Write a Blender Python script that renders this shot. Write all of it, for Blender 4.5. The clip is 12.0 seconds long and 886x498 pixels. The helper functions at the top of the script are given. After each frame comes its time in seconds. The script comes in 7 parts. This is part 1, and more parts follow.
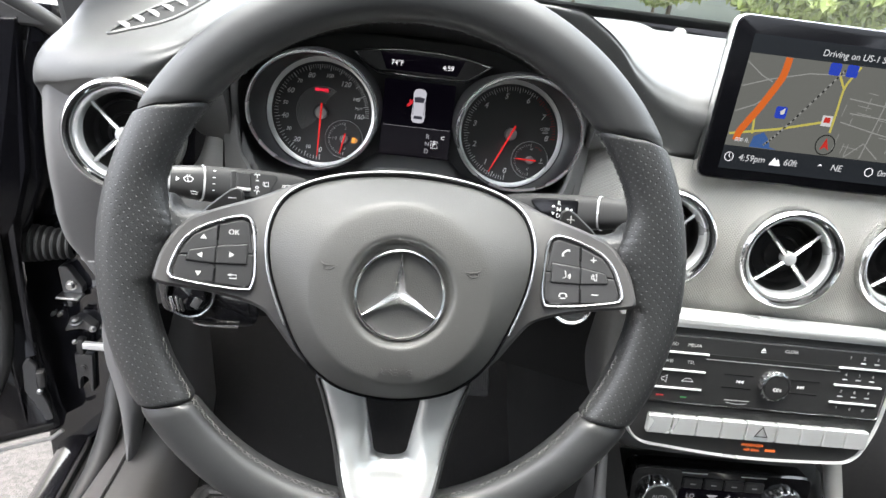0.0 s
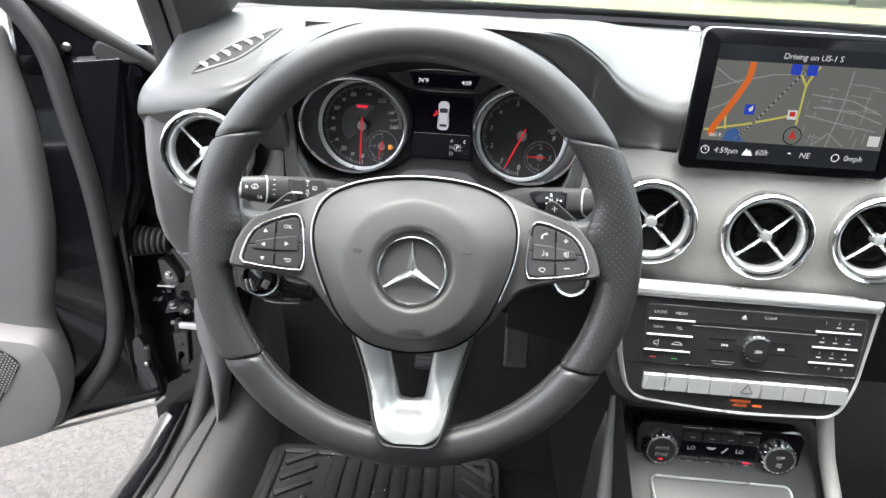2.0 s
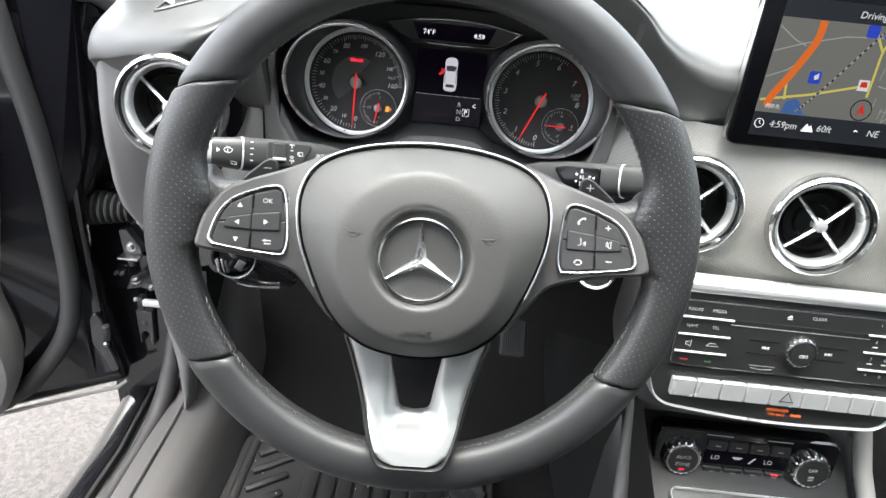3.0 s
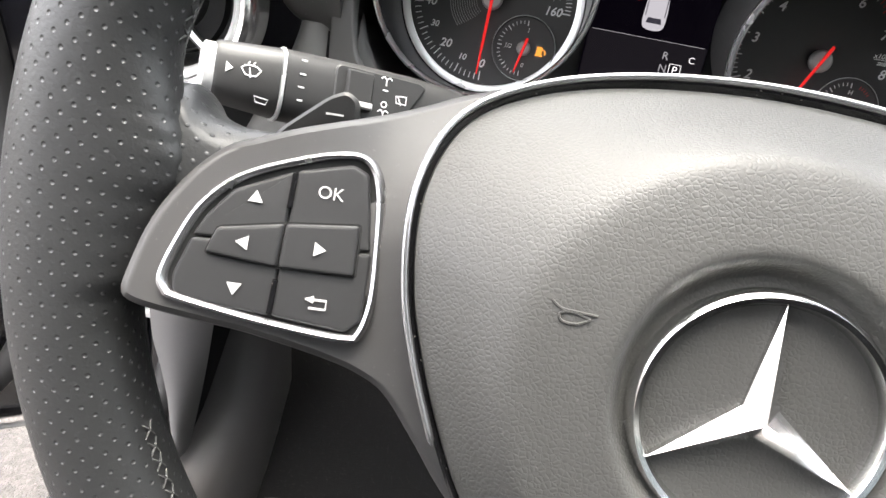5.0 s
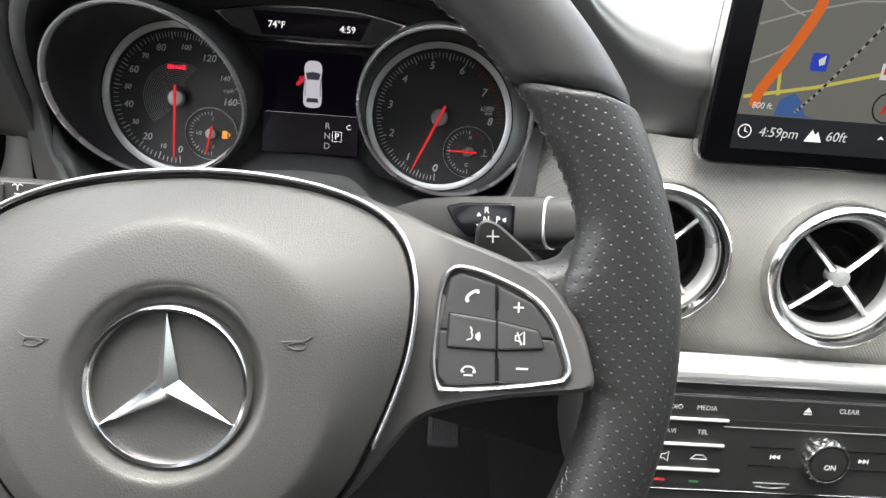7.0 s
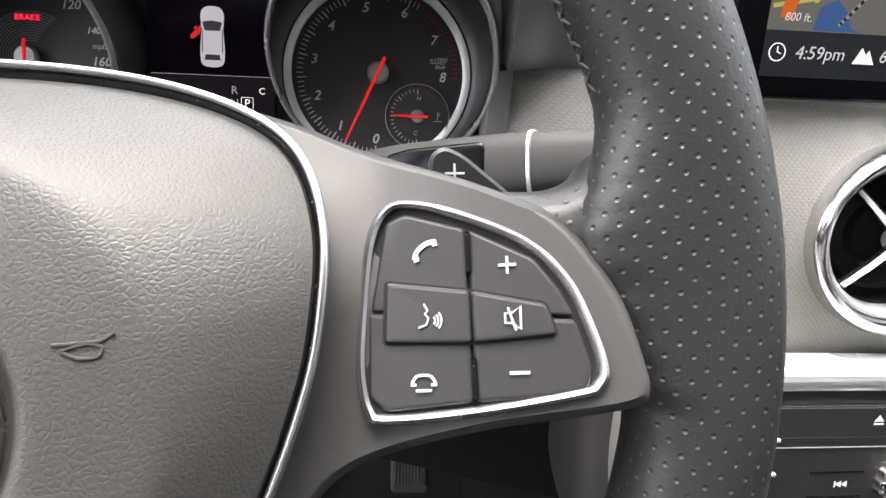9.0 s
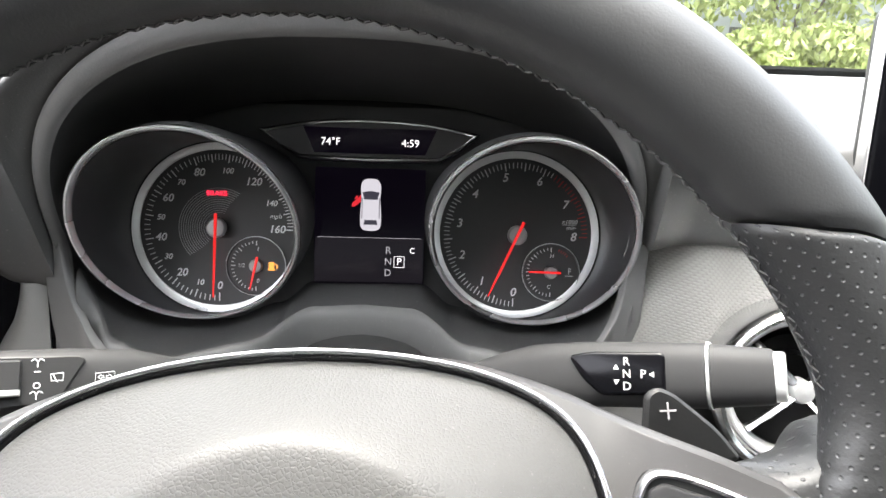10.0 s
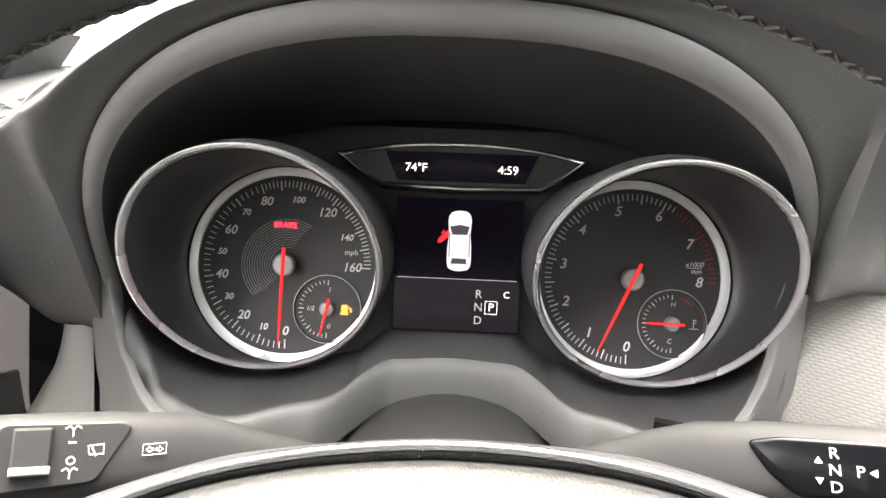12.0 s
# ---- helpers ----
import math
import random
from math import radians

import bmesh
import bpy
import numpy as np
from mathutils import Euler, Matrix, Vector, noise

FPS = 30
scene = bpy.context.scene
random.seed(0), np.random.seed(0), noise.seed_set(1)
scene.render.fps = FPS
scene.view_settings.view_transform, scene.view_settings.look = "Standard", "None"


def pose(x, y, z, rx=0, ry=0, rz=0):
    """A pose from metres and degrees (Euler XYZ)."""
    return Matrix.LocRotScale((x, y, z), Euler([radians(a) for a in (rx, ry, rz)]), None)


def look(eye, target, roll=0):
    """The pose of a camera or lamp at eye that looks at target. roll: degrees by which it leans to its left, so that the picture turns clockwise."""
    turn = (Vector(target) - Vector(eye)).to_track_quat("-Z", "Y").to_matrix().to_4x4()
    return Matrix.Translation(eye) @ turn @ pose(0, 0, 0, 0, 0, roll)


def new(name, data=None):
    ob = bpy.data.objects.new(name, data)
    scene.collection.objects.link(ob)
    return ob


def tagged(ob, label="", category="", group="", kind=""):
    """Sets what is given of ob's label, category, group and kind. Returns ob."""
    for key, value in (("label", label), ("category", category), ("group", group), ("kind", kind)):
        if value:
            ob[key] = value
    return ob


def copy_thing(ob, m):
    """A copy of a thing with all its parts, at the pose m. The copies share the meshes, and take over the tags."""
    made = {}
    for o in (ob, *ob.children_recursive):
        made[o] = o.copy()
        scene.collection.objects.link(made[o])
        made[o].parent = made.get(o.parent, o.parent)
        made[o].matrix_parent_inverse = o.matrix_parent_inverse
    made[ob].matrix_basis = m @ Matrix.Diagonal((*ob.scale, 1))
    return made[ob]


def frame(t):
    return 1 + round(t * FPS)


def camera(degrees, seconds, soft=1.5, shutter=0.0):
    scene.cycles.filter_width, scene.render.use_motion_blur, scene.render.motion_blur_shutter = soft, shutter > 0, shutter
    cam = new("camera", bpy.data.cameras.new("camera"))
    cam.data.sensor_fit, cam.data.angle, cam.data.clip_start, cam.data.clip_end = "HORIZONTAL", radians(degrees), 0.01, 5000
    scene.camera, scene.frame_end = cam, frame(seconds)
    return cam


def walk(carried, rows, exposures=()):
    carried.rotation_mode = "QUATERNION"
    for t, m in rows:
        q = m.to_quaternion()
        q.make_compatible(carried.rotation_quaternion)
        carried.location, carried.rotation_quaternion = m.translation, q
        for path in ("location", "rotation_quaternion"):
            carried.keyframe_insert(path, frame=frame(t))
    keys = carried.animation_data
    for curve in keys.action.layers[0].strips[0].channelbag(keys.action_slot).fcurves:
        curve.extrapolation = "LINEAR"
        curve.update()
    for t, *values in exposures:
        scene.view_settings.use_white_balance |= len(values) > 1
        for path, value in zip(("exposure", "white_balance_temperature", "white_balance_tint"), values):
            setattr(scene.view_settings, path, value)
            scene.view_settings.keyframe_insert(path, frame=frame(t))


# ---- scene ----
cam = camera(68.8, 12.0)
PATH = [
    (0, (-0.003, -0.356, 1.137), (0.13, 1.474, 0.342), 7.5),
    (0.5, (0.039, -0.43, 1.173), (0.064, 1.395, 0.356), 5.2),
    (1, (0.047, -0.466, 1.185), (-0.012, 1.347, 0.342), 4.0),
    (1.5, (0.047, -0.465, 1.187), (-0.037, 1.348, 0.348), 3.3),
    (2, (0.047, -0.464, 1.186), (-0.042, 1.348, 0.344), 3.2),
    (2.5, (0.045, -0.457, 1.185), (-0.033, 1.347, 0.325), 3.6),
    (3, (0.017, -0.374, 1.152), (0.003, 1.402, 0.234), 5.8),
    (3.5, (-0.043, -0.225, 1.077), (-0.027, 1.538, 0.134), 9.1),
    (3.7, (-0.055, -0.185, 1.064), (-0.079, 1.577, 0.118), 9.3),
    (5.3, (-0.068, -0.12, 1.036), (-0.189, 1.652, 0.117), 10.4),
    (5.5, (-0.068, -0.122, 1.037), (-0.181, 1.657, 0.13), 10.1),
    (6, (-0.058, -0.136, 1.045), (-0.133, 1.666, 0.18), 8.7),
    (6.5, (0.008, -0.192, 1.093), (0.012, 1.635, 0.278), 6.9),
    (7, (0.082, -0.19, 1.086), (0.175, 1.653, 0.315), 4.8),
    (7.2, (0.092, -0.171, 1.069), (0.221, 1.675, 0.31), 4.1),
    (8.8, (0.095, -0.102, 1.023), (0.321, 1.763, 0.335), 3.3),
    (9, (0.095, -0.102, 1.023), (0.304, 1.771, 0.355), 3.1),
    (9.5, (0.076, -0.108, 1.037), (0.228, 1.796, 0.444), 2.7),
    (10, (0.031, -0.117, 1.088), (0.116, 1.814, 0.574), 2.0),
    (10.5, (0.005, -0.095, 1.084), (0.014, 1.855, 0.642), 1.7),
    (11, (-0.006, -0.07, 1.079), (-0.042, 1.888, 0.674), 1.7),
    (11.5, (-0.002, -0.063, 1.075), (-0.047, 1.897, 0.679), 2.0),
    (12, (0.001, -0.06, 1.074), (-0.045, 1.899, 0.675), 2.1),
]
# stops, kelvin and tint: the film camera opens up and warms as it nears the dials
EXPOSURE = [(0, 3.62, 6600, 11), (2.5, 3.52, 6500, 10), (3.5, 3.81, 6700, 11), (6, 3.67, 6900, 14), (7, 3.52, 6800, 12), (9, 3.48, 6900, 17), (10, 4.04, 6800, 13), (10.5, 4.34, 6900, 14), (12, 4.72, 7300, 15)]
walk(cam, [(t, look(eye, target, roll)) for t, eye, target, roll in PATH], EXPOSURE)

# world and light
world = bpy.data.worlds.new("sky")
scene.world = world
world.use_nodes = True
_nt = world.node_tree
_bg = _nt.nodes["Background"]
_sky = _nt.nodes.new("ShaderNodeTexSky")
_sky.sky_type = "NISHITA"
_sky.sun_disc = False
_sky.sun_elevation = radians(83)
_sky.sun_rotation = radians(292)
_sky.dust_density = 4.0
_sky.ozone_density = 0.6
_hs = _nt.nodes.new("ShaderNodeHueSaturation")
_hs.inputs["Saturation"].default_value = 0.35
_nt.links.new(_sky.outputs[0], _hs.inputs["Color"])
_nt.links.new(_hs.outputs[0], _bg.inputs[0])
_bg.inputs[1].default_value = 0.15
_sun = new("sun", bpy.data.lights.new("sun", "SUN"))
_sun.data.energy = 0.5
_sun.data.angle = radians(70)
_sun.data.color = (1.0, 0.97, 0.92)
_sun.matrix_world = look((-0.5, 0.2, 5.0), (0, 0, 0))

# ---- tools ----
def node_mat(name):
    m = bpy.data.materials.new(name)
    m.use_nodes = True
    return m, m.node_tree, m.node_tree.nodes["Principled BSDF"]


def surface(name, color, rough=0.5, metal=0.0, grain=0.0, size=0.002, kind="noise", var=0.15, spec=0.5, coat=0.0, wear=0.12, dust=0.0):
    """A surface with colour drift, roughness wear and a fine relief of the given size in metres."""
    m, nt, b = node_mat(name)
    N, L = nt.nodes, nt.links
    co = N.new("ShaderNodeTexCoord")
    big = N.new("ShaderNodeTexNoise")
    big.inputs["Scale"].default_value = 14.0
    big.inputs["Detail"].default_value = 5.0
    L.new(co.outputs["Object"], big.inputs["Vector"])
    mid = N.new("ShaderNodeTexNoise")
    mid.inputs["Scale"].default_value = 260.0
    mid.inputs["Detail"].default_value = 3.0
    L.new(co.outputs["Object"], mid.inputs["Vector"])
    mix = N.new("ShaderNodeMix")
    mix.data_type = "RGBA"
    mix.inputs[6].default_value = [c * (1 - var) for c in color] + [1]
    mix.inputs[7].default_value = [min(1, c * (1 + var)) for c in color] + [1]
    add = N.new("ShaderNodeMath")
    add.operation = "MULTIPLY_ADD"
    add.inputs[1].default_value = 0.4
    L.new(mid.outputs["Fac"], add.inputs[0])
    sc = N.new("ShaderNodeMath")
    sc.operation = "MULTIPLY"
    sc.inputs[1].default_value = 0.6
    L.new(big.outputs["Fac"], sc.inputs[0])
    L.new(sc.outputs[0], add.inputs[2])
    L.new(add.outputs[0], mix.inputs[0])
    out = mix.outputs[2]
    if dust:
        d = N.new("ShaderNodeTexNoise")
        d.inputs["Scale"].default_value = 900.0
        d.inputs["Detail"].default_value = 1.0
        L.new(co.outputs["Object"], d.inputs["Vector"])
        r = N.new("ShaderNodeMapRange")
        r.inputs[1].default_value, r.inputs[2].default_value = 0.72, 0.78
        r.inputs[3].default_value, r.inputs[4].default_value = 0.0, dust
        L.new(d.outputs["Fac"], r.inputs[0])
        mx = N.new("ShaderNodeMix")
        mx.data_type = "RGBA"
        mx.inputs[7].default_value = (0.5, 0.48, 0.45, 1)
        L.new(r.outputs[0], mx.inputs[0])
        L.new(out, mx.inputs[6])
        out = mx.outputs[2]
    L.new(out, b.inputs["Base Color"])
    rr = N.new("ShaderNodeMapRange")
    rr.inputs[3].default_value, rr.inputs[4].default_value = max(0.02, rough - wear), min(1, rough + wear)
    L.new(big.outputs["Fac"], rr.inputs[0])
    L.new(rr.outputs[0], b.inputs["Roughness"])
    b.inputs["Metallic"].default_value = metal
    b.inputs["Specular IOR Level"].default_value = spec
    b.inputs["Coat Weight"].default_value = coat
    b.inputs["Coat Roughness"].default_value = 0.05
    if grain:
        bump = N.new("ShaderNodeBump")
        bump.inputs["Strength"].default_value = grain
        bump.inputs["Distance"].default_value = size * 0.35
        if kind == "pebble":
            tx = N.new("ShaderNodeTexVoronoi")
            tx.feature = "DISTANCE_TO_EDGE"
            tx.inputs["Scale"].default_value = 1.0 / size
            warp = N.new("ShaderNodeTexNoise")
            warp.inputs["Scale"].default_value = 0.3 / size
            L.new(co.outputs["Object"], warp.inputs["Vector"])
            wm = N.new("ShaderNodeVectorMath")
            wm.operation = "MULTIPLY_ADD"
            wm.inputs[1].default_value = (size * 0.35,) * 3
            L.new(warp.outputs["Color"], wm.inputs[0])
            L.new(co.outputs["Object"], wm.inputs[2])
            L.new(wm.outputs[0], tx.inputs["Vector"])
            inv = N.new("ShaderNodeMath")
            inv.operation = "SMOOTH_MIN"
            inv.inputs[1].default_value = 0.26
            inv.inputs[2].default_value = 0.20
            L.new(tx.outputs["Distance"], inv.inputs[0])
            L.new(inv.outputs[0], bump.inputs["Height"])
        elif kind == "voronoi":
            tx = N.new("ShaderNodeTexVoronoi")
            tx.feature = "DISTANCE_TO_EDGE"
            tx.inputs["Scale"].default_value = 1.0 / size
            warp = N.new("ShaderNodeTexNoise")
            warp.inputs["Scale"].default_value = 0.45 / size
            L.new(co.outputs["Object"], warp.inputs["Vector"])
            wm = N.new("ShaderNodeVectorMath")
            wm.operation = "MULTIPLY_ADD"
            wm.inputs[1].default_value = (size * 1.2,) * 3
            L.new(warp.outputs["Color"], wm.inputs[0])
            L.new(co.outputs["Object"], wm.inputs[2])
            L.new(wm.outputs[0], tx.inputs["Vector"])
            cl = N.new("ShaderNodeMapRange")
            cl.interpolation_type = "SMOOTHSTEP"
            cl.inputs[2].default_value = 0.28
            L.new(tx.outputs["Distance"], cl.inputs[0])
            L.new(cl.outputs[0], bump.inputs["Height"])
        else:
            tx = N.new("ShaderNodeTexNoise")
            tx.inputs["Scale"].default_value = 1.0 / size
            tx.inputs["Detail"].default_value = 4.0
            L.new(co.outputs["Object"], tx.inputs["Vector"])
            L.new(tx.outputs["Fac"], bump.inputs["Height"])
        L.new(bump.outputs[0], b.inputs["Normal"])
    return m


def glow(name, color, strength=1.0, base=(0.01, 0.01, 0.01)):
    m, nt, b = node_mat(name)
    b.inputs["Base Color"].default_value = (*base, 1)
    b.inputs["Emission Color"].default_value = (*color, 1)
    b.inputs["Emission Strength"].default_value = strength
    b.inputs["Roughness"].default_value = 0.12
    b.inputs["Specular IOR Level"].default_value = 0.3
    return m


def dotted(name, color, rough, pitch_u, pitch_v, hole, depth=1.0, row_shift=0.5, tint=0.4, raised=False, spec=0.5, grain=0.12):
    """Leather or cloth with a regular field of small dots laid by the mesh's own map (in metres)."""
    m = surface(name, color, rough, grain=grain, size=0.0011, var=0.12, spec=spec)
    nt = m.node_tree
    N, L = nt.nodes, nt.links
    b = N["Principled BSDF"]
    uv = N.new("ShaderNodeUVMap")
    sep = N.new("ShaderNodeSeparateXYZ")
    L.new(uv.outputs[0], sep.inputs[0])

    def math(op, a, c=None, d=None):
        n = N.new("ShaderNodeMath")
        n.operation = op
        for i, v in enumerate((a, c, d)):
            if v is None:
                continue
            if isinstance(v, (int, float)):
                n.inputs[i].default_value = v
            else:
                L.new(v, n.inputs[i])
        return n.outputs[0]
    v = math("DIVIDE", sep.outputs[1], pitch_v)
    row = math("FLOOR", v)
    odd = math("MODULO", row, 2.0)
    odd = math("ABSOLUTE", odd)
    u = math("MULTIPLY_ADD", odd, row_shift, math("DIVIDE", sep.outputs[0], pitch_u))
    fu = math("SUBTRACT", math("FRACT", u), 0.5)
    fv = math("SUBTRACT", math("FRACT", v), 0.5)
    du = math("MULTIPLY", fu, pitch_u)
    dv = math("MULTIPLY", fv, pitch_v)
    d = math("SQRT", math("ADD", math("MULTIPLY", du, du), math("MULTIPLY", dv, dv)))
    mr = N.new("ShaderNodeMapRange")
    mr.interpolation_type = "SMOOTHSTEP"
    mr.inputs[1].default_value, mr.inputs[2].default_value = hole * 0.4, hole * 1.8
    mr.inputs[3].default_value, mr.inputs[4].default_value = (1.0, 0.0) if raised else (0.0, 1.0)
    L.new(d, mr.inputs[0])
    old = b.inputs["Normal"].links[0].from_node
    bump = N.new("ShaderNodeBump")
    bump.inputs["Strength"].default_value = depth
    bump.inputs["Distance"].default_value = hole * 0.8
    L.new(mr.outputs[0], bump.inputs["Height"])
    L.new(old.outputs[0], bump.inputs["Normal"])
    L.new(bump.outputs[0], b.inputs["Normal"])
    src = b.inputs["Base Color"].links[0].from_socket
    mx = N.new("ShaderNodeMix")
    mx.data_type = "RGBA"
    mx.inputs[6].default_value = [c * tint for c in color] + [1]
    L.new(mr.outputs[0], mx.inputs[0])
    L.new(src, mx.inputs[7])
    L.new(mx.outputs[2], b.inputs["Base Color"])
    return m


def part(name, bm, material, parent=None, label="", smooth=True, angle=38):
    """One mesh object under a thing or a part."""
    me = bpy.data.meshes.new(name)
    if isinstance(bm, bpy.types.Mesh):
        me = bm
    else:
        bmesh.ops.recalc_face_normals(bm, faces=bm.faces)
        bm.to_mesh(me)
        bm.free()
    me.materials.clear()
    me.materials.append(material)
    if smooth:
        me.polygons.foreach_set("use_smooth", [True] * len(me.polygons))
        me.set_sharp_from_angle(angle=radians(angle))
    ob = new(name, me)
    ob.parent = parent
    if label:
        tagged(ob, label)
    return ob


def thing(name, label, category, m=None, group="", kind=""):
    ob = new(name)
    ob.empty_display_size = 0.02
    if m is not None:
        ob.matrix_world = m
    return tagged(ob, label, category, group, kind)


def spline(pts, n=8, closed=True):
    """A smooth run of points through the given ones."""
    P = [Vector(p) for p in pts]
    out, k = [], len(P)
    for i in range(k if closed else k - 1):
        a, b, c, d = (P[(i + j) % k] if closed else P[min(max(i + j, 0), k - 1)] for j in (-1, 0, 1, 2))
        for s in range(n):
            t = s / n
            out.append(0.5 * (2 * b + (c - a) * t + (2 * a - 5 * b + 4 * c - d) * t * t + (3 * b - a - 3 * c + d) * t ** 3))
    if not closed:
        out.append(P[-1])
    return out


def rounded(pts, r, n=5):
    """A polygon with its corners rounded by r (a number, or one for each corner)."""
    P, out = [Vector(p[:2]) for p in pts], []
    k = len(P)
    for i in range(k):
        rr = r[i] if isinstance(r, (list, tuple)) else r
        a, b, c = P[i - 1], P[i], P[(i + 1) % k]
        u, v = (a - b), (c - b)
        d = min(rr, u.length * 0.48, v.length * 0.48)
        p, q = b + u.normalized() * d, b + v.normalized() * d
        for s in range(n + 1):
            t = s / n
            out.append((1 - t) ** 2 * p + 2 * t * (1 - t) * b + t * t * q)
    return out


def inset(pts, d):
    """The closed outline moved inwards by d."""
    P = [Vector(p[:2]) for p in pts]
    k = len(P)
    area = sum(P[i].cross(P[(i + 1) % k]) for i in range(k))
    s = 1 if area > 0 else -1
    out = []
    for i in range(k):
        a, b, c = P[i - 1], P[i], P[(i + 1) % k]
        e, f = (b - a), (c - b)
        e = e.normalized() if e.length > 1e-9 else f.normalized()
        f = f.normalized() if f.length > 1e-9 else e
        n1, n2 = Vector((-e.y, e.x)), Vector((-f.y, f.x))
        nn = n1 + n2
        nn = nn.normalized() if nn.length > 1e-6 else n1
        out.append(b + s * nn * d / max(0.5, nn.dot(n1)))
    for _ in range(6):  # tight corners close up instead of crossing over
        for i in range(k):
            j = (i + 1) % k
            if (out[j] - out[i]).dot(P[j] - P[i]) < 0:
                out[i] = out[j] = (out[i] + out[j]) / 2
    return out


def loft(bm, rings, closed=True, cap_first=False, cap_last=False, loop=False):
    """Faces between rings of equal length."""
    V = [[bm.verts.new(p) for p in ring] for ring in rings]
    k = len(V[0])
    pairs = list(zip(V, V[1:])) + ([(V[-1], V[0])] if loop else [])
    for a, b in pairs:
        for i in range(k if closed else k - 1):
            j = (i + 1) % k
            try:
                bm.faces.new((a[i], a[j], b[j], b[i]))
            except ValueError:
                pass
    if cap_first:
        bm.faces.new(V[0])
    if cap_last:
        bm.faces.new(V[-1])
    return V


def plate(pts, layers, bm=None, height=None, m=None):
    """A plate with the outline pts: layers of (inset, height) from its back to its front."""
    bm = bm or bmesh.new()
    rings = []
    for d, h in layers:
        q = inset(pts, d) if abs(d) > 1e-9 else [Vector(p[:2]) for p in pts]
        ring = [Vector((p.x, p.y, h + (height(p.x, p.y) if height else 0))) for p in q]
        rings.append([m @ p for p in ring] if m else ring)
    loft(bm, rings, cap_first=True, cap_last=True)
    return bm


def skin(pts, centre, layers, inner, height, steps=14, bm=None):
    """A shell over a star-shaped outline: rim layers as in plate(), then a smooth top towards the centre at height inner."""
    bm = bm or bmesh.new()
    rings = []
    for d, h in layers:
        rings.append([Vector((p.x, p.y, h + height(p.x, p.y))) for p in (inset(pts, d) if d else [Vector(q[:2]) for q in pts])])
    last = rings[-1]
    c = Vector(centre)
    for i in range(1, steps + 1):
        s = 1 - (i / steps) ** 1.7 * 0.985
        ring = []
        for p in last:
            q = c + (Vector((p.x, p.y)) - c) * s
            ring.append(Vector((q.x, q.y, inner + height(q.x, q.y))))
        rings.append(ring)
    loft(bm, rings)
    return bm


def band(outer, w, z0, z1, bm=None, height=None, rnd=0.3, m=None):
    """A raised closed strip of width w inside an outline, with a rounded crown."""
    bm = bm or bmesh.new()
    rings = []
    for f, h in ((0, 0), (0, 0.55), (0.16, 0.86), (0.5, 1), (0.84, 0.86), (1, 0.55), (1, 0)):
        q = inset(outer, w * f)
        ring = [Vector((p.x, p.y, z0 + (z1 - z0) * h + (height(p.x, p.y) if height else 0))) for p in q]
        rings.append([m @ p for p in ring] if m else ring)
    loft(bm, rings, loop=True)
    return bm


def sweep(path, radius, n=10, closed=False, bm=None, flat=1.0, up=Vector((0, 0, 1)), cap=True):
    """A tube along a path; radius may be a list."""
    bm = bm or bmesh.new()
    P = [Vector(p) for p in path]
    k = len(P)
    rings = []
    for i in range(k):
        a, c = (P[i - 1], P[(i + 1) % k]) if closed else (P[max(i - 1, 0)], P[min(i + 1, k - 1)])
        t = (c - a).normalized()
        s = t.cross(up)
        s = s.normalized() if s.length > 1e-5 else t.orthogonal().normalized()
        w = s.cross(t)
        r = radius[i] if isinstance(radius, (list, tuple)) else radius
        rings.append([P[i] + r * (math.cos(2 * math.pi * j / n) * s + flat * math.sin(2 * math.pi * j / n) * w) for j in range(n)])
    loft(bm, rings, cap_first=cap and not closed, cap_last=cap and not closed, loop=closed)
    return bm


def lathe(profile, n=48, bm=None, m=None, arc=None):
    """(r, z) points turned round the z axis."""
    bm = bm or bmesh.new()
    rings = []
    for r, z in profile:
        ring = [Vector((max(r, 1e-5) * math.cos(2 * math.pi * j / n), max(r, 1e-5) * math.sin(2 * math.pi * j / n), z)) for j in range(n)]
        rings.append([m @ p for p in ring] if m else ring)
    loft(bm, rings)
    return bm


def block(bm, c, s, r=0.0, m=None, n=2):
    """A box at c of size s with its edges rounded by r."""
    x, y, z = (v / 2 for v in s)
    r = min(r, x * 0.95, y * 0.95, z * 0.95)
    out = rounded([(-x, -y), (x, -y), (x, y), (-x, y)], max(r, 1e-6), n)
    T = (m or Matrix()) @ Matrix.Translation(c)
    lay = [(r, -z), (r * 0.3, -z + r * 0.3), (0, -z + r), (0, z - r), (r * 0.3, z - r * 0.3), (r, z)] if r > 0 else [(0, -z), (0, z)]
    return plate(out, lay, bm, m=T)


def arc_pts(cx, cy, r, a0, a1, n=24):
    return [Vector((cx + r * math.cos(radians(a0 + (a1 - a0) * i / n)), cy + r * math.sin(radians(a0 + (a1 - a0) * i / n)))) for i in range(n + 1)]


def writing(text, size, material, parent, m, shear=0.0, align="CENTER", depth=0.0002, name="lettering", label="", bold=0.0):
    """Raised or printed words with the built-in letters, their middle at m."""
    cu = bpy.data.curves.new(name, "FONT")
    cu.body, cu.size, cu.shear, cu.extrude, cu.offset = text, size, shear, depth, bold
    cu.align_x, cu.align_y = align, "CENTER"
    cu.resolution_u = 3
    tmp = bpy.data.objects.new(name, cu)
    me = bpy.data.meshes.new_from_object(tmp)
    bpy.data.objects.remove(tmp)
    me.transform(m)
    me.name = name
    return part(name, me, material, parent, label, smooth=False)


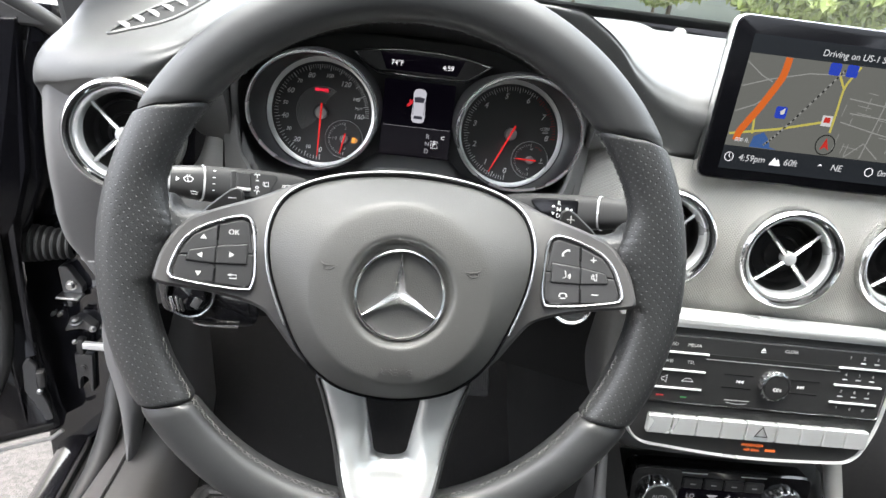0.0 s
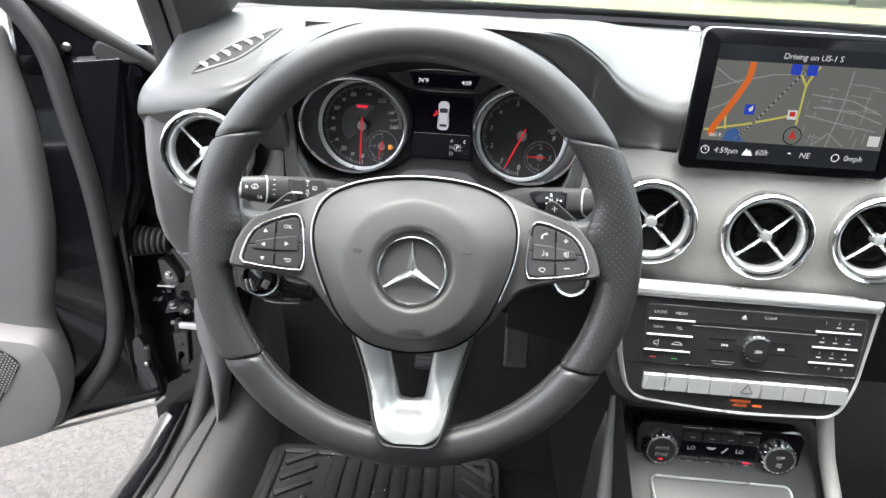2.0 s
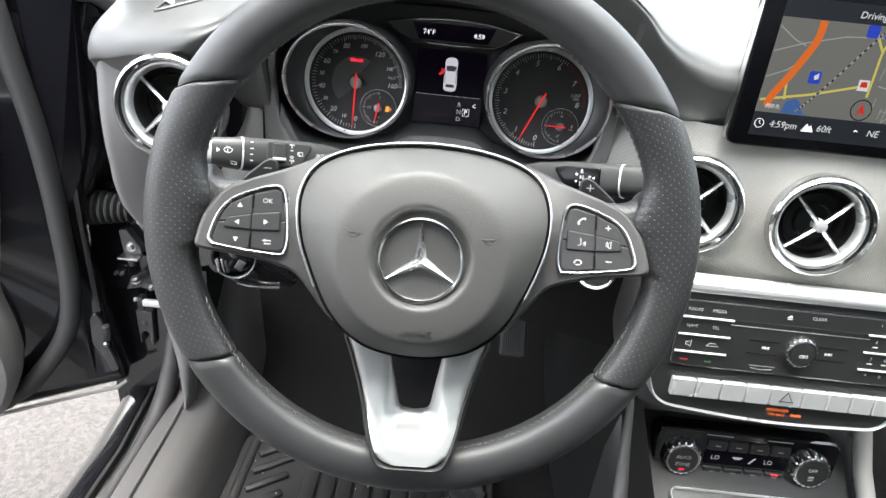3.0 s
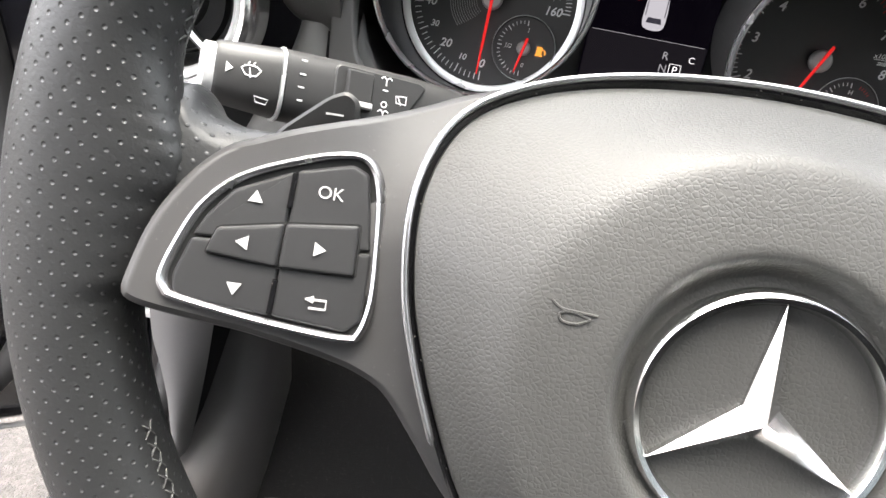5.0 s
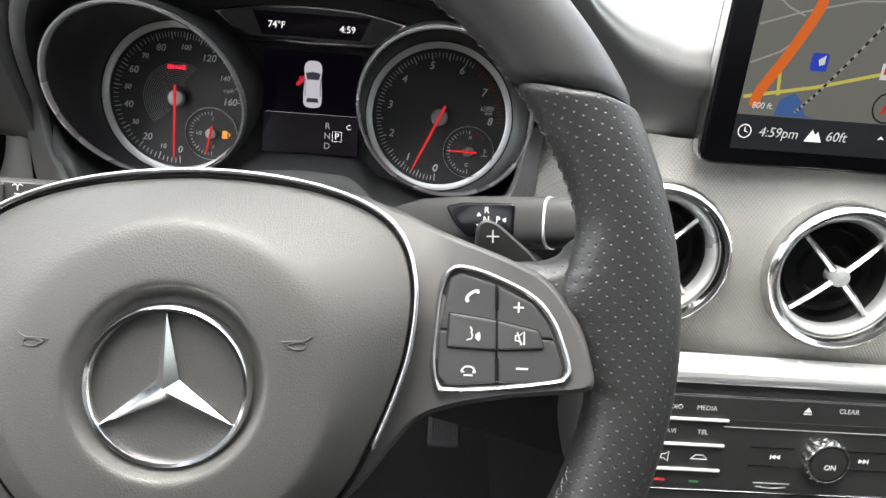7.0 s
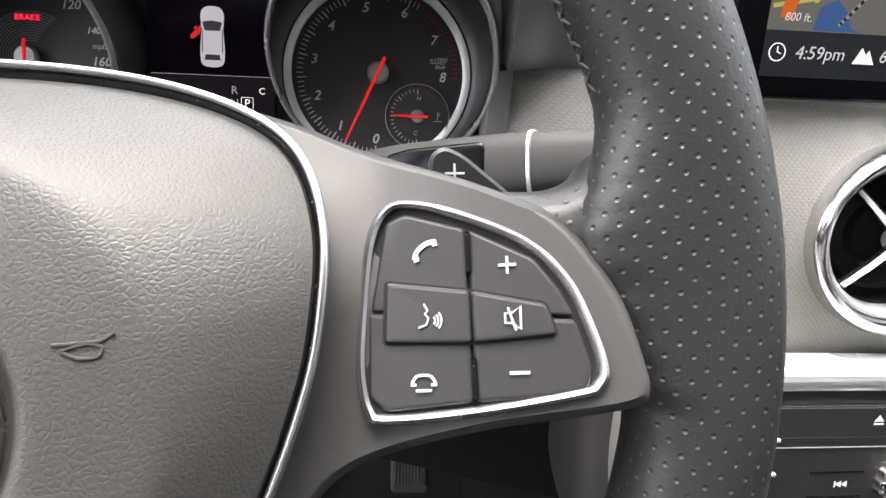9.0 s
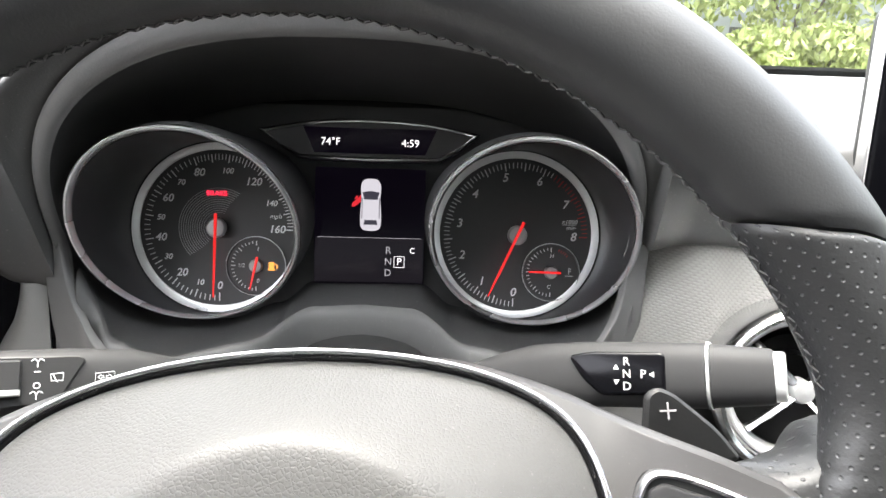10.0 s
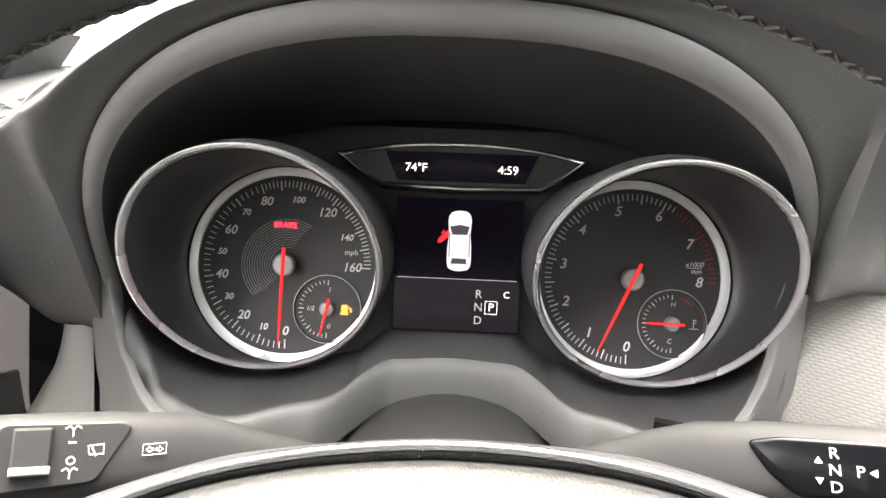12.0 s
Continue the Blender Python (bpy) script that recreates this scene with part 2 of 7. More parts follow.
def strokes(lines, w, material, parent, m, h=0.0002, name="symbol", label=""):
    """Thin flat strokes along 2D lines, laid by m."""
    bm = bmesh.new()
    for line in lines:
        P = [Vector(p) for p in line]
        k = len(P)
        L, R = [], []
        for i in range(k):
            a, c = P[max(i - 1, 0)], P[min(i + 1, k - 1)]
            if i in (0, k - 1) and (P[0] - P[-1]).length < 1e-9:
                a, c = P[-2], P[1]
            t = (c - a).normalized()
            nn = Vector((-t.y, t.x)) * w / 2
            L.append(P[i] + nn)
            R.append(P[i] - nn)
        rings = [[m @ Vector((l.x, l.y, 0)), m @ Vector((r.x, r.y, 0)), m @ Vector((r.x, r.y, h)), m @ Vector((l.x, l.y, h))] for l, r in zip(L, R)]
        loft(bm, rings, cap_first=True, cap_last=True)
    return part(name, bm, material, parent, label, smooth=False)


def fills(polys, material, parent, m, h=0.0002, name="symbol", label=""):
    bm = bmesh.new()
    for poly in polys:
        plate(poly, [(0, 0), (0, h)], bm, m=m)
    return part(name, bm, material, parent, label, smooth=False)


def rect(x0, y0, x1, y1):
    return [(x0, y0), (x1, y0), (x1, y1), (x0, y1)]


def smooth_table(x, table):
    """Values between the rows of a table, with no kinks at the rows."""
    if x <= table[0][0]:
        return list(table[0][1:])
    for k in range(len(table) - 1):
        a, b = table[k], table[k + 1]
        if x <= b[0]:
            h = b[0] - a[0]
            t = (x - a[0]) / h
            out = []
            for c in range(1, len(a)):
                def slope(q):
                    if q <= 0 or q >= len(table) - 1:
                        return 0.0
                    l = (table[q][c] - table[q - 1][c]) / (table[q][0] - table[q - 1][0])
                    r = (table[q + 1][c] - table[q][c]) / (table[q + 1][0] - table[q][0])
                    return 0.0 if l * r <= 0 else 2 * l * r / (l + r)
                m0, m1 = slope(k) * h, slope(k + 1) * h
                out.append((2 * t ** 3 - 3 * t * t + 1) * a[c] + (t ** 3 - 2 * t * t + t) * m0 + (3 * t * t - 2 * t ** 3) * b[c] + (t ** 3 - t * t) * m1)
            return out
    return list(table[-1][1:])

def lerp_table(x, table):
    for (a, *u), (b, *v) in zip(table, table[1:]):
        if x <= b:
            t = max(0.0, min(1.0, (x - a) / (b - a)))
            t = t * t * (3 - 2 * t)
            return [p + (q - p) * t for p, q in zip(u, v)]
    return list(table[-1][1:])


# ---- materials ----
LEATHER = surface("smooth_leather", (0.027, 0.0275, 0.028), 0.44, grain=0.20, size=0.0008, var=0.15, spec=0.7)
PERF = dotted("perforated_leather", (0.026, 0.0265, 0.027), 0.43, 0.0057, 0.00285, 0.00042, depth=0.7, tint=2.0, grain=0.30, spec=0.55)
STITCH = surface("grey_thread", (0.075, 0.075, 0.073), 0.75, grain=0.5, size=0.0004)
HUB = surface("grained_plastic", (0.050, 0.0495, 0.0475), 0.48, grain=0.55, size=0.0013, kind="pebble", var=0.12, dust=0.05)
STALK = surface("stalk_plastic", (0.027, 0.027, 0.0275), 0.62, grain=0.06, size=0.0008, var=0.1, spec=0.3)
SPOKE = surface("satin_plastic", (0.048, 0.0465, 0.0465), 0.46, grain=0.06, size=0.0008, var=0.1, dust=0.05)
KEY = surface("key_plastic", (0.024, 0.024, 0.025), 0.42, grain=0.05, size=0.0006, var=0.12)
GAP = surface("gap_black", (0.004, 0.004, 0.004), 0.8, var=0.2)
CHROME = surface("chrome", (0.70, 0.70, 0.70), 0.13, 1.0, var=0.04, wear=0.04)
SATIN = surface("satin_silver", (0.68, 0.685, 0.68), 0.30, 0.55, grain=0.04, size=0.0005, var=0.05)
FORKSILVER = surface("spoke_silver", (0.58, 0.59, 0.58), 0.33, 0.65, grain=0.03, size=0.0005, var=0.05)
FRAMEMETAL = surface("key_frame_metal", (0.44, 0.44, 0.45), 0.26, 0.92, var=0.06, wear=0.06)
GLOSS = surface("piano_black", (0.006, 0.006, 0.007), 0.10, var=0.2, coat=0.6, wear=0.04, dust=0.3)
DASH = surface("soft_dash_skin", (0.066, 0.066, 0.065), 0.44, grain=0.22, size=0.0011, var=0.10, dust=0.2)
# dash skin toned lighter for the light on the hood's lip and feet
LIPLIT = surface("hood_lip_lit", (0.115, 0.115, 0.112), 0.5, grain=0.22, size=0.0011, var=0.10)
# shaded copy of the hood lip's grey, for the lower lip
LIPLOW = surface("lower_lip_shaded", (0.070, 0.070, 0.069), 0.55, grain=0.25, size=0.0011, var=0.12, dust=0.15)
ARCGREY = surface("engraved_silver", (0.30, 0.30, 0.30), 0.4, 0.3, var=0.1)
DASHLOW = surface("lower_dash_plastic", (0.052, 0.052, 0.053), 0.56, grain=0.22, size=0.0011, var=0.10)
ENDGREY = surface("end_panel_plastic", (0.135, 0.132, 0.131), 0.55, grain=0.22, size=0.0011, var=0.10)
BRIGHT = surface("satin_chrome", (0.66, 0.66, 0.66), 0.18, 1.0, var=0.05, wear=0.05)
HOODIN = surface("binnacle_plastic", (0.045, 0.045, 0.045), 0.55, grain=0.30, size=0.0012, var=0.12, dust=0.25)
# darker grey that carries the shade under the hood
CAVE = surface("hood_lining_shade", (0.036, 0.036, 0.035), 0.5, grain=0.12, size=0.0012, var=0.15)
BLACKPL = surface("black_plastic", (0.019, 0.019, 0.019), 0.5, grain=0.12, size=0.0012, var=0.2)
VANE = surface("vane_metal", (0.46, 0.46, 0.46), 0.26, 1.0, var=0.06)
# these two greys are lifted to stand for haze on the dial glass
DARKGLOSS = surface("dial_black", (0.024, 0.024, 0.025), 0.34, var=0.1, wear=0.05)
DIALFACE = surface("dial_face", (0.050, 0.049, 0.049), 0.45, grain=0.05, size=0.0006, var=0.12)
CLOTH = dotted("woven_trim", (0.25, 0.242, 0.226), 0.55, 0.0024, 0.0016, 0.0009, depth=0.5, tint=0.82, raised=True, grain=0.1)
GREYTRIM = surface("grey_trim", (0.22, 0.215, 0.208), 0.6, grain=0.25, size=0.0012, var=0.08)
WHITE = surface("white_print", (0.80, 0.80, 0.80), 0.5, var=0.05)
PRINT = surface("key_print", (0.46, 0.46, 0.45), 0.5, var=0.08)
REDPRINT = surface("red_print", (0.45, 0.03, 0.03), 0.5, var=0.1)
NEEDLE = glow("needle_red", (0.9, 0.03, 0.03), 0.05, (0.45, 0.02, 0.02))
LIT = glow("white_backlight", (0.95, 0.95, 1.0), 0.11)
DIM = glow("dim_backlight", (0.5, 0.5, 0.55), 0.055)
REDLIT = glow("red_lamp", (1.0, 0.02, 0.06), 0.16)
AMBER = glow("amber_lamp", (1.0, 0.38, 0.06), 0.10)
LCD = glow("lcd_black", (0.010, 0.006, 0.018), 0.012, (0.002, 0.002, 0.002))
LCDBAND = glow("lcd_band", (0.05, 0.044, 0.06), 0.016, (0.002, 0.002, 0.002))
SCREENBLACK = surface("screen_glass_black", (0.004, 0.004, 0.005), 0.16, var=0.2, spec=0.18, wear=0.04)
PAINT = surface("black_car_paint", (0.008, 0.008, 0.010), 0.10, var=0.2, spec=0.5, coat=0.5, wear=0.03)
RUBBER = surface("rubber_seal", (0.030, 0.030, 0.030), 0.6, grain=0.15, size=0.0012, var=0.2)
MATRUB = surface("mat_rubber", (0.018, 0.018, 0.018), 0.5, grain=0.25, size=0.0015, var=0.2, dust=0.25)
# blacker than the other plastics: carries the foot well's shade in its colour
FOOTSHADE = surface("foot_well_shade", (0.011, 0.011, 0.011), 0.9, grain=0.2, size=0.0015, var=0.3, spec=0.12)
CARPET = surface("black_carpet", (0.012, 0.012, 0.012), 0.95, spec=0.08, grain=0.9, size=0.0015, var=0.4, dust=0.3)
STEEL = surface("zinc_steel", (0.42, 0.42, 0.41), 0.3, 1.0, var=0.15)
HINGE = surface("painted_hinge_grey", (0.055, 0.055, 0.056), 0.32, 0.2, grain=0.1, size=0.002, var=0.25, spec=0.6, wear=0.3)
HEAD = surface("headliner", (0.55, 0.54, 0.52), 0.9, grain=0.3, size=0.002, var=0.06)
WALLDARK = surface("cabin_wall_dark", (0.03, 0.03, 0.03), 0.55, grain=0.3, size=0.002, kind="voronoi")


def asphalt_mat():
    m = surface("asphalt", (0.068, 0.065, 0.062), 0.9, grain=0.9, size=0.006, kind="voronoi", var=0.3)
    nt = m.node_tree
    N, L = nt.nodes, nt.links
    b = N["Principled BSDF"]
    co = N.new("ShaderNodeTexCoord")
    vo = N.new("ShaderNodeTexVoronoi")
    vo.inputs["Scale"].default_value = 120.0
    L.new(co.outputs["Object"], vo.inputs["Vector"])
    hs = N.new("ShaderNodeSeparateColor")
    L.new(vo.outputs["Color"], hs.inputs[0])
    ramp = N.new("ShaderNodeValToRGB")
    ramp.color_ramp.elements[0].color = (0.034, 0.032, 0.030, 1)
    ramp.color_ramp.elements[1].color = (0.128, 0.120, 0.112, 1)
    L.new(hs.outputs[0], ramp.inputs[0])
    mx = N.new("ShaderNodeMix")
    mx.data_type = "RGBA"
    mx.inputs[0].default_value = 0.35
    L.new(b.inputs["Base Color"].links[0].from_socket, mx.inputs[6])
    L.new(ramp.outputs[0], mx.inputs[7])
    L.new(mx.outputs[2], b.inputs["Base Color"])
    return m


ASPHALT = asphalt_mat()


def glass_mat(name, tint=(1, 1, 1)):
    m, nt, b = node_mat(name)
    N, L = nt.nodes, nt.links
    tr = N.new("ShaderNodeBsdfTransparent")
    tr.inputs[0].default_value = (*tint, 1)
    gl = N.new("ShaderNodeBsdfGlossy")
    gl.inputs["Roughness"].default_value = 0.02
    lw = N.new("ShaderNodeLayerWeight")
    po = N.new("ShaderNodeMath")
    po.operation = "POWER"
    po.inputs[1].default_value = 4.5
    L.new(lw.outputs["Facing"], po.inputs[0])
    fr = N.new("ShaderNodeMath")
    fr.operation = "MULTIPLY_ADD"
    fr.inputs[1].default_value, fr.inputs[2].default_value = 0.9, 0.05
    L.new(po.outputs[0], fr.inputs[0])
    mx = N.new("ShaderNodeMixShader")
    L.new(fr.outputs[0], mx.inputs[0])
    L.new(tr.outputs[0], mx.inputs[1])
    L.new(gl.outputs[0], mx.inputs[2])
    L.new(mx.outputs[0], N["Material Output"].inputs[0])
    return m


GLASS = glass_mat("window_glass", (0.86, 0.90, 0.88))
GLASS_DARK = glass_mat("side_glass", (0.28, 0.31, 0.30))
GLASS_REAR = glass_mat("rear_dimming_glass", (0.09, 0.10, 0.10))

DOORGREY = surface("door_panel_plastic", (0.165, 0.161, 0.157), 0.55, grain=0.25, size=0.002, kind="voronoi", var=0.10)
for _m in (LCD, LCDBAND):
    _m.node_tree.nodes["Principled BSDF"].inputs["Specular IOR Level"].default_value = 0.08

# ---- ground, body shell, daylight openings ----
def sheet(name, x0, x1, y0, y1, z, mat, label, cat, nx=1, ny=1):
    bm = bmesh.new()
    loft(bm, [[Vector((x0 + (x1 - x0) * i / nx, y0 + (y1 - y0) * j / ny, z)) for i in range(nx + 1)] for j in range(ny + 1)], closed=False)
    return tagged(part(name, bm, mat, None, smooth=False), label, cat, kind="structure")


sheet("ground", -300, 300, -300, 300, 0.0, ASPHALT, "light grey worn asphalt of a car park", "ground")


def slab(name, pts, mat, label="", cat="wall", t=0.03, smooth=False):
    """A closed sheet of thickness t along a quad given by four corners."""
    bm = bmesh.new()
    P = [Vector(p) for p in pts]
    nn = (P[1] - P[0]).cross(P[3] - P[0]).normalized() * t
    loft(bm, [P, [p + nn for p in P]], cap_first=True, cap_last=True)
    return tagged(part(name, bm, mat, None, smooth=smooth), label or "plain inner panel of the car body", cat, kind="structure")


# unseen roof, rear and sides shut light out; windscreen and driver's doorway stay open
bmc = bmesh.new()
block(bmc, (0.25, -1.07, 1.46), (1.54, 1.70, 0.03), 0.0)
tagged(part("ceiling", bmc, HEAD, None, smooth=False), "unseen pale roof slab, added to shade the cabin", "ceiling", kind="structure")
# unseen tinted pane that dims the light from the right
pw = thing("window_passenger", "unseen dark pane, added to cut light from the right", "window", kind="structure")
bm = bmesh.new()
loft(bm, [[Vector((1.125, y, 1.03)), Vector((1.095, y, 1.44))] for y in (-0.55, 0.0, 0.45)], closed=False)
part("pane", bm, GLASS_DARK, pw)
# unseen dark panes, added to cut the light from behind
for nm, lab, edge in (("window_rear", "unseen dark pane, added to cut light from behind", [(-0.56, -1.9, 1.05), (1.06, -1.9, 1.05), (1.00, -1.72, 1.44), (-0.50, -1.72, 1.44)]),
                      ("window_rear_driver", "unseen dark side pane, added to cut rear light", [(-0.62, -1.9, 1.05), (-0.62, -0.70, 1.05), (-0.55, -0.70, 1.44), (-0.55, -1.9, 1.44)]),
                      ("window_rear_passenger", "unseen dark side pane, added to cut rear light", [(1.11, -1.9, 1.05), (1.11, -0.76, 1.05), (1.09, -0.76, 1.44), (1.09, -1.9, 1.44)])):
    rw = thing(nm, lab, "window", kind="structure")
    bm = bmesh.new()
    loft(bm, [[Vector(edge[0]), Vector(edge[1])], [Vector(edge[3]), Vector(edge[2])]], closed=False)
    part("pane", bm, GLASS_REAR, rw)
slab("wall_driver_post", [(-0.61, -0.72, 1.00), (-0.55, -0.72, 1.445), (-0.55, -0.60, 1.445), (-0.61, -0.60, 1.00)], WALLDARK, "unseen dark post slab, added to close the cabin")
slab("wall_rear", [(-0.62, -1.9, 0.30), (-0.62, -1.9, 1.02), (1.12, -1.9, 1.02), (1.12, -1.9, 0.30)], WALLDARK, "unseen dark wall, added behind the cabin")
slab("wall_passenger", [(1.12, -1.9, 0.30), (1.12, -1.9, 1.02), (1.12, 0.6, 1.06), (1.12, 0.6, 0.30)], WALLDARK, "unseen dark wall, added on the passenger side")
slab("wall_passenger_rear", [(1.10, -0.75, 1.02), (1.10, -0.75, 1.44), (1.10, -0.55, 1.44), (1.10, -0.55, 1.02)], WALLDARK, "unseen dark slab, added at the rear quarter")
slab("wall_driver_rear", [(-0.62, -0.62, 0.30), (-0.62, -0.62, 1.02), (-0.62, -1.9, 1.02), (-0.62, -1.9, 0.30)], WALLDARK, "unseen dark wall, added at the driver's rear")
slab("wall_bulkhead", [(-0.50, 0.80, 0.25), (1.12, 0.80, 0.25), (1.12, 0.80, 1.02), (-0.50, 0.80, 1.02)], CARPET, "dark carpeted bulkhead behind the pedals", "wall")
slab("floor", [(-0.42, -1.9, 0.372), (1.12, -1.9, 0.372), (1.12, 0.80, 0.372), (-0.42, 0.80, 0.372)], CARPET, "black carpeted cabin floor", "floor", -0.03)

# ---- steering wheel ----
HUBZ, COLUMN, TURNED = 0.95, 26.0, 2.35
WHEEL = Matrix.Translation((0, 0, HUBZ)) @ pose(0, 0, 0, 90 - COLUMN) @ pose(0, 0, 0, 0, 0, TURNED)
wheel = thing("steering_wheel", "black leather three-spoke steering wheel with silver lower spoke", "steering wheel", WHEEL)
RC, RR, RZ0, RLEAN = Vector((-0.0016, 0.0089)), 0.1723, -0.020, radians(10.8)
# how far the leather reaches in from the rim to the spoke, by the level round the wheel (degrees)
WEB = [(-90, 0.0), (-9, 0.0), (-6, 0.0010), (-3, 0.0058), (0, 0.0075), (3.6, 0.0098), (7, 0.0125), (9, 0.0125), (11, 0.0105), (13, 0.0075), (14.4, 0.0057), (15.4, 0.0042), (16.3, 0.0029), (17.4, 0.0017), (19, 0.0006), (22, 0.0), (90, 0.0)]


def rim_tilt(x, y, z):
    """The rim's plane leans towards the driver at the top."""
    c, s = math.cos(RLEAN), math.sin(RLEAN)
    return Vector((RC.x + x, y * c - z * s, y * s + z * c))


def rim_mid(a):
    return rim_tilt(RR * math.cos(radians(a)), RC.y + RR * math.sin(radians(a)), RZ0)


def rim_point(a, s):
    """A point of the rim at angle a round the wheel and s round its section (degrees)."""
    ca, sa = math.cos(radians(a)), math.sin(radians(a))
    lev = a if a <= 90 else 180 - a
    if a > 270:
        lev = a - 360
    cs, ss = math.cos(radians(s)), math.sin(radians(s))
    hr, hz, e = 0.0164, 0.0152, 0.88
    dr = hr * math.copysign(abs(cs) ** e, cs)
    dz = hz * math.copysign(abs(ss) ** e, ss)
    if cs < 0:
        web = lerp_table(lev, WEB)[0]
        dr -= web * abs(cs) ** 1.3
        k = min(1.0, web / 0.020) * abs(cs) ** 1.5
        dz = dz * (1 - 0.35 * k) + 0.0045 * k
    r = RR + dr
    return rim_tilt(r * ca, RC.y + r * sa, RZ0 + dz)


def rim_piece(name, a0, a1, e0, e1, mat, label, steps):
    """A length of the rim; e0 and e1 slant its ends (degrees at the outer and the inner side)."""
    bm = bmesh.new()
    uvl = bm.loops.layers.uv.new("UVMap")
    n = 48
    rows = []
    for i in range(steps + 1):
        e = min(i, steps - i)
        sh = {0: 0.0016, 1: 0.0003}.get(e, 0)
        ring = []
        for j in range(n):
            f = 0.5 + 0.5 * math.cos(2 * math.pi * j / n)
            b0, b1 = a0 + e0[0] * f + e0[1] * (1 - f), a1 + e1[0] * f + e1[1] * (1 - f)
            a = b0 + (b1 - b0) * i / steps
            p = rim_point(a % 360, 360 * j / n)
            c = rim_mid(a)
            ring.append((bm.verts.new(p - (p - c).normalized() * sh), radians(a) * RR))
        rows.append(ring)
    arcs = []
    for ring in rows:
        acc, run_ = 0.0, [0.0]
        for j in range(n):
            acc += (ring[(j + 1) % n][0].co - ring[j][0].co).length
            run_.append(acc)
        arcs.append(run_)
    for i in range(steps):
        for j in range(n):
            k = (j + 1) % n
            f = bm.faces.new((rows[i][j][0], rows[i][k][0], rows[i + 1][k][0], rows[i + 1][j][0]))
            for l, (ii, jj) in zip(f.loops, ((i, j), (i, j + 1), (i + 1, j + 1), (i + 1, j))):
                l[uvl].uv = (rows[ii][jj % n][1], arcs[ii][jj])
    bm.faces.new([v for v, u in rows[0]])
    bm.faces.new([v for v, u in rows[-1]])
    return part(name, bm, mat, wheel, label, angle=50)


rim_piece("rim_cover", 34.0, 146.0, (-5, 5), (5, -5), LEATHER, "smooth black leather", 110)
rim_piece("rim_cover", 212.5, 327.5, (-2, 3), (2, -3), LEATHER, "smooth black leather", 104)
rim_piece("grip", 146.4, 212.1, (5, -5), (-2, 3), PERF, "perforated black leather grip", 150)
rim_piece("grip", -32.1, 33.6, (2, -3), (-5, 5), PERF, "perforated black leather grip", 150)


def stitching(a0, a1, s, name="stitching"):
    bm = bmesh.new()
    a, k = a0, 0
    while a < a1:
        for sg in (-1, 1):
            p, q = rim_point(a, s - 6 * sg), rim_point(a + 1.5, s + 6 * sg)
            mid = (p + q) / 2
            cen = rim_mid(a + 0.7)
            lift = (mid - cen).normalized() * 0.0006
            sweep([p, mid + lift, q], [0.00025, 0.00045, 0.00025], 5, bm=bm)
        a += 1.75 + 0.15 * random.random()
        k += 1
    return tagged(part(name, bm, STITCH, wheel, "grey cross stitching along the inner rim"), kind="stuff")


stitching(38, 142, 195)
stitching(213, 261, 165)
stitching(279, 327, 165)
stitching(143, 160, 185)
stitching(20, 37, 185)
stitching(199, 212, 170)
stitching(328, 341, 170)

# airbag cover
HUB_HALF = [(0, 0.0765), (0.036, 0.0735), (0.062, 0.0660), (0.0775, 0.0545), (0.0838, 0.036), (0.0825, 0.014), (0.0775, -0.004), (0.069, -0.025),
            (0.060, -0.0415), (0.048, -0.0545), (0.030, -0.0645), (0, -0.0690)]
HUB_OUT = spline(HUB_HALF + [(-x, y) for x, y in HUB_HALF[-2:0:-1]], 6)


def edge_n(x, y):
    """Depth of the cover's edge: it falls away towards the top and a little towards the foot."""
    return -0.0105 - 0.0215 * max(0.0, (y - 0.020) / 0.060) ** 1.5 - 0.008 * max(0.0, (0.02 - y) / 0.09) ** 2



def hub_height(x, y, s):
    r = math.hypot(x, y)
    k = max(s, 1e-3)
    e = edge_n(x / k, y / k) - 0.001
    far = r / k
    v = (r - 0.0570) / max(far - 0.0570, 0.010)
    q = lambda w: w + math.sqrt(w * w + 0.012)
    f = 0.30 * s ** 2.3 + 0.70 * q(v) / q(1)
    dish = -0.0066 * (1 / (1 + math.exp((r - 0.0322) / 0.0009)))
    return e * f + 0.0030 * (1 - f) + dish


def hub_cover():
    bm = bmesh.new()
    rings = [[Vector((p.x, p.y, edge_n(p.x, p.y) - 0.012)) for p in HUB_OUT], [Vector((p.x, p.y, edge_n(p.x, p.y) - 0.003)) for p in HUB_OUT]]
    steps = 90
    for i in range(steps):
        s = 0.992 * (1 - i / steps)
        rings.append([Vector((p.x * s, p.y * s, hub_height(p.x * s, p.y * s, s))) for p in HUB_OUT])
    loft(bm, rings, cap_last=True)
    return bm


def hub_z(x, y):
    """Height of the airbag cover above a point."""
    best = min(HUB_OUT, key=lambda p: abs(math.atan2(p.x * y - p.y * x, p.x * x + p.y * y)))
    return hub_height(x, y, math.hypot(x, y) / best.length)


part("airbag_cover", hub_cover(), HUB, wheel, "grained dark grey airbag cover")
up_trim = spline([(-x, y) for x, y in HUB_HALF[7:0:-1]] + HUB_HALF[:8], 8, closed=False)

def strip_out(p, d):
    """A point d metres outside the cover's edge, further out along the top."""
    n = Vector((p.x, p.y)).normalized()
    return Vector((p.x, p.y)) + n * d * (1 + 0.5 * max(0.0, n.y) ** 2)


bmx = bmesh.new()
sweep([Vector((*strip_out(p, 0.0019), edge_n(p.x, p.y) + 0.0002)) for p in up_trim], [0.0002] + [0.0010] * (len(up_trim) - 2) + [0.0002], 10, bm=bmx)
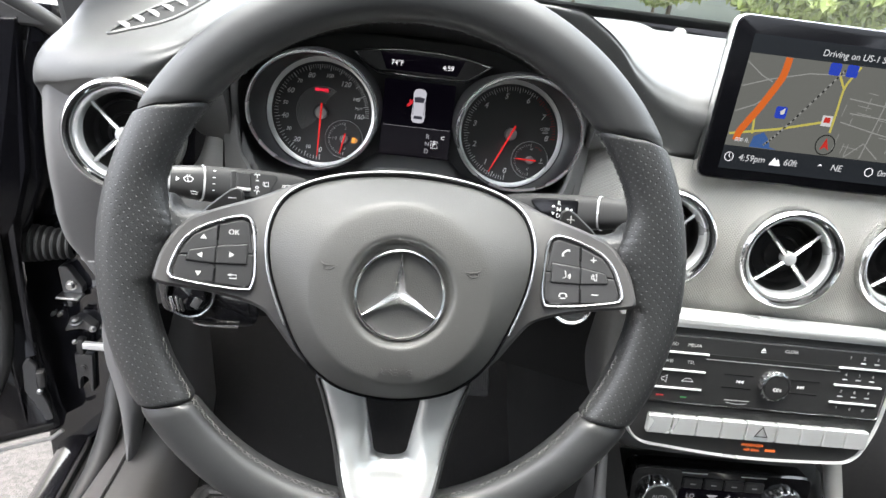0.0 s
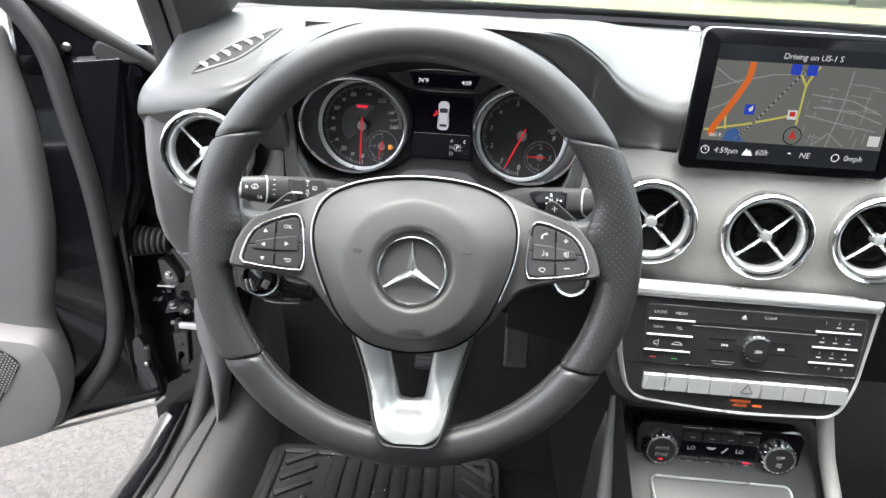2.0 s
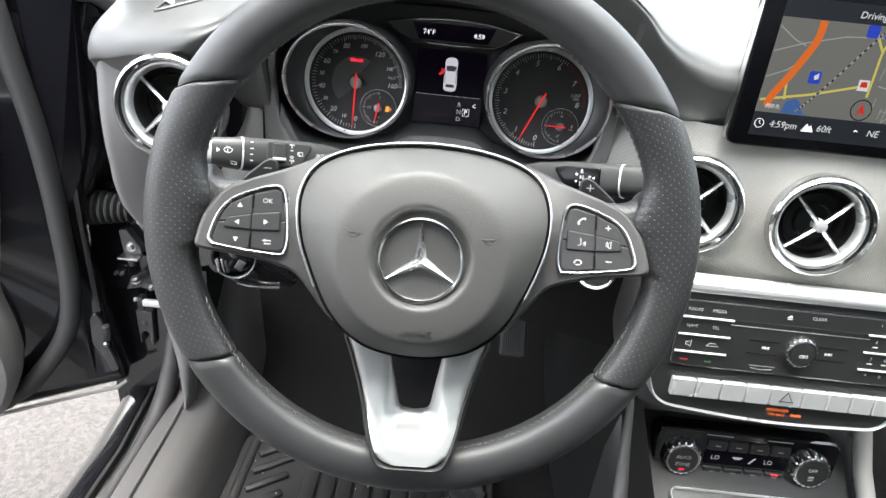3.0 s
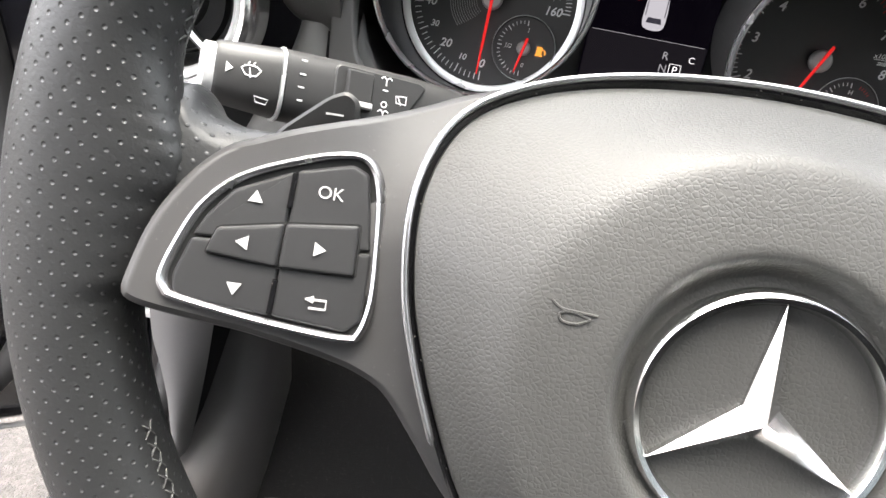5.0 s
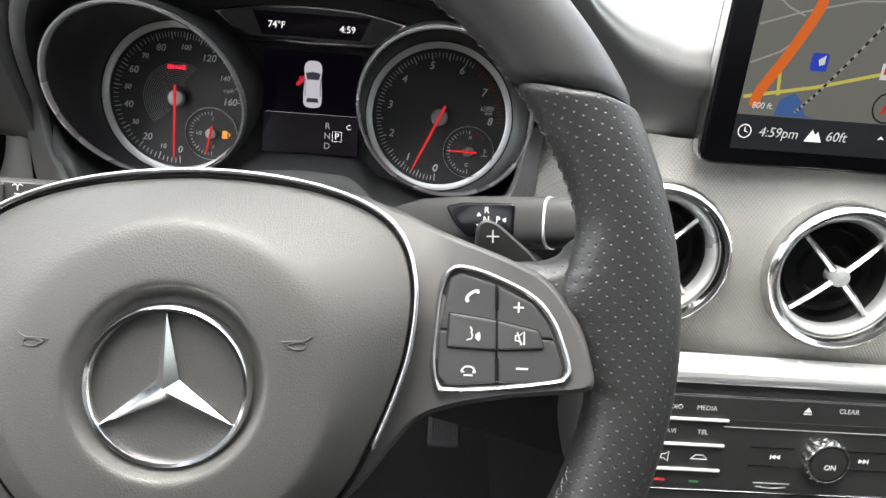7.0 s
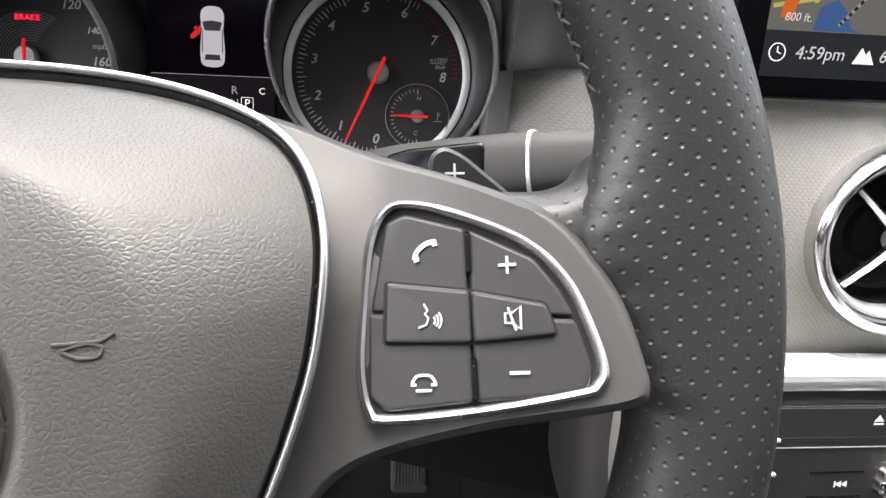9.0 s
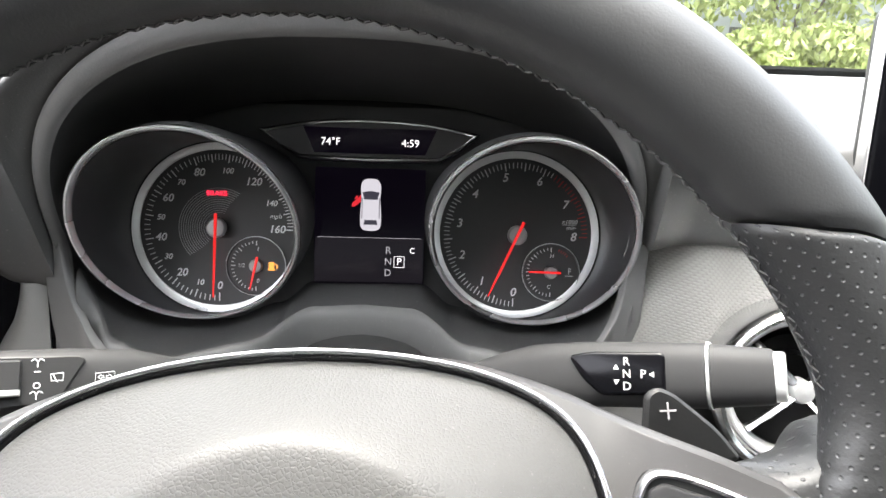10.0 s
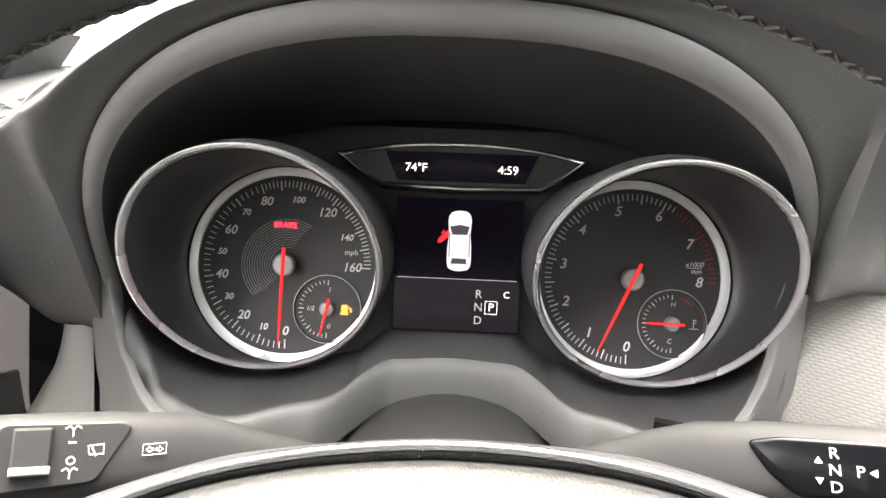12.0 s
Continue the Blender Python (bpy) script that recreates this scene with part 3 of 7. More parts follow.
part("trim_strip", bmx, FRAMEMETAL, wheel, "thin chrome strip round the airbag cover")
bmx = bmesh.new()
loft(bmx, [[Vector((*strip_out(p, d), edge_n(p.x, p.y) + h)) for p in HUB_OUT] for d, h in ((-0.0005, -0.006), (-0.0004, -0.0026), (0.0010, -0.0012), (0.0016, -0.0014), (0.0018, -0.008))])
part("groove", bmx, GLOSS, wheel, "glossy black groove inside the chrome strip")

# horn marks and the moulded word
def drape(lines, w, h, name, label=""):
    """Raised strokes that follow the airbag cover."""
    bm = bmesh.new()
    for line in lines:
        pts = [Vector(p) for p in line]
        sweep([Vector((p.x, p.y, hub_z(p.x, p.y) + h)) for p in pts], w, 6, bm=bm)
    return part(name, bm, HUB, wheel, label)


for sx in (-1, 1):
    horn = [spline([(-0.0072, 0.0022), (-0.001, 0.0026), (0.004, 0.0032), (0.0072, 0.0060)], 5, False), spline([(-0.0050, 0.0), (-0.001, -0.0028), (0.0036, -0.0022), (0.0042, 0.0012), (0, 0.0022), (-0.0050, 0.0)], 5, False), [(0.0072, 0.0060), (0.0074, 0.001)]]
    drape([[(0.0445 * sx + p[0] * 0.72 * sx, 0.0135 + p[1] * 0.50) for p in l] for l in horn[:2]], 0.00035, 0.0001, "horn_mark")
wd = writing("AIRBAG", 0.0062, SPOKE, wheel, Matrix.Translation((0, -0.0495, 0)), depth=0.0004, name="moulded_word")
for v in wd.data.vertices:
    v.co.z += hub_z(v.co.x, v.co.y) + 0.0009
EZ = hub_height(0, 0, 0)
disc = part("emblem", lathe([(0.0283, EZ - 0.001), (0.0283, EZ + 0.0012), (0.0, EZ + 0.0012)], 64), HUB, wheel, "round emblem with chrome ring and three-armed star")
part("ring", lathe([(0.0258, EZ), (0.0258, EZ + 0.0030), (0.0266, EZ + 0.0044), (0.0278, EZ + 0.0047), (0.0287, EZ + 0.0038), (0.0293, EZ + 0.0012), (0.0293, EZ)], 96), CHROME, disc, "chrome ring")


def star():
    bm = bmesh.new()
    R, r, zt, z0 = 0.0262, 0.0046, EZ + 0.0068, EZ + 0.0013
    top = bm.verts.new((0, 0, zt))
    ring, base = [], []
    for i in range(6):
        a = radians(90 + 60 * i)
        rad, z = (R, EZ + 0.0034) if i % 2 == 0 else (r, EZ + 0.0022)
        ring.append(bm.verts.new((rad * math.cos(a), rad * math.sin(a), z)))
        base.append(bm.verts.new((rad * math.cos(a) * 1.02, rad * math.sin(a) * 1.02, z0)))
    for i in range(6):
        j = (i + 1) % 6
        bm.faces.new((top, ring[i], ring[j]))
        bm.faces.new((ring[i], base[i], base[j], ring[j]))
    bm.faces.new(base[::-1])
    return bm


part("star", star(), CHROME, disc, "chrome three-armed star", smooth=False)
for ob in (disc, *disc.children):
    ob.data.transform(Matrix.Translation((0, -0.0015, EZ)) @ pose(0, 0, 0, 6) @ Matrix.Translation((0, 0, -EZ)))

# spoke cover: one matt shell behind the airbag cover that reaches both grips
SP_HALF = [(0, 0.0800), (0.038, 0.0775), (0.058, 0.0735), (0.079, 0.0662), (0.093, 0.0592), (0.106, 0.0532), (0.119, 0.0476), (0.1275, 0.0435), (0.1350, 0.0395), (0.1418, 0.0315), (0.1480, 0.0192), (0.1512, 0.0050), (0.1512, 0.0000), (0.1490, -0.0022),
           (0.1430, -0.0037), (0.1300, -0.0054), (0.1190, -0.0070), (0.101, -0.0115), (0.088, -0.0170), (0.078, -0.0280), (0.067, -0.0420), (0.054, -0.0540), (0.044, -0.0610), (0.028, -0.0665), (0, -0.0695)]
SP_OUT = spline(SP_HALF + [(-x, y) for x, y in SP_HALF[-2:0:-1]], 5)


def spoke_h(x, y):
    """The cover comes forward towards the grips and leans back at the top."""
    a = abs(x)
    w = max(0.0, min(1.0, (a - 0.088) / 0.030))
    return (edge_n(x, y) + 0.0105) * (1 - w) + 0.30 * (max(a, 0.098) - 0.117) - 0.10 * (y - 0.0175) * w


def pad_h(x, y):
    return 0.30 * (abs(x) - 0.117) - 0.10 * (y - 0.0175)


part("spoke_cover", skin(SP_OUT, (0, 0.020), [(0.003, -0.034), (0.0, -0.024), (0.0003, -0.0165), (0.0010, -0.0148), (0.0022, -0.0141)], -0.0138, spoke_h, 30), SPOKE, wheel, "matt dark grey spoke cover", angle=50)

# leather tongues that run from the grips along the top of the spokes
TONGUE = [(0.1215, 0.0450), (0.1250, 0.0452), (0.1290, 0.0454), (0.1330, 0.0456), (0.1370, 0.0464), (0.1405, 0.0476), (0.1435, 0.0497), (0.1460, 0.0530), (0.1500, 0.0555), (0.1600, 0.0560)]


def tongue(sx):
    """A thin leather fold; its outer end and its foot sink into the grip."""
    bm = bmesh.new()
    uvl = bm.loops.layers.uv.new("UVMap")
    rings = []
    for i in range(49):
        x = 0.1215 + 0.0385 * i / 48
        up = smooth_table(x, TONGUE)[0]
        deep = 0.002 + 0.012 * min(1.0, max(0.0, (x - 0.1215) / 0.016))
        row = [(up - 0.0085 - d, 0.0) for d in (0.014, 0.009, 0.004)]
        for k in range(25):
            a = math.pi * k / 24
            row.append((up - 0.0085 + 0.0085 * math.sin(a), -deep * (1 - math.cos(a))))
        ring = []
        for y, z in row:
            r = math.hypot(x - RC.x, y - RC.y)
            sunk = 42 * max(0.0, r - 0.1485) ** 2 + 0.3 * max(0.0, 0.0335 - y)
            ring.append(Vector((sx * x, y, pad_h(x, y) - 0.0152 - sunk + z)))
        rings.append(ring)
    loft(bm, rings, closed=False)
    for f in bm.faces:
        for l in f.loops:
            l[uvl].uv = (l.vert.co.y - l.vert.co.z * 0.6, l.vert.co.x * sx)
    part("spoke_leather", bm, PERF, wheel, "perforated black leather at the spoke", angle=60)


tongue(1)
tongue(-1)

# lower spoke: silver fork
FORK_T = [(0.050, -0.0235), (0.070, -0.0258), (0.090, -0.0276), (0.100, -0.0262), (0.108, -0.0222), (0.1140, -0.0150), (0.1190, -0.0055), (0.1235, 0.0020), (0.1280, 0.0060), (0.1330, 0.0080), (0.1390, 0.0090), (0.150, 0.0084)]


FORK_S = [(0.050, -0.0235), (0.070, -0.0252), (0.085, -0.0226), (0.100, -0.0148), (0.112, -0.0050), (0.119, 0.0014), (0.126, 0.0058), (0.1320, 0.0082), (0.139, 0.0092), (0.150, 0.0086)]


def fork_h(x, y):
    """The legs run straight on to the rim; the middle dips to a scoop under the gap."""
    w = max(0.0, min(1.0, (abs(x) - 0.0070) / 0.0170))
    w = w * w * (3 - 2 * w)
    return smooth_table(-y, FORK_T)[0] * (1 - w) + smooth_table(-y, FORK_S)[0] * w + 0.0195


def fork():
    """The silver fork as a fine grid so that it can bow."""
    bm = bmesh.new()
    rows = 84
    yy = [-0.0560 - (0.1372 - 0.0560) * i / rows for i in range(rows + 1)]

    def half(y):
        pts = [(-0.055, 0.0500), (-0.068, 0.0452), (-0.090, 0.0378), (-0.105, 0.0328), (-0.116, 0.0294), (-0.124, 0.0266), (-0.130, 0.0240), (-0.1335, 0.0212), (-0.1358, 0.0178), (-0.1374, 0.0130)]
        for (a, b), (c, d) in zip(pts, pts[1:]):
            if a >= y >= c:
                return b + (d - b) * (a - y) / (a - c)
        return 0.02

    def hole(y):
        if y < -0.1090:
            return 0.0
        w = 0.0195 - (0.0195 - 0.0105) * (-0.066 - y) / 0.0425 if y < -0.066 else 0.0195
        if y < -0.1035:
            w *= max(0.0, 1 - ((-0.1035 - y) / 0.0055) ** 3) ** (1 / 3)
        return w
    for sg in (-1, 1):
        rings = []
        for y in yy:
            o, i = half(y), hole(y)
            ring = []
            for k in range(9):
                f = k / 8
                x = i + (o - i) * f
                edge = -0.0022 * (abs(2 * f - 1) ** 8 if i > 0 else (f ** 10))
                ring.append(Vector((sg * x, y, -0.0195 + fork_h(x, y) + edge)))
            ring += [Vector((sg * o, y, -0.030 + fork_h(o, y))), Vector((sg * i, y, -0.030 + fork_h(i, y)))]
            rings.append(ring)
        loft(bm, rings, closed=True, cap_first=True, cap_last=True)
    bmesh.ops.delete(bm, geom=[f for f in bm.faces if all(abs(v.co.x) < 1e-6 for v in f.verts)], context="FACES")
    bmesh.ops.remove_doubles(bm, verts=bm.verts, dist=1e-5)
    return bm


def lean_back(bm):
    """Sinks the fork's foot onto the rim along sight lines, fitting the camera's view."""
    for v in bm.verts:
        f = max(0.0, min(1.0, (-v.co.y - 0.056) / 0.081))
        d = FORK_SINK * f * f * (3 - 2 * f)
        k = d / (0.519 - v.co.z)
        v.co = Vector((v.co.x * (1 + k), v.co.y + (v.co.y - 0.0143) * k, v.co.z - d))
    return bm


FORK_SINK = 0.034
part("lower_spoke", lean_back(fork()), FORKSILVER, wheel, "brushed silver forked lower spoke", angle=60)
shell_half = [(0.0535, -0.0560), (0.0488, -0.0680), (0.0414, -0.0900), (0.0364, -0.1050), (0.0332, -0.1160), (0.0306, -0.1240), (0.0282, -0.1305), (0.0262, -0.1355), (0.0228, -0.1400), (0.0170, -0.1425)]
shell = rounded([(-x, y) for x, y in shell_half] + shell_half[::-1], 0.006)
bms = bmesh.new()
band(shell, 0.0052, -0.036, -0.0200, bms, height=fork_h)
part("spoke_rim", lean_back(bms), BLACKPL, wheel, "black plastic edge round the lower spoke")

# key pads, built on the right and mirrored
PAD = [(0.0915, 0.0060), (0.0922, 0.0185), (0.0942, 0.0345), (0.0983, 0.0424), (0.1050, 0.0437), (0.1170, 0.0398), (0.1295, 0.0332), (0.1370, 0.0245), (0.1410, 0.0140), (0.1428, 0.0055), (0.1412, 0.0016), (0.1375, -0.0002), (0.1170, -0.0036), (0.0975, -0.0052), (0.0932, -0.0026)]


def squeeze(p):
    return (p[0] if p[0] < 0.105 else 0.105 + (p[0] - 0.105) * 0.92, p[1])


XS = 0.1172
KEY_SHAPES = {
    "upper_inner": [(0.0952, 0.0188), (0.0990, 0.0385), (0.1030, 0.0403), (XS - 0.0003, 0.0362), (XS - 0.0003, 0.0180)],
    "upper_outer": [(XS + 0.0003, 0.0360), (0.1318, 0.0290), (0.1372, 0.0218), (0.1396, 0.0163), (XS + 0.0003, 0.0180)],
    "lower_inner": [(0.0948, 0.0183), (XS - 0.0003, 0.0175), (XS - 0.0003, -0.0006), (0.0980, -0.0024), (0.0946, 0.0008)],
    "lower_outer": [(XS + 0.0003, 0.0175), (0.1397, 0.0158), (0.1424, 0.0062), (0.1415, 0.0022), (0.1375, 0.0006), (XS + 0.0003, -0.0006)],
    "middle_inner": [(0.0987, 0.0250), (XS - 0.0002, 0.0226), (XS - 0.0002, 0.0116), (0.0979, 0.0120)],
    "middle_outer": [(XS + 0.0002, 0.0225), (0.1335, 0.0192), (0.1353, 0.0128), (XS + 0.0002, 0.0116)],
}
KEYC = {"upper_inner": (0.1073, 0.0318), "upper_outer": (0.1258, 0.0277), "middle_inner": (0.1075, 0.0175), "middle_outer": (0.1262, 0.0165), "lower_inner": (0.1060, 0.0040), "lower_outer": (0.1270, 0.0053)}
KEY_SHAPES = {k: [squeeze(p) for p in v] for k, v in KEY_SHAPES.items()}
KEYC = {k: squeeze(p) for k, p in KEYC.items()}
XS = squeeze((XS, 0))[0]
PT = -0.0140


def tri(cx, cy, s, d):
    a = {"up": 90, "down": 270, "left": 180, "right": 0}[d]
    return [(cx + s * math.cos(radians(a + k * 120)) * (1.0 if k == 0 else 1.05), cy + s * math.sin(radians(a + k * 120)) * (1.0 if k == 0 else 1.05)) for k in range(3)]


for sx in (1, -1):
    F = lambda pts: [(sx * x, y) for x, y in pts] if sx > 0 else [(sx * x, y) for x, y in reversed(pts)]
    pad = part("key_pad", plate(spline(F(PAD), 5), [(0.0, -0.020), (0.0, PT + 0.0004), (0.002, PT + 0.0004)], height=pad_h), GAP, wheel, "multifunction key pad with silver frame")
    part("frame", band(spline(F(PAD), 5), 0.0025, PT - 0.002, PT + 0.0024, height=pad_h), FRAMEMETAL, pad, "satin silver frame")
    for kn, poly in KEY_SHAPES.items():
        top = PT + (0.0032 if "middle" in kn else 0.0018)
        if "middle" in kn:
            part("key_gap", plate(rounded(inset(F(poly), -0.0005), 0.0012, 3), [(0, PT), (0, PT + 0.0019)], height=pad_h), GAP, pad)
        out = rounded(F(poly), 0.0011, 3)
        key = part("key", plate(out, [(0, PT), (0, top - 0.0006), (0.0004, top - 0.0001), (0.0009, top)], height=pad_h), KEY, pad, angle=10)
        cx, cy = KEYC[kn]
        mk = Matrix.Translation((sx * cx, cy, top + pad_h(cx, cy) + 0.00032)) @ pose(0, 0, 0, -5.7, -16.7 * sx)
        if sx < 0:
            if kn == "upper_inner":
                writing("OK", 0.0046, PRINT, key, mk, depth=0.0001)
            elif kn == "lower_inner":
                strokes([[(-0.0006, 0.0016), (-0.0026, 0.0008), (-0.0006, 0.0002)], [(-0.0026, 0.0009), (0.0026, 0.0009), (0.0026, -0.0013), (-0.0016, -0.0013)]], 0.0006, PRINT, key, mk)
            else:
                d = {"upper_outer": "up", "middle_inner": "right", "middle_outer": "left", "lower_outer": "down"}[kn]
                fills([tri(0, 0, 0.0020, d)], PRINT, key, mk)
        else:
            if kn == "upper_inner":
                strokes([spline([(-0.0022, -0.0020), (-0.0016, -0.0002), (0.0004, 0.0014), (0.0022, 0.0018)], 5, False), [(-0.0024, -0.0022), (-0.0012, -0.0018)], [(0.0020, 0.0022), (0.0024, 0.0008)]], 0.0011, PRINT, key, mk)
            elif kn == "upper_outer":
                strokes([[(-0.0019, 0), (0.0019, 0)], [(0, -0.0019), (0, 0.0019)]], 0.0006, PRINT, key, mk)
            elif kn == "middle_inner":
                strokes([[(-0.0010, 0.0026), (-0.0002, 0.0012), (-0.0008, 0.0004), (0.0000, -0.0004), (-0.0004, -0.0018), (-0.0022, -0.0024)]] + [arc_pts(0.0002, -0.0010, 0.0012 + 0.0007 * i, -40, 40, 6) for i in range(3)], 0.0004, PRINT, key, mk)
            elif kn == "middle_outer":
                strokes([[(-0.0018, -0.001), (-0.0018, 0.001), (-0.0004, 0.001), (0.0014, 0.0024), (0.0014, -0.0024), (-0.0004, -0.001), (-0.0018, -0.001)], [(-0.0012, 0.0022), (0.0004, -0.0026)]], 0.0005, PRINT, key, mk)
            elif kn == "lower_inner":
                strokes([spline([(-0.0026, -0.0006), (-0.0014, 0.0010), (0.0014, 0.0010), (0.0026, -0.0006)], 5, False), [(-0.0028, -0.0008), (-0.0016, -0.0008)], [(0.0016, -0.0008), (0.0028, -0.0008)], [(-0.0017, -0.0020), (0.0017, -0.0020)]], 0.00062, PRINT, key, mk)
            else:
                strokes([[(-0.0021, 0), (0.0021, 0)]], 0.0007, PRINT, key, mk)
    # thin bright slot at the upper and lower joint between the keys
    for y0, y1 in ((0.0265, 0.0355), (0.0, 0.0085)):
        part("joint", plate(rect(sx * XS - 0.0006, y0, sx * XS + 0.0006, y1), [(0, PT), (0, PT + 0.0022), (0.0002, PT + 0.0025)], height=pad_h), GLOSS, pad, "glossy black joint")

# shift paddles behind the spokes
for sx in (1, -1):
    pts = [(0.1115, 0.050), (0.1125, 0.0630), (0.1165, 0.0655), (0.122, 0.0632), (0.137, 0.051), (0.146, 0.040), (0.110, 0.037)]
    pts = [(sx * x, y) for x, y in (pts if sx > 0 else pts[::-1])]
    pd = part("shift_paddle", plate(rounded(pts, 0.004), [(0.0006, -0.0600), (0, -0.0595), (0, -0.0575), (0.0012, -0.0565)], height=lambda x, y: 0.004 * (y - 0.05) / 0.02), BLACKPL, wheel, "matt black shift paddle")
    mk = Matrix.Translation((sx * 0.1195, 0.0575, -0.0544)) @ pose(0, 0, 0, 0, 0, 0)
    ln = [[(-0.0028, 0), (0.0028, 0)]] + ([[(0, -0.0028), (0, 0.0028)]] if sx > 0 else [])
    strokes(ln, 0.0006, PRINT, pd, mk)
part("back_cover", lathe([(0.050, -0.036), (0.062, -0.040), (0.058, -0.075), (0.048, -0.085)], 40), BLACKPL, wheel)

# ---- dashboard ----
dash = thing("dashboard", "dark grey soft-skinned car dashboard with binnacle hood", "dashboard", pose(0, 0, 0))


def grid_part(name, sections, mat, parent, label="", uv=None, thick=0.0, angle=50, holes=()):
    """A sheet through sections (lists of points), with a map in metres and a thickness."""
    bm = bmesh.new()
    loft(bm, sections, closed=False)
    if holes:
        gone = [f for f in bm.faces if any(math.hypot(f.calc_center_median().x - hx, f.calc_center_median().z - hz) < hr for hx, hz, hr in holes)]
        bmesh.ops.delete(bm, geom=gone, context="FACES")
    if uv:
        lay = bm.loops.layers.uv.new("UVMap")
        for f in bm.faces:
            for l in f.loops:
                l[lay].uv = uv(l.vert.co)
    if thick:
        bmesh.ops.recalc_face_normals(bm, faces=bm.faces)
        bmesh.ops.solidify(bm, geom=bm.faces[:], thickness=thick)
    return part(name, bm, mat, parent, label, angle=angle)


LIPX, LIPW, LIPTOP, LIPBASE, LIPE = -0.005, 0.1610, 1.1178, 0.986, 2.5


def lip(x):
    """Depth and height of the hood's lip over x."""
    f = max(0.0, 1 - (abs(x - LIPX) / LIPW) ** LIPE)
    z = f ** (1 / LIPE)
    return 0.190 + 0.045 * (1 - f ** 0.5) ** 2, LIPBASE + (LIPTOP - LIPBASE) * z


# upper pad: x, foot (y, z), brow (y, z), crest (y, z), back height; its foot is the lip where the hood stands
PAD_T = [
    (-0.350, 0.300, 0.950, 0.300, 1.000, 0.345, 1.034, 1.078),
    (-0.335, 0.250, 0.962, 0.236, 1.015, 0.290, 1.045, 1.086),
    (-0.315, 0.212, 0.985, 0.192, 1.0255, 0.265, 1.053, 1.090),
    (-0.290, 0.196, 1.000, 0.180, 1.030, 0.260, 1.057, 1.093),
    (-0.265, 0.188, 1.014, 0.175, 1.034, 0.258, 1.060, 1.095),
    (-0.222, 0.200, 1.006, 0.174, 1.042, 0.260, 1.067, 1.096),
    (-0.208, 0.220, 0.992, 0.178, 1.046, 0.262, 1.071, 1.097),
    (-0.193, 0.233, 0.972, 0.186, 1.053, 0.265, 1.078, 1.097),
    (-0.175, 0.235, 0.969, 0.190, 1.066, 0.270, 1.082, 1.098),
    (-0.162, 0.232, 0.969, 0.185, 1.0745, 0.275, 1.089, 1.098),
    (-0.132, 0.208, 1.004, 0.182, 1.0940, 0.285, 1.100, 1.097),
    (-0.103, 0.208, 1.004, 0.181, 1.1095, 0.290, 1.111, 1.098),
    (-0.074, 0.208, 1.004, 0.181, 1.1180, 0.290, 1.112, 1.098),
    (-0.040, 0.208, 1.004, 0.182, 1.1200, 0.290, 1.112, 1.098),
    (0.090, 0.208, 1.004, 0.181, 1.1190, 0.290, 1.111, 1.098),
    (0.118, 0.208, 1.004, 0.181, 1.1175, 0.290, 1.111, 1.098),
    (0.142, 0.208, 1.004, 0.182, 1.106, 0.285, 1.109, 1.099),
    (0.162, 0.214, 1.005, 0.186, 1.091, 0.280, 1.103, 1.100),
    (0.179, 0.220, 1.006, 0.190, 1.0755, 0.275, 1.096, 1.100),
    (0.210, 0.215, 1.006, 0.195, 1.0585, 0.275, 1.086, 1.100),
    (0.239, 0.210, 1.006, 0.195, 1.0515, 0.275, 1.080, 1.100),
    (0.620, 0.206, 1.006, 0.195, 1.0500, 0.275, 1.078, 1.100),
    (1.135, 0.215, 1.006, 0.205, 1.046, 0.285, 1.070, 1.090),
]


FOLD_T = [(0.255, 0.2746), (0.306, 0.2556), (0.46, 0.238), (0.625, 0.216)]


def fold(x, y):
    """The pad drops a little past the fold that runs from the screen to the windscreen."""
    if y < 0.235 or x < 0.2:
        return 0.0
    f = max(0.0, min(1.0, (x - smooth_table(y, FOLD_T)[0]) / 0.016))
    return 0.006 * f * f * (3 - 2 * f) * min(1.0, (y - 0.235) / 0.03)


def pad_section(x):
    y0, z0, y2, z2, y3, z3, zb = smooth_table(x, PAD_T)
    if abs(x - LIPX) < LIPW:
        y, z = lip(x)
        if z > z0:
            y0, z0 = y, z
    h = z2 - z0
    out = min(1.0, h / 0.05)
    nose = 0.003 * out
    y1, z1 = y0 + (y2 - y0) * 0.45 - nose, z0 + h * 0.5
    k = min(1.0, max(0.0, h / 0.03))
    r = max(0.0, min(1.0, (x - 0.150) / 0.07), min(1.6, (-0.185 - x) / 0.04))
    pts = [(y0 + 0.012, z0 - 0.002), (y0, z0), (y1, z1), (y2 - 0.0004 + 0.0015 * r, z2 - 0.006 * k - 0.005 * r), (y2 + 0.0045 * r, z2 + 0.0005 * r), (y2 + 0.010 * k + 0.02 * (1 - k) + 0.010 * r, z2 + (z3 - z2) * (0.22 * k + 0.2 * (1 - k)) + 0.002 * k + 0.0035 * r), (y3, z3), (0.40, zb + 0.004), (0.52, zb), (0.64, zb - 0.006)]
    return [Vector((x, p.x, p.y - fold(x, p.x))) for p in spline(pts, 6, False)]


xs = [-0.350 + 0.150 * i / 40 for i in range(40)] + [-0.200 + 0.40 * i / 160 for i in range(160)] + [0.200 + 0.100 * i / 40 for i in range(40)] + [0.300 + 0.835 * i / 60 for i in range(61)]
grid_part("upper_pad", [pad_section(x) for x in xs], DASH, dash, "soft grained dash pad that swells into the hood")
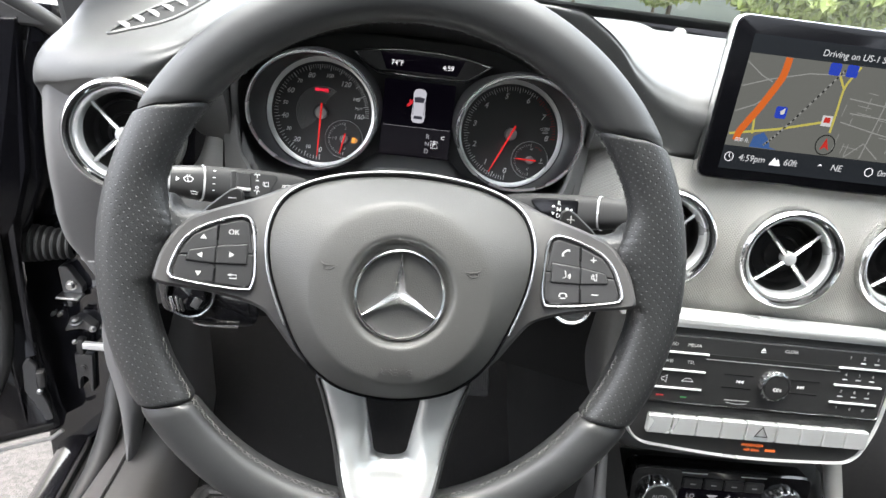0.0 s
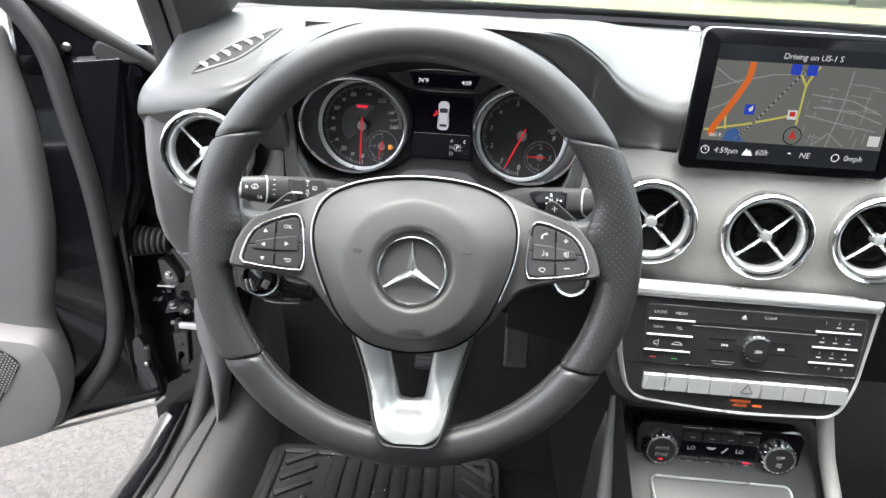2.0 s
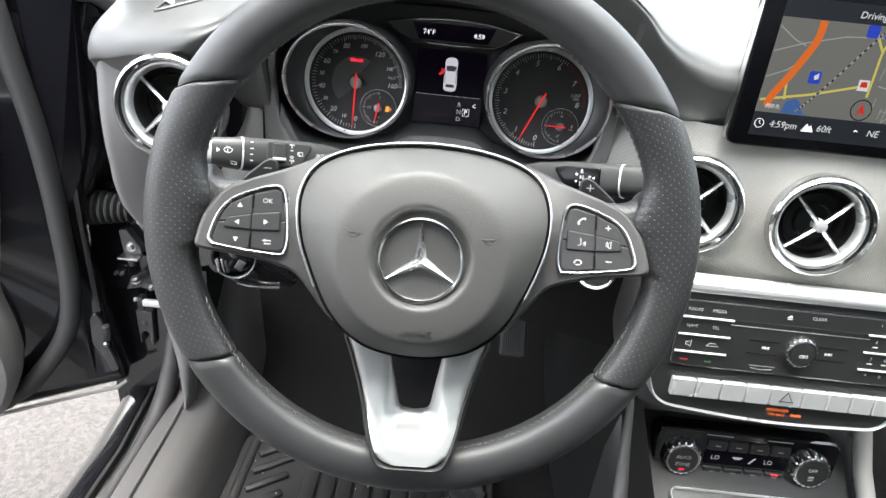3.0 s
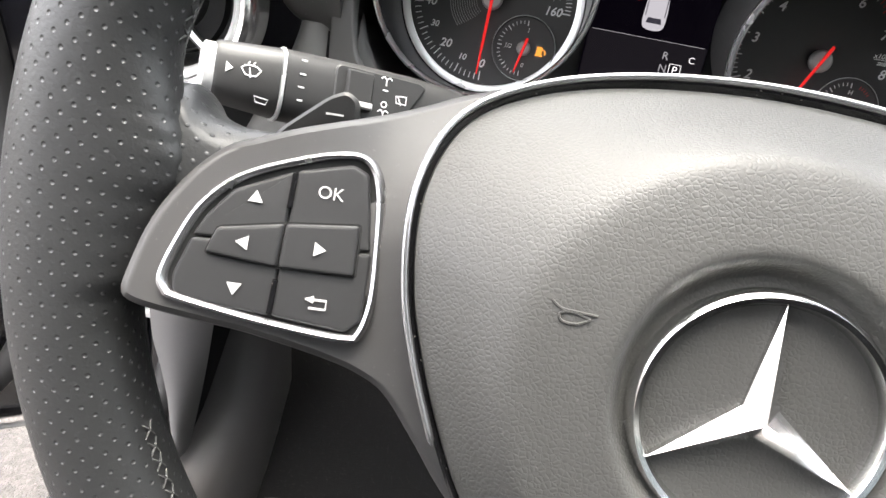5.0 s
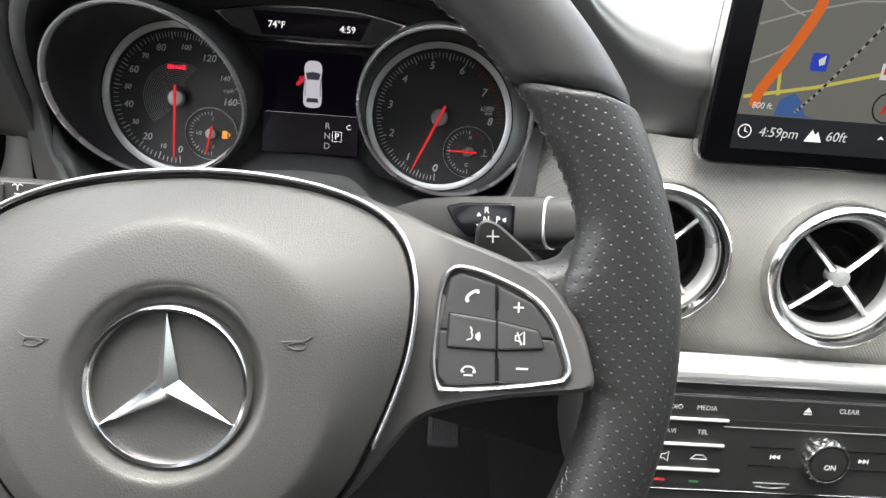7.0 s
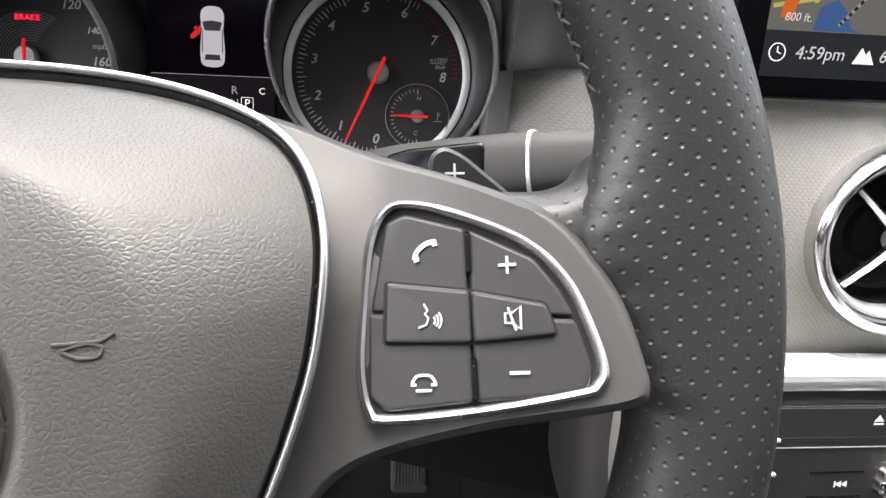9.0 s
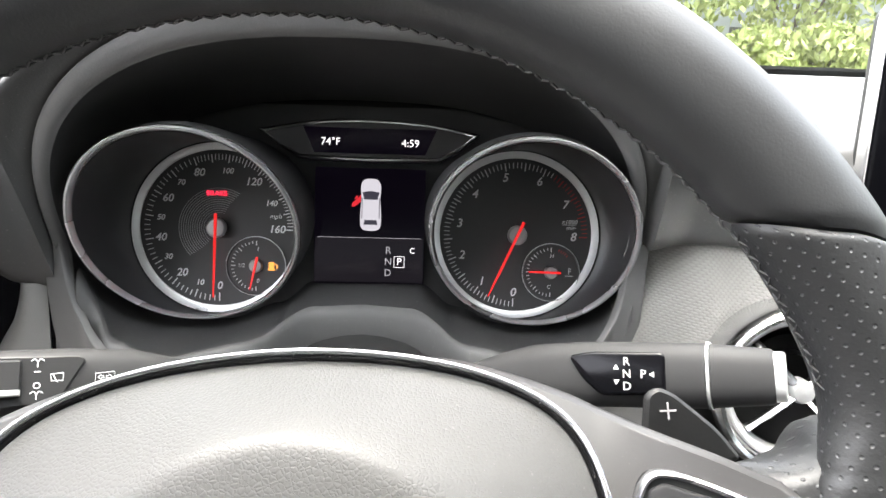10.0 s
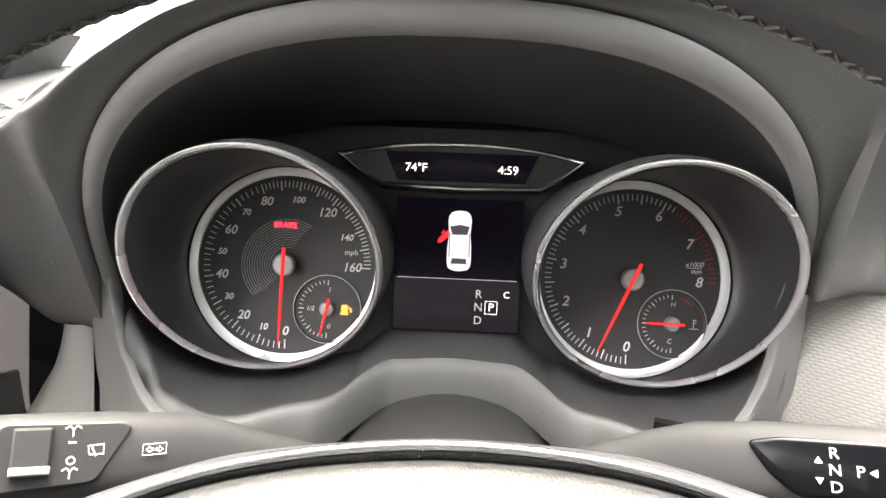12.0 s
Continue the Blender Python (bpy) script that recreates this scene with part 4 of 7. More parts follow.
def pad_height(x, y):
    s = pad_section(x)
    for a, b in zip(s[25:], s[26:]):
        if a.y <= y <= b.y:
            return a.z + (b.z - a.z) * (y - a.y) / (b.y - a.y)
    return s[-1].z


bmj = bmesh.new()
sweep([Vector((x, 0.600, pad_height(x, 0.600))) for x in [0.195 + 0.035 * i for i in range(26)]], 0.0010, 6, bm=bmj, flat=0.5)
part("rear_joint", bmj, GAP, dash, "thin dark joint before the windscreen")

# hood lip: turns from the pad's edge into the dark cave, with legs down to the surround
HOOD = [  # y, half width, top, foot height, squareness
    (0.262, 0.1720, 1.090, 0.950, 2.45),
    (0.225, 0.1715, 1.098, 0.948, 2.45),
    (0.191, LIPW, LIPTOP, 0.946, 2.5),
    (0.1872, 0.1604, 1.1168, 0.946, 2.5),
    (0.1865, 0.1594, 1.1146, 0.946, 2.5),
    (0.1880, 0.1570, 1.1085, 0.946, 2.5),
    (0.1900, 0.1556, 1.1052, 0.946, 2.5),
    (0.1925, 0.1550, 1.1036, 0.945, 2.5),
    (0.2150, 0.1575, 1.0995, 0.944, 2.5),
    (0.2500, 0.1580, 1.0900, 0.944, 2.5),
    (0.3000, 0.1580, 1.0720, 0.944, 2.5),
]


def arch(y, w, top, foot, e, n=64):
    out = []
    for i in range(n + 1):
        a = math.pi * i / n
        c, s = math.cos(a), abs(math.sin(a))
        out.append(Vector((LIPX - w * math.copysign(abs(c) ** (2 / e), c), y + 0.045 * (1 - s) ** 2 * (1 if y < 0.23 else 0.5), LIPBASE + (top - LIPBASE) * s ** (2 / e))))
    fl = 1.3 * max(0.0, w - 0.155) if y < 0.2 else 0.0
    lo = [Vector((LIPX - w - fl, out[0].y, foot - 0.02)), Vector((LIPX - w - 0.6 * fl, out[0].y, (foot + LIPBASE) / 2))]
    return lo + out + [Vector((LIPX + w + 0.6 * fl, out[-1].y, (foot + LIPBASE) / 2)), Vector((LIPX + w + fl, out[-1].y, foot - 0.02))]


sec = [arch(*h) for h in HOOD]
grid_part("hood_lip", sec[:8], LIPLIT, dash, "grained lip of the instrument hood")
grid_part("hood_lining", sec[7:], CAVE, dash, "lining under the hood, darkened for its shade")

# dark surround below and beside the dials
def surround():
    rows = []
    for j in range(30):
        t = min(1.0, j / 24)
        drop = max(0, j - 24) / 5
        row = []
        for i in range(81):
            x = -0.166 + 0.332 * i / 80
            a = abs(x)
            back = lerp_table(a, [(0.0, 0.958), (0.035, 0.957), (0.060, 0.943), (0.095, 0.932), (0.130, 0.936), (0.148, 0.946), (0.159, 0.956), (0.166, 0.972)])[0]
            front = lerp_table(a, [(0.0, 0.951), (0.030, 0.950), (0.065, 0.941), (0.105, 0.937), (0.125, 0.937), (0.142, 0.941), (0.154, 0.949), (0.160, 0.958), (0.166, 0.976)])[0]
            yf = lerp_table(a, [(0.0, 0.252), (0.030, 0.250), (0.070, 0.216), (0.110, 0.204), (0.140, 0.216), (0.160, 0.236)])[0]
            sag = -0.006 * math.sin(math.pi * t) * (1 if a > 0.05 else 0.4)
            z = back + (front - back) * t + sag + 0.0025 * math.exp(-((t - 0.95) / 0.06) ** 2)
            row.append(Vector((x * 0.945, 0.289 + (yf - 0.289) * t - 0.006 * math.sin(drop * math.pi / 2), z - 0.022 * drop ** 1.6)))
        rows.append(row)
    return rows


rows_ = surround()
grid_part("surround", rows_[:23], HOODIN, dash, "dusty dark binnacle surround")
grid_part("surround_lip", rows_[22:], LIPLOW, dash, "grained lower lip of the binnacle, toned darker for shade")
# feet of the hood that flare into the lower lip
FOOT_IN = [(0.900, 0.090), (0.920, 0.100), (0.930, 0.113), (0.9355, 0.126), (0.940, 0.137), (0.947, 0.1475), (0.957, 0.1550), (0.975, 0.1590), (1.000, 0.1605)]
FOOT_Y = [(0.085, 0.1965), (0.104, 0.1965), (0.120, 0.2005), (0.134, 0.2085), (0.146, 0.2180), (0.156, 0.2270), (0.168, 0.2310), (0.180, 0.2330)]
for sx in (-1, 1):
    mid = LIPX if sx > 0 else 0.0
    rows_ = []
    for k in range(41):
        z = 0.900 + 0.100 * k / 40
        xi = smooth_table(z, FOOT_IN)[0]
        xo = 0.1740 + 0.0012 * (1 - k / 40)
        row = []
        for i in range(25):
            f = i / 24
            x = xi + (xo - xi) * f
            turn = 0.006 * max(0.0, 1 - f / 0.12) ** 2 + 0.008 * max(0.0, (f - 0.9) / 0.1) ** 2
            row.append(Vector((sx * x + mid * 2, smooth_table(x, FOOT_Y)[0] + turn, z)))
        rows_.append(row)
    grid_part("hood_foot", rows_, LIPLIT, dash, "grained foot of the instrument hood")
# panel behind the dials that closes the cave
bmw = bmesh.new()
loft(bmw, [[Vector((-0.17, 0.300, 0.90)), Vector((0.17, 0.300, 0.90))], [Vector((-0.17, 0.330, 1.10)), Vector((0.17, 0.330, 1.10))]], closed=False)
part("back_panel", bmw, GAP, dash)

# woven trim right of the hood, with the air vents in it
FAS_T = [(0.150, 0.250, 0.238), (0.160, 0.245, 0.232), (0.200, 0.222, 0.205), (0.250, 0.203, 0.180), (0.330, 0.196, 0.170), (0.60, 0.196, 0.170), (1.02, 0.205, 0.18)]


VENTS = [(0.2335, 0.188, 0.9360, -8), (0.3485, 0.178, 0.9325, -4), (0.4600, 0.178, 0.9375, -4), (-0.2385, 0.180, 0.9790, 6)]


def fascia(x0, x1, n, sgn=1, zt=1.006, zb=0.868, kk=14):
    rows = []
    for i in range(n + 1):
        x = x0 + (x1 - x0) * i / n
        yt, yb = lerp_table(x, FAS_T)
        rows.append([Vector((sgn * x, yt + (yb - yt) * k / kk - 0.008 * math.sin(math.pi * k / kk), zt + (zb - zt) * k / kk)) for k in range(kk + 1)])
    return rows


grid_part("woven_trim", fascia(0.157, 1.13, 484, 1, 1.006, 0.868, 60), CLOTH, dash, "silver-grey woven trim panel", uv=lambda c: (c.x + c.y * 0.5, c.z), thick=0.003, holes=[(x, z, 0.0405) for x, y, z, a in VENTS])
TRIM_EDGE = [(0.870, -0.240), (0.931, -0.2085), (0.947, -0.1995), (0.967, -0.1942), (0.980, -0.1935)]
trim_rows = []
for k in range(21):
    z = 0.9690 - 0.090 * k / 20
    xl = smooth_table(z, TRIM_EDGE)[0]
    trim_rows.append([Vector((-0.1755 + (xl + 0.1755) * i / 12, 0.2375 - 0.004 * math.sin(math.pi * i / 12) + 0.010 * (i / 12) ** 6 - 0.12 * (0.969 - z), z)) for i in range(13)])
grid_part("side_trim", trim_rows, GREYTRIM, dash, "grey trim beside the instruments", thick=0.003)


# end piece of the dash with the outer vent
END_EDGE = [(0.788, -0.298), (0.8155, -0.317), (0.8376, -0.332), (0.8486, -0.3385), (0.8635, -0.3430), (0.886, -0.3427), (0.908, -0.340), (1.03, -0.338)]


def end_point(s, z):
    """A point of the end panel: s from its inner to its outer edge."""
    t = (1.026 - z) / 0.214
    bulge = 0.018 * math.sin(math.pi * min(1, max(0.0, t) * 1.15))
    xl = smooth_table(z, END_EDGE)[0]
    return Vector((-0.215 + (xl + 0.215) * s, 0.196 - bulge + 0.02 * t + 0.51 * max(0, s - 0.72) ** 1.6 + 0.05 * (1 - s) ** 3, z))


def left_end():
    return [[end_point(i / 50, 1.026 - 0.238 * k / 90) for i in range(51)] for k in range(91)]


end_rows = left_end()
grid_part("end_panel", [r[7:] for r in end_rows], ENDGREY, dash, "grey end panel round the outer vent", thick=0.004, holes=[(-0.2385, 0.979, 0.0405)])
# inner strip of the same panel, black to stand for the shade there
grid_part("vent_recess", [r[:8] for r in end_rows], BLACKPL, dash, "inner strip of the end panel, blackened for its shade", thick=0.004, holes=[(-0.2385, 0.979, 0.0405)])
# lower piece of the end, down to the sill
bmj = bmesh.new()
sweep([end_point(0.25 + 0.074 * i, 0.8385) + Vector((0, -0.0006, 0)) for i in range(11)], 0.0009, 6, bm=bmj)
part("end_joint", bmj, GREYTRIM, dash, "fine joint across the end panel")
low_end = []
for k in range(25):
    t = k / 24
    z = 0.693 - 0.223 * t
    xl, yl = smooth_table(z, [(0.45, -0.343), (0.54, -0.346), (0.59, -0.353), (0.63, -0.361), (0.66, -0.3622), (0.70, -0.3594)])[0], 0.358 - 0.004 * t
    xr = -0.308 - 0.034 * max(0.0, (t - 0.05) / 0.95) ** 1.3
    low_end.append([Vector((xl + (xr - xl) * i / 10, yl - 0.012 * math.sin(math.pi * i / 20) + 0.03 * (i / 10) ** 2, z)) for i in range(11)])
grid_part("lower_end_panel", low_end, ENDGREY, dash, "grey lower end panel", thick=0.004)
bmj = bmesh.new()
sweep([row[4] + Vector((0, -0.0005, 0)) for row in low_end[:20]], 0.0010, 6, bm=bmj)
part("lower_end_joint", bmj, GAP, dash, "dark joint down the lower end panel")
# knee panel and lower dash, blackened for the shade down there
def lower():
    rows = []
    for k in range(20):
        t = k / 19
        rows.append([Vector((-0.315 + 0.555 * i / 30, 0.215 + 0.24 * t ** 1.3 + 0.02 * math.sin(i / 30 * math.pi), 0.880 - 0.23 * t)) for i in range(31)])
    return rows


grid_part("knee_panel", lower(), FOOTSHADE, dash, "knee panel, blackened for the foot well's shade", thick=0.004)
grid_part("lower_face", [[Vector((0.10 + 0.145 * i / 10, 0.235 - 0.055 * i / 10 + 0.03 * k / 8, 0.935 - 0.19 * k / 8)) for i in range(11)] for k in range(9)], FOOTSHADE, dash, "plastic beside the column, darkened for its shade", thick=0.004)
bm0 = bmesh.new()
sweep([(0, 0.055, 0.922), (0, 0.085, 0.912), (0, 0.15, 0.905), (0, 0.25, 0.895), (0, 0.33, 0.88)], [0.040, 0.048, 0.056, 0.058, 0.06], 28, bm=bm0, flat=0.72)
column = thing("column_shroud", "black plastic steering column shroud", "column shroud")
part("shell", bm0, BLACKPL, column)
bm0 = bmesh.new()
sweep([(0, 0.048, 0.924), (0, 0.060, 0.9205)], [0.046, 0.047], 28, bm=bm0, flat=0.8)
part("collar", bm0, BLACKPL, column)
bm0 = bmesh.new()
sweep([(x, 0.12 + 0.03 * abs(x) / 0.05, 0.907) for x in (-0.0535, 0.0, 0.0535)], 0.0009, 6, bm=bm0)
part("joint", bm0, GAP, column)


# defroster slot on the driver's corner of the pad
dv = thing("side_defroster", "grey slatted window defroster slot in the dash pad", "air vent")


slot = spline([(-0.267, 0.222), (-0.246, 0.230), (-0.221, 0.254), (-0.197, 0.328), (-0.219, 0.318), (-0.242, 0.298), (-0.258, 0.268)], 6)
bmz = bmesh.new()
rr = []
for d, h in ((0.0, -0.002), (0.0, 0.0015), (0.0012, 0.0026), (0.0030, 0.0022), (0.0032, 0.0004)):
    rr.append([Vector((p.x, p.y, pad_height(p.x, p.y) + h)) for p in inset(slot, d)])
loft(bmz, rr)
part("frame", bmz, DASH, dv)
part("shaft", plate(inset(slot, 0.0028), [(0, 0.0), (0, 0.0006)], height=lambda x, y: pad_height(x, y)), GAP, dv)
for i in range(6):
    f = 0.14 + 0.125 * i
    a = Vector((-0.267 + 0.068 * f, 0.224 + 0.104 * f))
    wdt = 0.026 * math.sin(math.pi * (0.15 + 0.75 * f))
    c = Vector((a.x, a.y + 0.002))
    bmq = bmesh.new()
    block(bmq, (0, 0, 0), (0.0085, max(0.006, wdt * 0.75), 0.0012), 0.0004, Matrix.Translation((c.x, c.y, pad_height(c.x, c.y) + 0.0012)) @ pose(0, 0, 0, 16, 0, 62))
    part("slat", bmq, GREYTRIM, dv)


# ---- round air vents ----
def round_vent(m, turn=0.0):
    v = thing("round_air_vent", "round air vent with chrome ring and cross-shaped vane", "air vent", m, "round dashboard air vents")
    n = 96
    bm = bmesh.new()
    rings = []
    for r, z, w in ((0.0465, -0.012, 0), (0.0470, 0.004, 0.0), (0.0468, 0.0105, 0.0), (0.0453, 0.0150, 0.0), (0.0432, 0.0164, 0.0), (0.0410, 0.0152, 0), (0.0396, 0.0115, 0), (0.0392, 0.0070, 0)):
        rings.append([Vector(((r + w * math.cos(14 * 2 * math.pi * j / n)) * math.cos(2 * math.pi * j / n), (r + w * math.cos(14 * 2 * math.pi * j / n)) * math.sin(2 * math.pi * j / n), z)) for j in range(n)])
    loft(bm, rings)
    part("ring", bm, BRIGHT, v, "chrome bezel")
    part("inner_bezel", lathe([(0.0393, 0.0065), (0.0386, 0.0088), (0.0372, 0.0090), (0.0356, 0.0072), (0.0342, 0.0035), (0.0338, -0.001)], 72), SATIN, v, "satin inner bezel")
    part("barrel", lathe([(0.0342, 0.0010), (0.0339, -0.001), (0.0335, -0.006), (0.0325, -0.034), (0.0, -0.034)], 64), BLACKPL, v)
    for r, z in ((0.026, -0.006), (0.015, -0.006)):
        part("inner_ring", lathe([(r, z - 0.006), (r + 0.0012, z), (r + 0.0022, z - 0.006)], 48), DARKGLOSS, v)
    bm = bmesh.new()
    for k in range(4):
        mk = pose(0, 0, 0, 0, 0, 45 + 90 * k + turn)
        rings = []
        for f in range(9):
            x = 0.002 + 0.0318 * f / 8
            w = 0.0026 - 0.0006 * f / 8
            z = 0.0075 - 0.0035 * (f / 8) ** 2
            rings.append([mk @ Vector((x, w * c, z + 0.0026 * s)) for c, s in ((-1, -1), (-0.8, 0.2), (0, 1), (0.8, 0.2), (1, -1))])
        loft(bm, rings, cap_first=True, cap_last=True)
    part("vane_cross", bm, VANE, v, "satin silver cross vane", angle=30)
    part("hub", lathe([(0.0058, 0.0), (0.0062, 0.0085), (0.0050, 0.0110), (0.0, 0.0115)], 24), SATIN, v)
    return v


vent = None
for x, y, z, a in VENTS:
    m = Matrix.Translation((x, y, z)) @ pose(0, 0, 0, 83, 0, a)
    vent = copy_thing(vent, m) if vent else round_vent(m)
# light sensor on the pad
sn = thing("light_sensor", "small clear light sensor dome on the dash pad", "sensor", Matrix.Translation((0.362, 0.605, pad_height(0.362, 0.605))))
part("base", lathe([(0.0115, -0.002), (0.0115, 0.0012), (0.0095, 0.0022), (0.0, 0.0022)], 32), DASHLOW, sn)
part("dome", lathe([(0.0088, 0.0020), (0.0082, 0.0042), (0.0060, 0.0064), (0.0030, 0.0074), (0.0, 0.0076)], 28), GREYTRIM, sn)

# ---- instrument cluster ----
RIMSILVER = surface("dial_rim_silver", (0.60, 0.60, 0.60), 0.27, 0.70, var=0.05, wear=0.03)
FT = math.degrees(math.atan(0.22))
FACE = Matrix.Translation((0.0012, 0.2866, 1.0)) @ pose(0, 0, 0, 90 - FT)
cl = thing("instrument_cluster", "instrument cluster with two round dials and a colour display", "instrument cluster", FACE)
SC = 1 / math.cos(radians(FT))


def fz(z):
    """Height on the sloping dial plane."""
    return (z - 1.0) * SC


DY = fz(0.9915)
part("base_plate", plate(rounded(rect(-0.160, -0.075, 0.160, 0.072), 0.02), [(0, -0.020), (0, -0.012)]), BLACKPL, cl)


def tick(a, r0, r1, w):
    c, s = math.cos(radians(a)), math.sin(radians(a))
    return [(r0 * c - w * s, r0 * s + w * c), (r0 * c + w * s, r0 * s - w * c), (r1 * c + w * s, r1 * s - w * c), (r1 * c - w * s, r1 * s + w * c)]


def dial(cx, marks, majors, span, red_from, turn):
    d = part("dial", plate([(cx + p.x, DY + p.y) for p in arc_pts(0, 0, 0.0492, 0, 357.5, 143)], [(0, -0.010), (0, 0.0)]), DIALFACE, cl, "black dial with white figures")
    part("dial_ring", lathe([(0.0486, -0.002), (0.0490, 0.0012), (0.0510, 0.0022), (0.0532, 0.0026), (0.0536, -0.002)], 120, m=Matrix.Translation((cx, DY, 0))), SATIN, d, "knurled silver dial ring")
    a0, a1 = span
    n = majors
    for red in (False, True):
        polys = []
        for i in range(n + 1):
            if (red_from is not None and i >= red_from) != red:
                continue
            a = turn(i) if turn else a0 + (a1 - a0) * i / n
            big = i % marks == 0
            polys.append(tick(a, 0.0410 if big else 0.0426, 0.0462, 0.00034 if big else 0.00024))
        if polys:
            fills(polys, REDPRINT if red else WHITE, d, Matrix.Translation((cx, DY, 0.0001)), 0.0002, "scale")
    return d


# speed: 0 straight down, 160 to the right; figures clockwise
MS = Matrix.Translation((-0.0939, DY, 0.0002))
SPEED_T = [(0, -89), (10, -108.5), (20, -128.5), (30, -149), (40, -169.5), (50, -189), (60, -209.3), (70, -229.5), (80, -249.6), (100, -277.7), (120, -305.6), (140, -333.6), (160, -360.6)]


def speed_angle(i):
    v = 2 * i
    for (a, p), (b, q) in zip(SPEED_T, SPEED_T[1:]):
        if v <= b:
            return p + (q - p) * (v - a) / (b - a)
    return -360.6


speed = dial(-0.0939, 5, 80, (-90.0, -360.0), None, speed_angle)
for v, a in SPEED_T:
    big = v % 40 == 0 or v in (20, 60)
    r = 0.0366 if v < 100 else 0.0360
    writing(str(v), 0.0068 if big else 0.0049, WHITE, speed, MS @ Matrix.Translation((r * math.cos(radians(a)), r * math.sin(radians(a)), 0)), shear=0.2, depth=0.0001, bold=0.00012)
writing("mph", 0.0042, WHITE, speed, MS @ Matrix.Translation((0.0352, 0.0079, 0)), shear=0.18, depth=0.0001)
# engraved arcs round the middle
for i in range(12):
    r = 0.0095 + 0.00140 * i
    strokes([arc_pts(0, 0, r, 70 - i * 1.0, 236 - i * 1.0, 40)], 0.00028 + 0.000016 * i, ARCGREY, speed, MS, 0.0001, "engraved_arc")
writing("BRAKE", 0.0044, REDLIT, speed, MS @ Matrix.Translation((-0.0015, 0.0215, 0.0002)), depth=0.0001, name="warning_lamp", label="red lit brake warning word")

# revs: 0 straight down, 8 to the right
MR = Matrix.Translation((0.0939, DY, 0.0002))
revs = dial(0.0939, 5, 80, (-91.0, -360.8), 63, None)
for i, a in enumerate((-91.5, -125.4, -158.5, -190.3, -223.2, -257.8, -292.3, -327.5, -361)):
    writing(str(i), 0.0076, WHITE, revs, MR @ Matrix.Translation((0.0371 * math.cos(radians(a)), 0.0371 * math.sin(radians(a)), 0)), shear=0.2, depth=0.0001, bold=0.00012)
writing("x1000", 0.0040, WHITE, revs, MR @ Matrix.Translation((0.0345, 0.0090, 0)), shear=0.2, depth=0.0001)
writing("min", 0.0040, WHITE, revs, MR @ Matrix.Translation((0.0355, 0.0054, 0)), shear=0.2, depth=0.0001)
strokes([[(0.030, 0.0072), (0.0385, 0.0072)]], 0.0003, WHITE, revs, MR)


def small_dial(parent, cx, cy, labels, red_top):
    m = Matrix.Translation((cx, cy, 0))
    s = part("small_dial", lathe([(0.0188, -0.004), (0.0188, 0.0012), (0.0182, 0.0020), (0.0178, 0.0012), (0.0176, 0.0004), (0.0, 0.0004)], 72, m=m), DIALFACE, parent, "small round gauge")
    part("ring", lathe([(0.0180, 0.0), (0.0182, 0.0018), (0.0187, 0.0018), (0.0188, 0.0)], 72, m=m), SATIN, parent, "thin silver ring")
    fills([tick(90 + 180 * i / 20, 0.0130 if i % 5 == 0 else 0.0140, 0.0158, 0.00028 if i % 5 == 0 else 0.0002) for i in range(21)], WHITE, parent, m @ Matrix.Translation((0, 0, 0.0006)), 0.0002, "scale")
    if red_top:
        fills([tick(90 - 6 * i - 20, 0.0140, 0.0158, 0.0002) for i in range(5)], REDPRINT, parent, m @ Matrix.Translation((0, 0, 0.0006)), 0.0002, "scale")
    for txt, x, y in labels:
        writing(txt, 0.0036, WHITE, parent, m @ Matrix.Translation((x, y, 0.0006)), shear=0.18, depth=0.0001)
    return m


FM = small_dial(speed, -0.0704, DY - 0.0235, (("1", 0.0008, 0.0105), ("1/2", -0.0095, 0.0), ("0", 0.001, -0.0095)), False)
fills([rect(0.0078, -0.002, 0.0112, 0.0026), rect(0.0072, -0.0028, 0.0118, -0.0020), [(0.0112, 0.0016), (0.0134, 0.0008), (0.0134, -0.0016), (0.0126, -0.0016), (0.0126, 0.0004), (0.0112, 0.001)]], AMBER, speed, FM @ Matrix.Translation((0, 0, 0.0006)), name="fuel_lamp", label="amber low fuel lamp")
TM = small_dial(revs, 0.1170, DY - 0.0235, (("H", 0.0005, 0.0105), ("C", -0.001, -0.0095)), True)
strokes([[(0.0095, -0.0022), (0.0145, -0.0022)], [(0.0118, -0.0015), (0.0118, 0.0028)], [(0.0118, 0.0024), (0.0134, 0.0024)], [(0.0118, 0.0010), (0.0134, 0.0010)]], 0.0004, WHITE, revs, TM @ Matrix.Translation((0, 0, 0.0006)))


CAPGREY = surface("needle_cap_grey", (0.40, 0.40, 0.40), 0.35, 0.6, var=0.1)


def needle(parent, m, a, length, w, tail, hub_r, z):
    c, s = math.cos(radians(a)), math.sin(radians(a))
    mk = m @ Matrix.Translation((0, 0, z)) @ pose(0, 0, 0, 0, 0, a)
    bm = bmesh.new()
    rings = [[mk @ Vector((x, ww * k, h)) for k, h in ((-1, 0), (-0.5, 0.0008), (0.5, 0.0008), (1, 0))] for x, ww in ((-tail, w * 1.1), (0, w), (length * 0.6, w * 0.85), (length, w * 0.45))]
    loft(bm, rings, cap_first=True, cap_last=True)
    nd = part("needle", bm, NEEDLE, parent, "red pointer")
    part("needle_cap", lathe([(hub_r, -0.0025), (hub_r, 0.0), (hub_r * 0.82, 0.0012), (0.0, 0.0014)], 36, m=m @ Matrix.Translation((0, 0, z - 0.0016))), CAPGREY, parent, "dark satin needle hub")
    return nd


